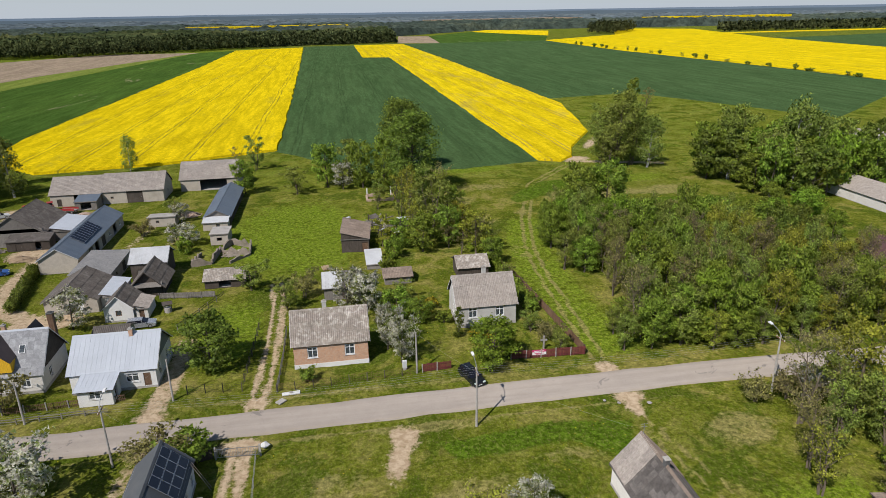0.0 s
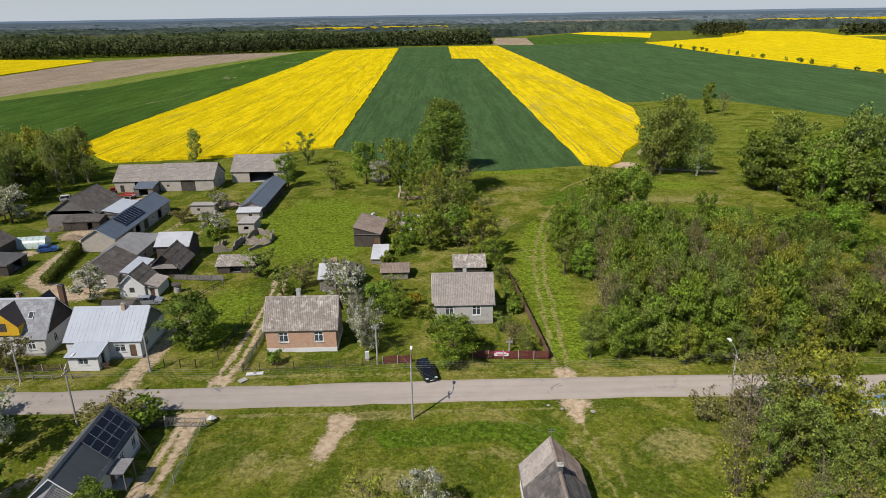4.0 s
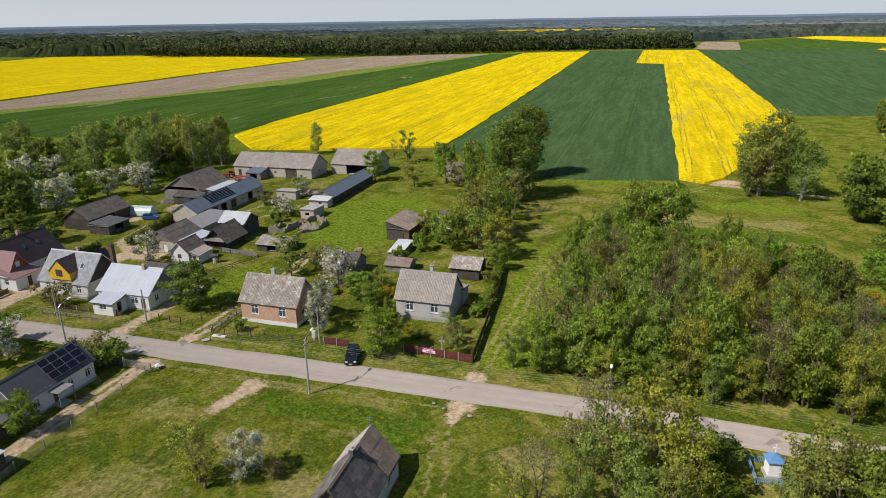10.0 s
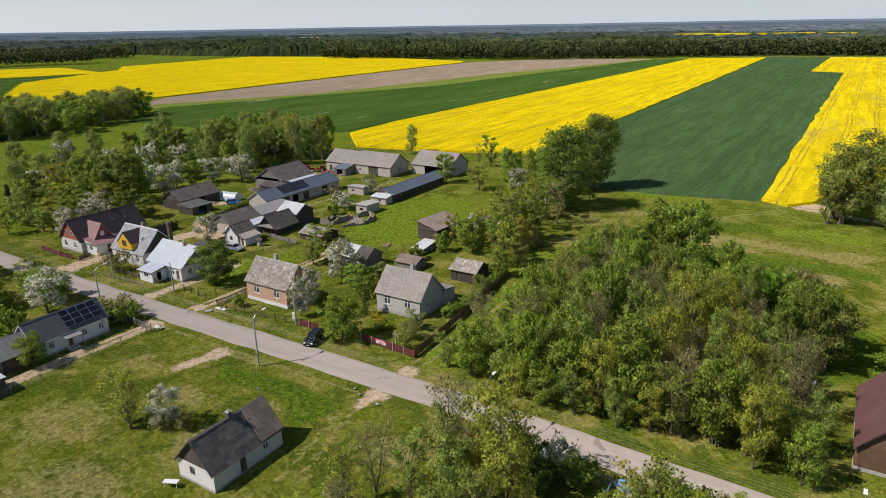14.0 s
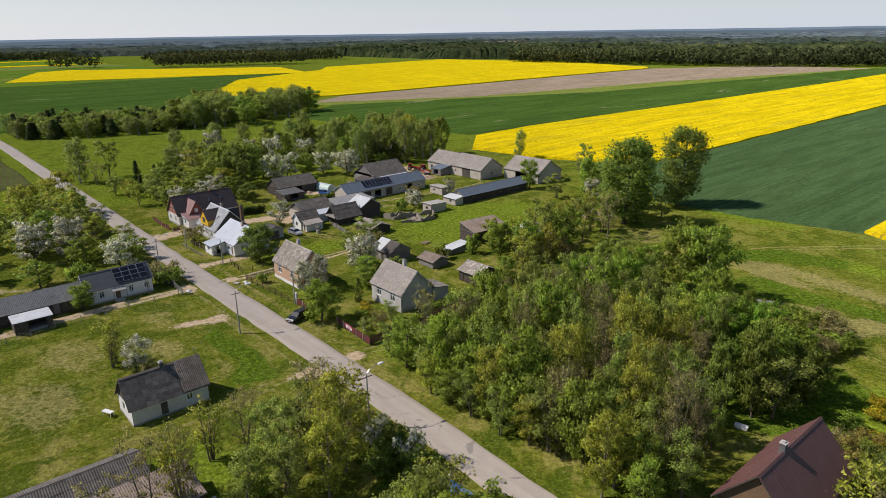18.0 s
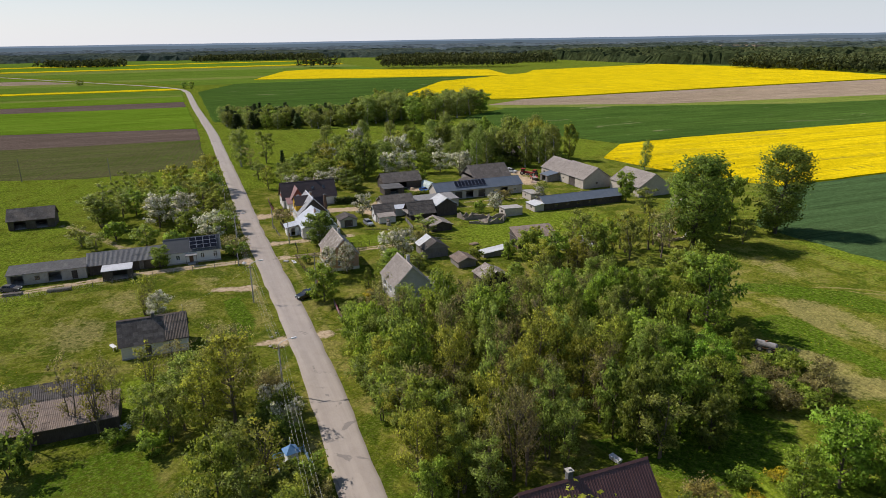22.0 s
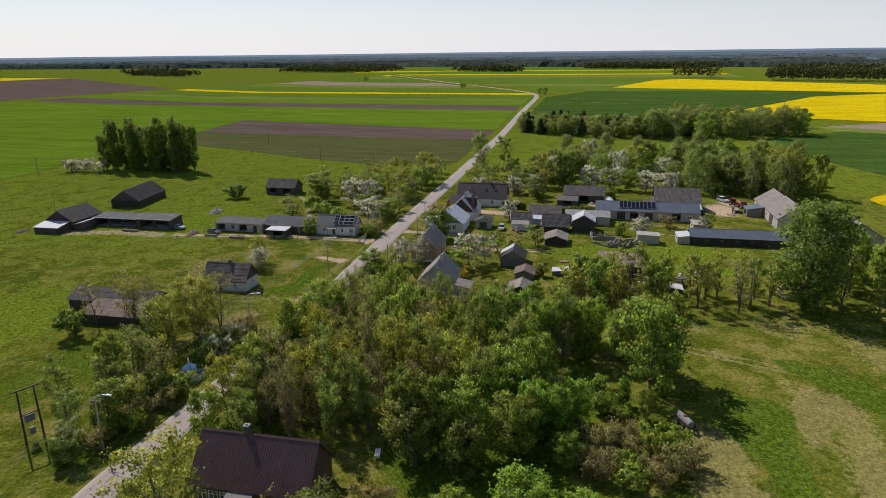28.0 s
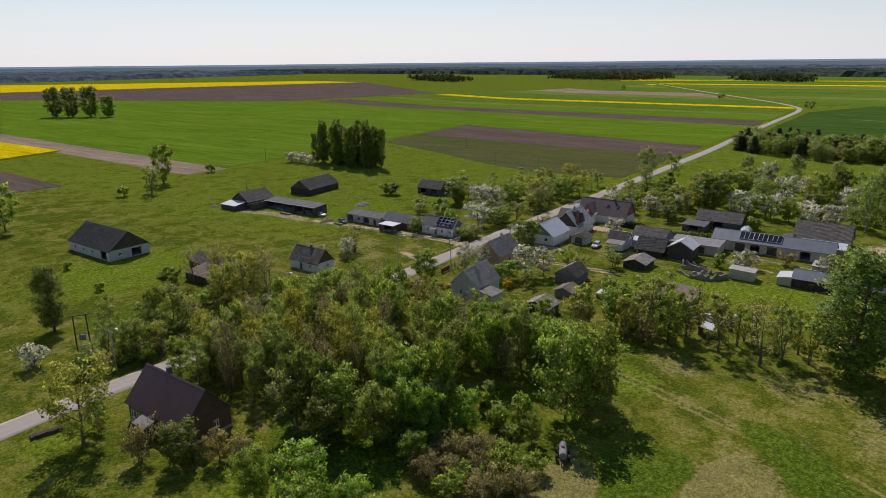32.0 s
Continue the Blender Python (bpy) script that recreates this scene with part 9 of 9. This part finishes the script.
for k in range(9):
    part("rung", MB().tube([(-0.22, -0.1 + 1.6 * (k + 0.7) / 10, 3.5 * (k + 0.7) / 10), (0.22, -0.1 + 1.6 * (k + 0.7) / 10, 3.5 * (k + 0.7) / 10)], [0.022, 0.022], 5), M["log_grey"], ld)
an = thing("roof_mast", "service mast with insulators on the cottage roof", "mast", pose(28.5, 55.0, 5.9))
part("mast", MB().tube([(0, 0, -0.4), (0, 0, 1.5)], [0.04, 0.035], 6), M["steel"], an)
for z in (1.05, 1.35):
    part("arm", MB().box(-0.35, 0.35, -0.02, 0.02, z, z + 0.04), M["steel"], an)
bt = thing("bathtub", "old white enamel bathtub used as a trough", "bathtub", pose(87.0, 104.8, 0.0, 0, 0, 12))
part("shell", MB().add([(-0.85, -0.38, 0.55), (0.85, -0.38, 0.55), (0.85, 0.38, 0.55), (-0.85, 0.38, 0.55), (-0.7, -0.28, 0.0), (0.7, -0.28, 0.0), (0.7, 0.28, 0.0), (-0.7, 0.28, 0.0), (-0.78, -0.31, 0.55), (0.78, -0.31, 0.55), (0.78, 0.31, 0.55), (-0.78, 0.31, 0.55), (-0.62, -0.22, 0.12), (0.62, -0.22, 0.12), (0.62, 0.22, 0.12), (-0.62, 0.22, 0.12)],
    [(0, 1, 5, 4), (1, 2, 6, 5), (2, 3, 7, 6), (3, 0, 4, 7), (4, 5, 6, 7), (0, 8, 9, 1), (1, 9, 10, 2), (2, 10, 11, 3), (3, 11, 8, 0), (8, 12, 13, 9), (9, 13, 14, 10), (10, 14, 15, 11), (11, 15, 12, 8), (12, 15, 14, 13)]), M["white_paint"], bt)
rk = part("boulder", MB().blob((0, 0, 0.35), 0.7, random.Random(3), 0.9), M["lime"], None, m=pose(-11.9, 68.7, 0))
tagged(rk, "whitewashed boulder marking the drive entrance", "boulder")
for k, (x, y, s) in enumerate(((32.6, 69.4, 0.35), (36.4, 68.6, 0.4), (-9.4, 80.2, 0.4), (31.0, 70.3, 0.3))):
    tagged(part("stone", MB().blob((0, 0, s * 0.4), s, random.Random(40 + k), 0.8), M["stone"], None, m=pose(x, y, 0)), "grey field stone on the road verge", "stone", "verge stones")
cs_ = thing("concrete_slabs", "pale concrete slabs stacked on the verge", "slabs", pose(-9.6, 80.2, 0, 0, 0, 5))
part("slab", MB().box(-1.0, 1.4, -0.35, 0.35, 0.0, 0.12), M["lime"], cs_)
part("slab", MB().box(-2.6, -1.4, -1.0, -0.1, 0.0, 0.14), M["concrete"], cs_, m=pose(0, 0, 0, 0, 0, 40))
bench = thing("garden_table", "white garden table with benches by the cottage", "table", pose(26.2, 42.8, 0, 0, 0, 25))
part("tabletop", MB().box(-0.9, 0.9, -0.35, 0.35, 0.62, 0.68), M["white_paint"], bench)
for sx in (-0.75, 0.75):
    for sy in (-0.25, 0.25):
        part("leg", MB().box(sx - 0.03, sx + 0.03, sy - 0.03, sy + 0.03, 0, 0.62), M["white_paint"], bench)
for k, (x, y) in enumerate(((9.0, 144.6), (2.6, 154.0), (1.2, 157.6))):
    bh = thing("beehive", "pale wooden beehive box in the grass", "beehive", pose(x, y, 0, 0, 0, 20 * k), "beehives by the hedge")
    part("hive_body", MB().box(-0.35, 0.35, -0.35, 0.35, 0.15, 0.8), M["white_paint"], bh)
    part("hive_lid", MB().box(-0.42, 0.42, -0.42, 0.42, 0.8, 0.9), M["tin_white"], bh)
    for sx in (-0.3, 0.3):
        part("runner", MB().box(sx - 0.05, sx + 0.05, -0.35, 0.35, -0.05, 0.15), M["plank_grey"], bh)


# ---- roofing pieces last ----
lay_pieces()
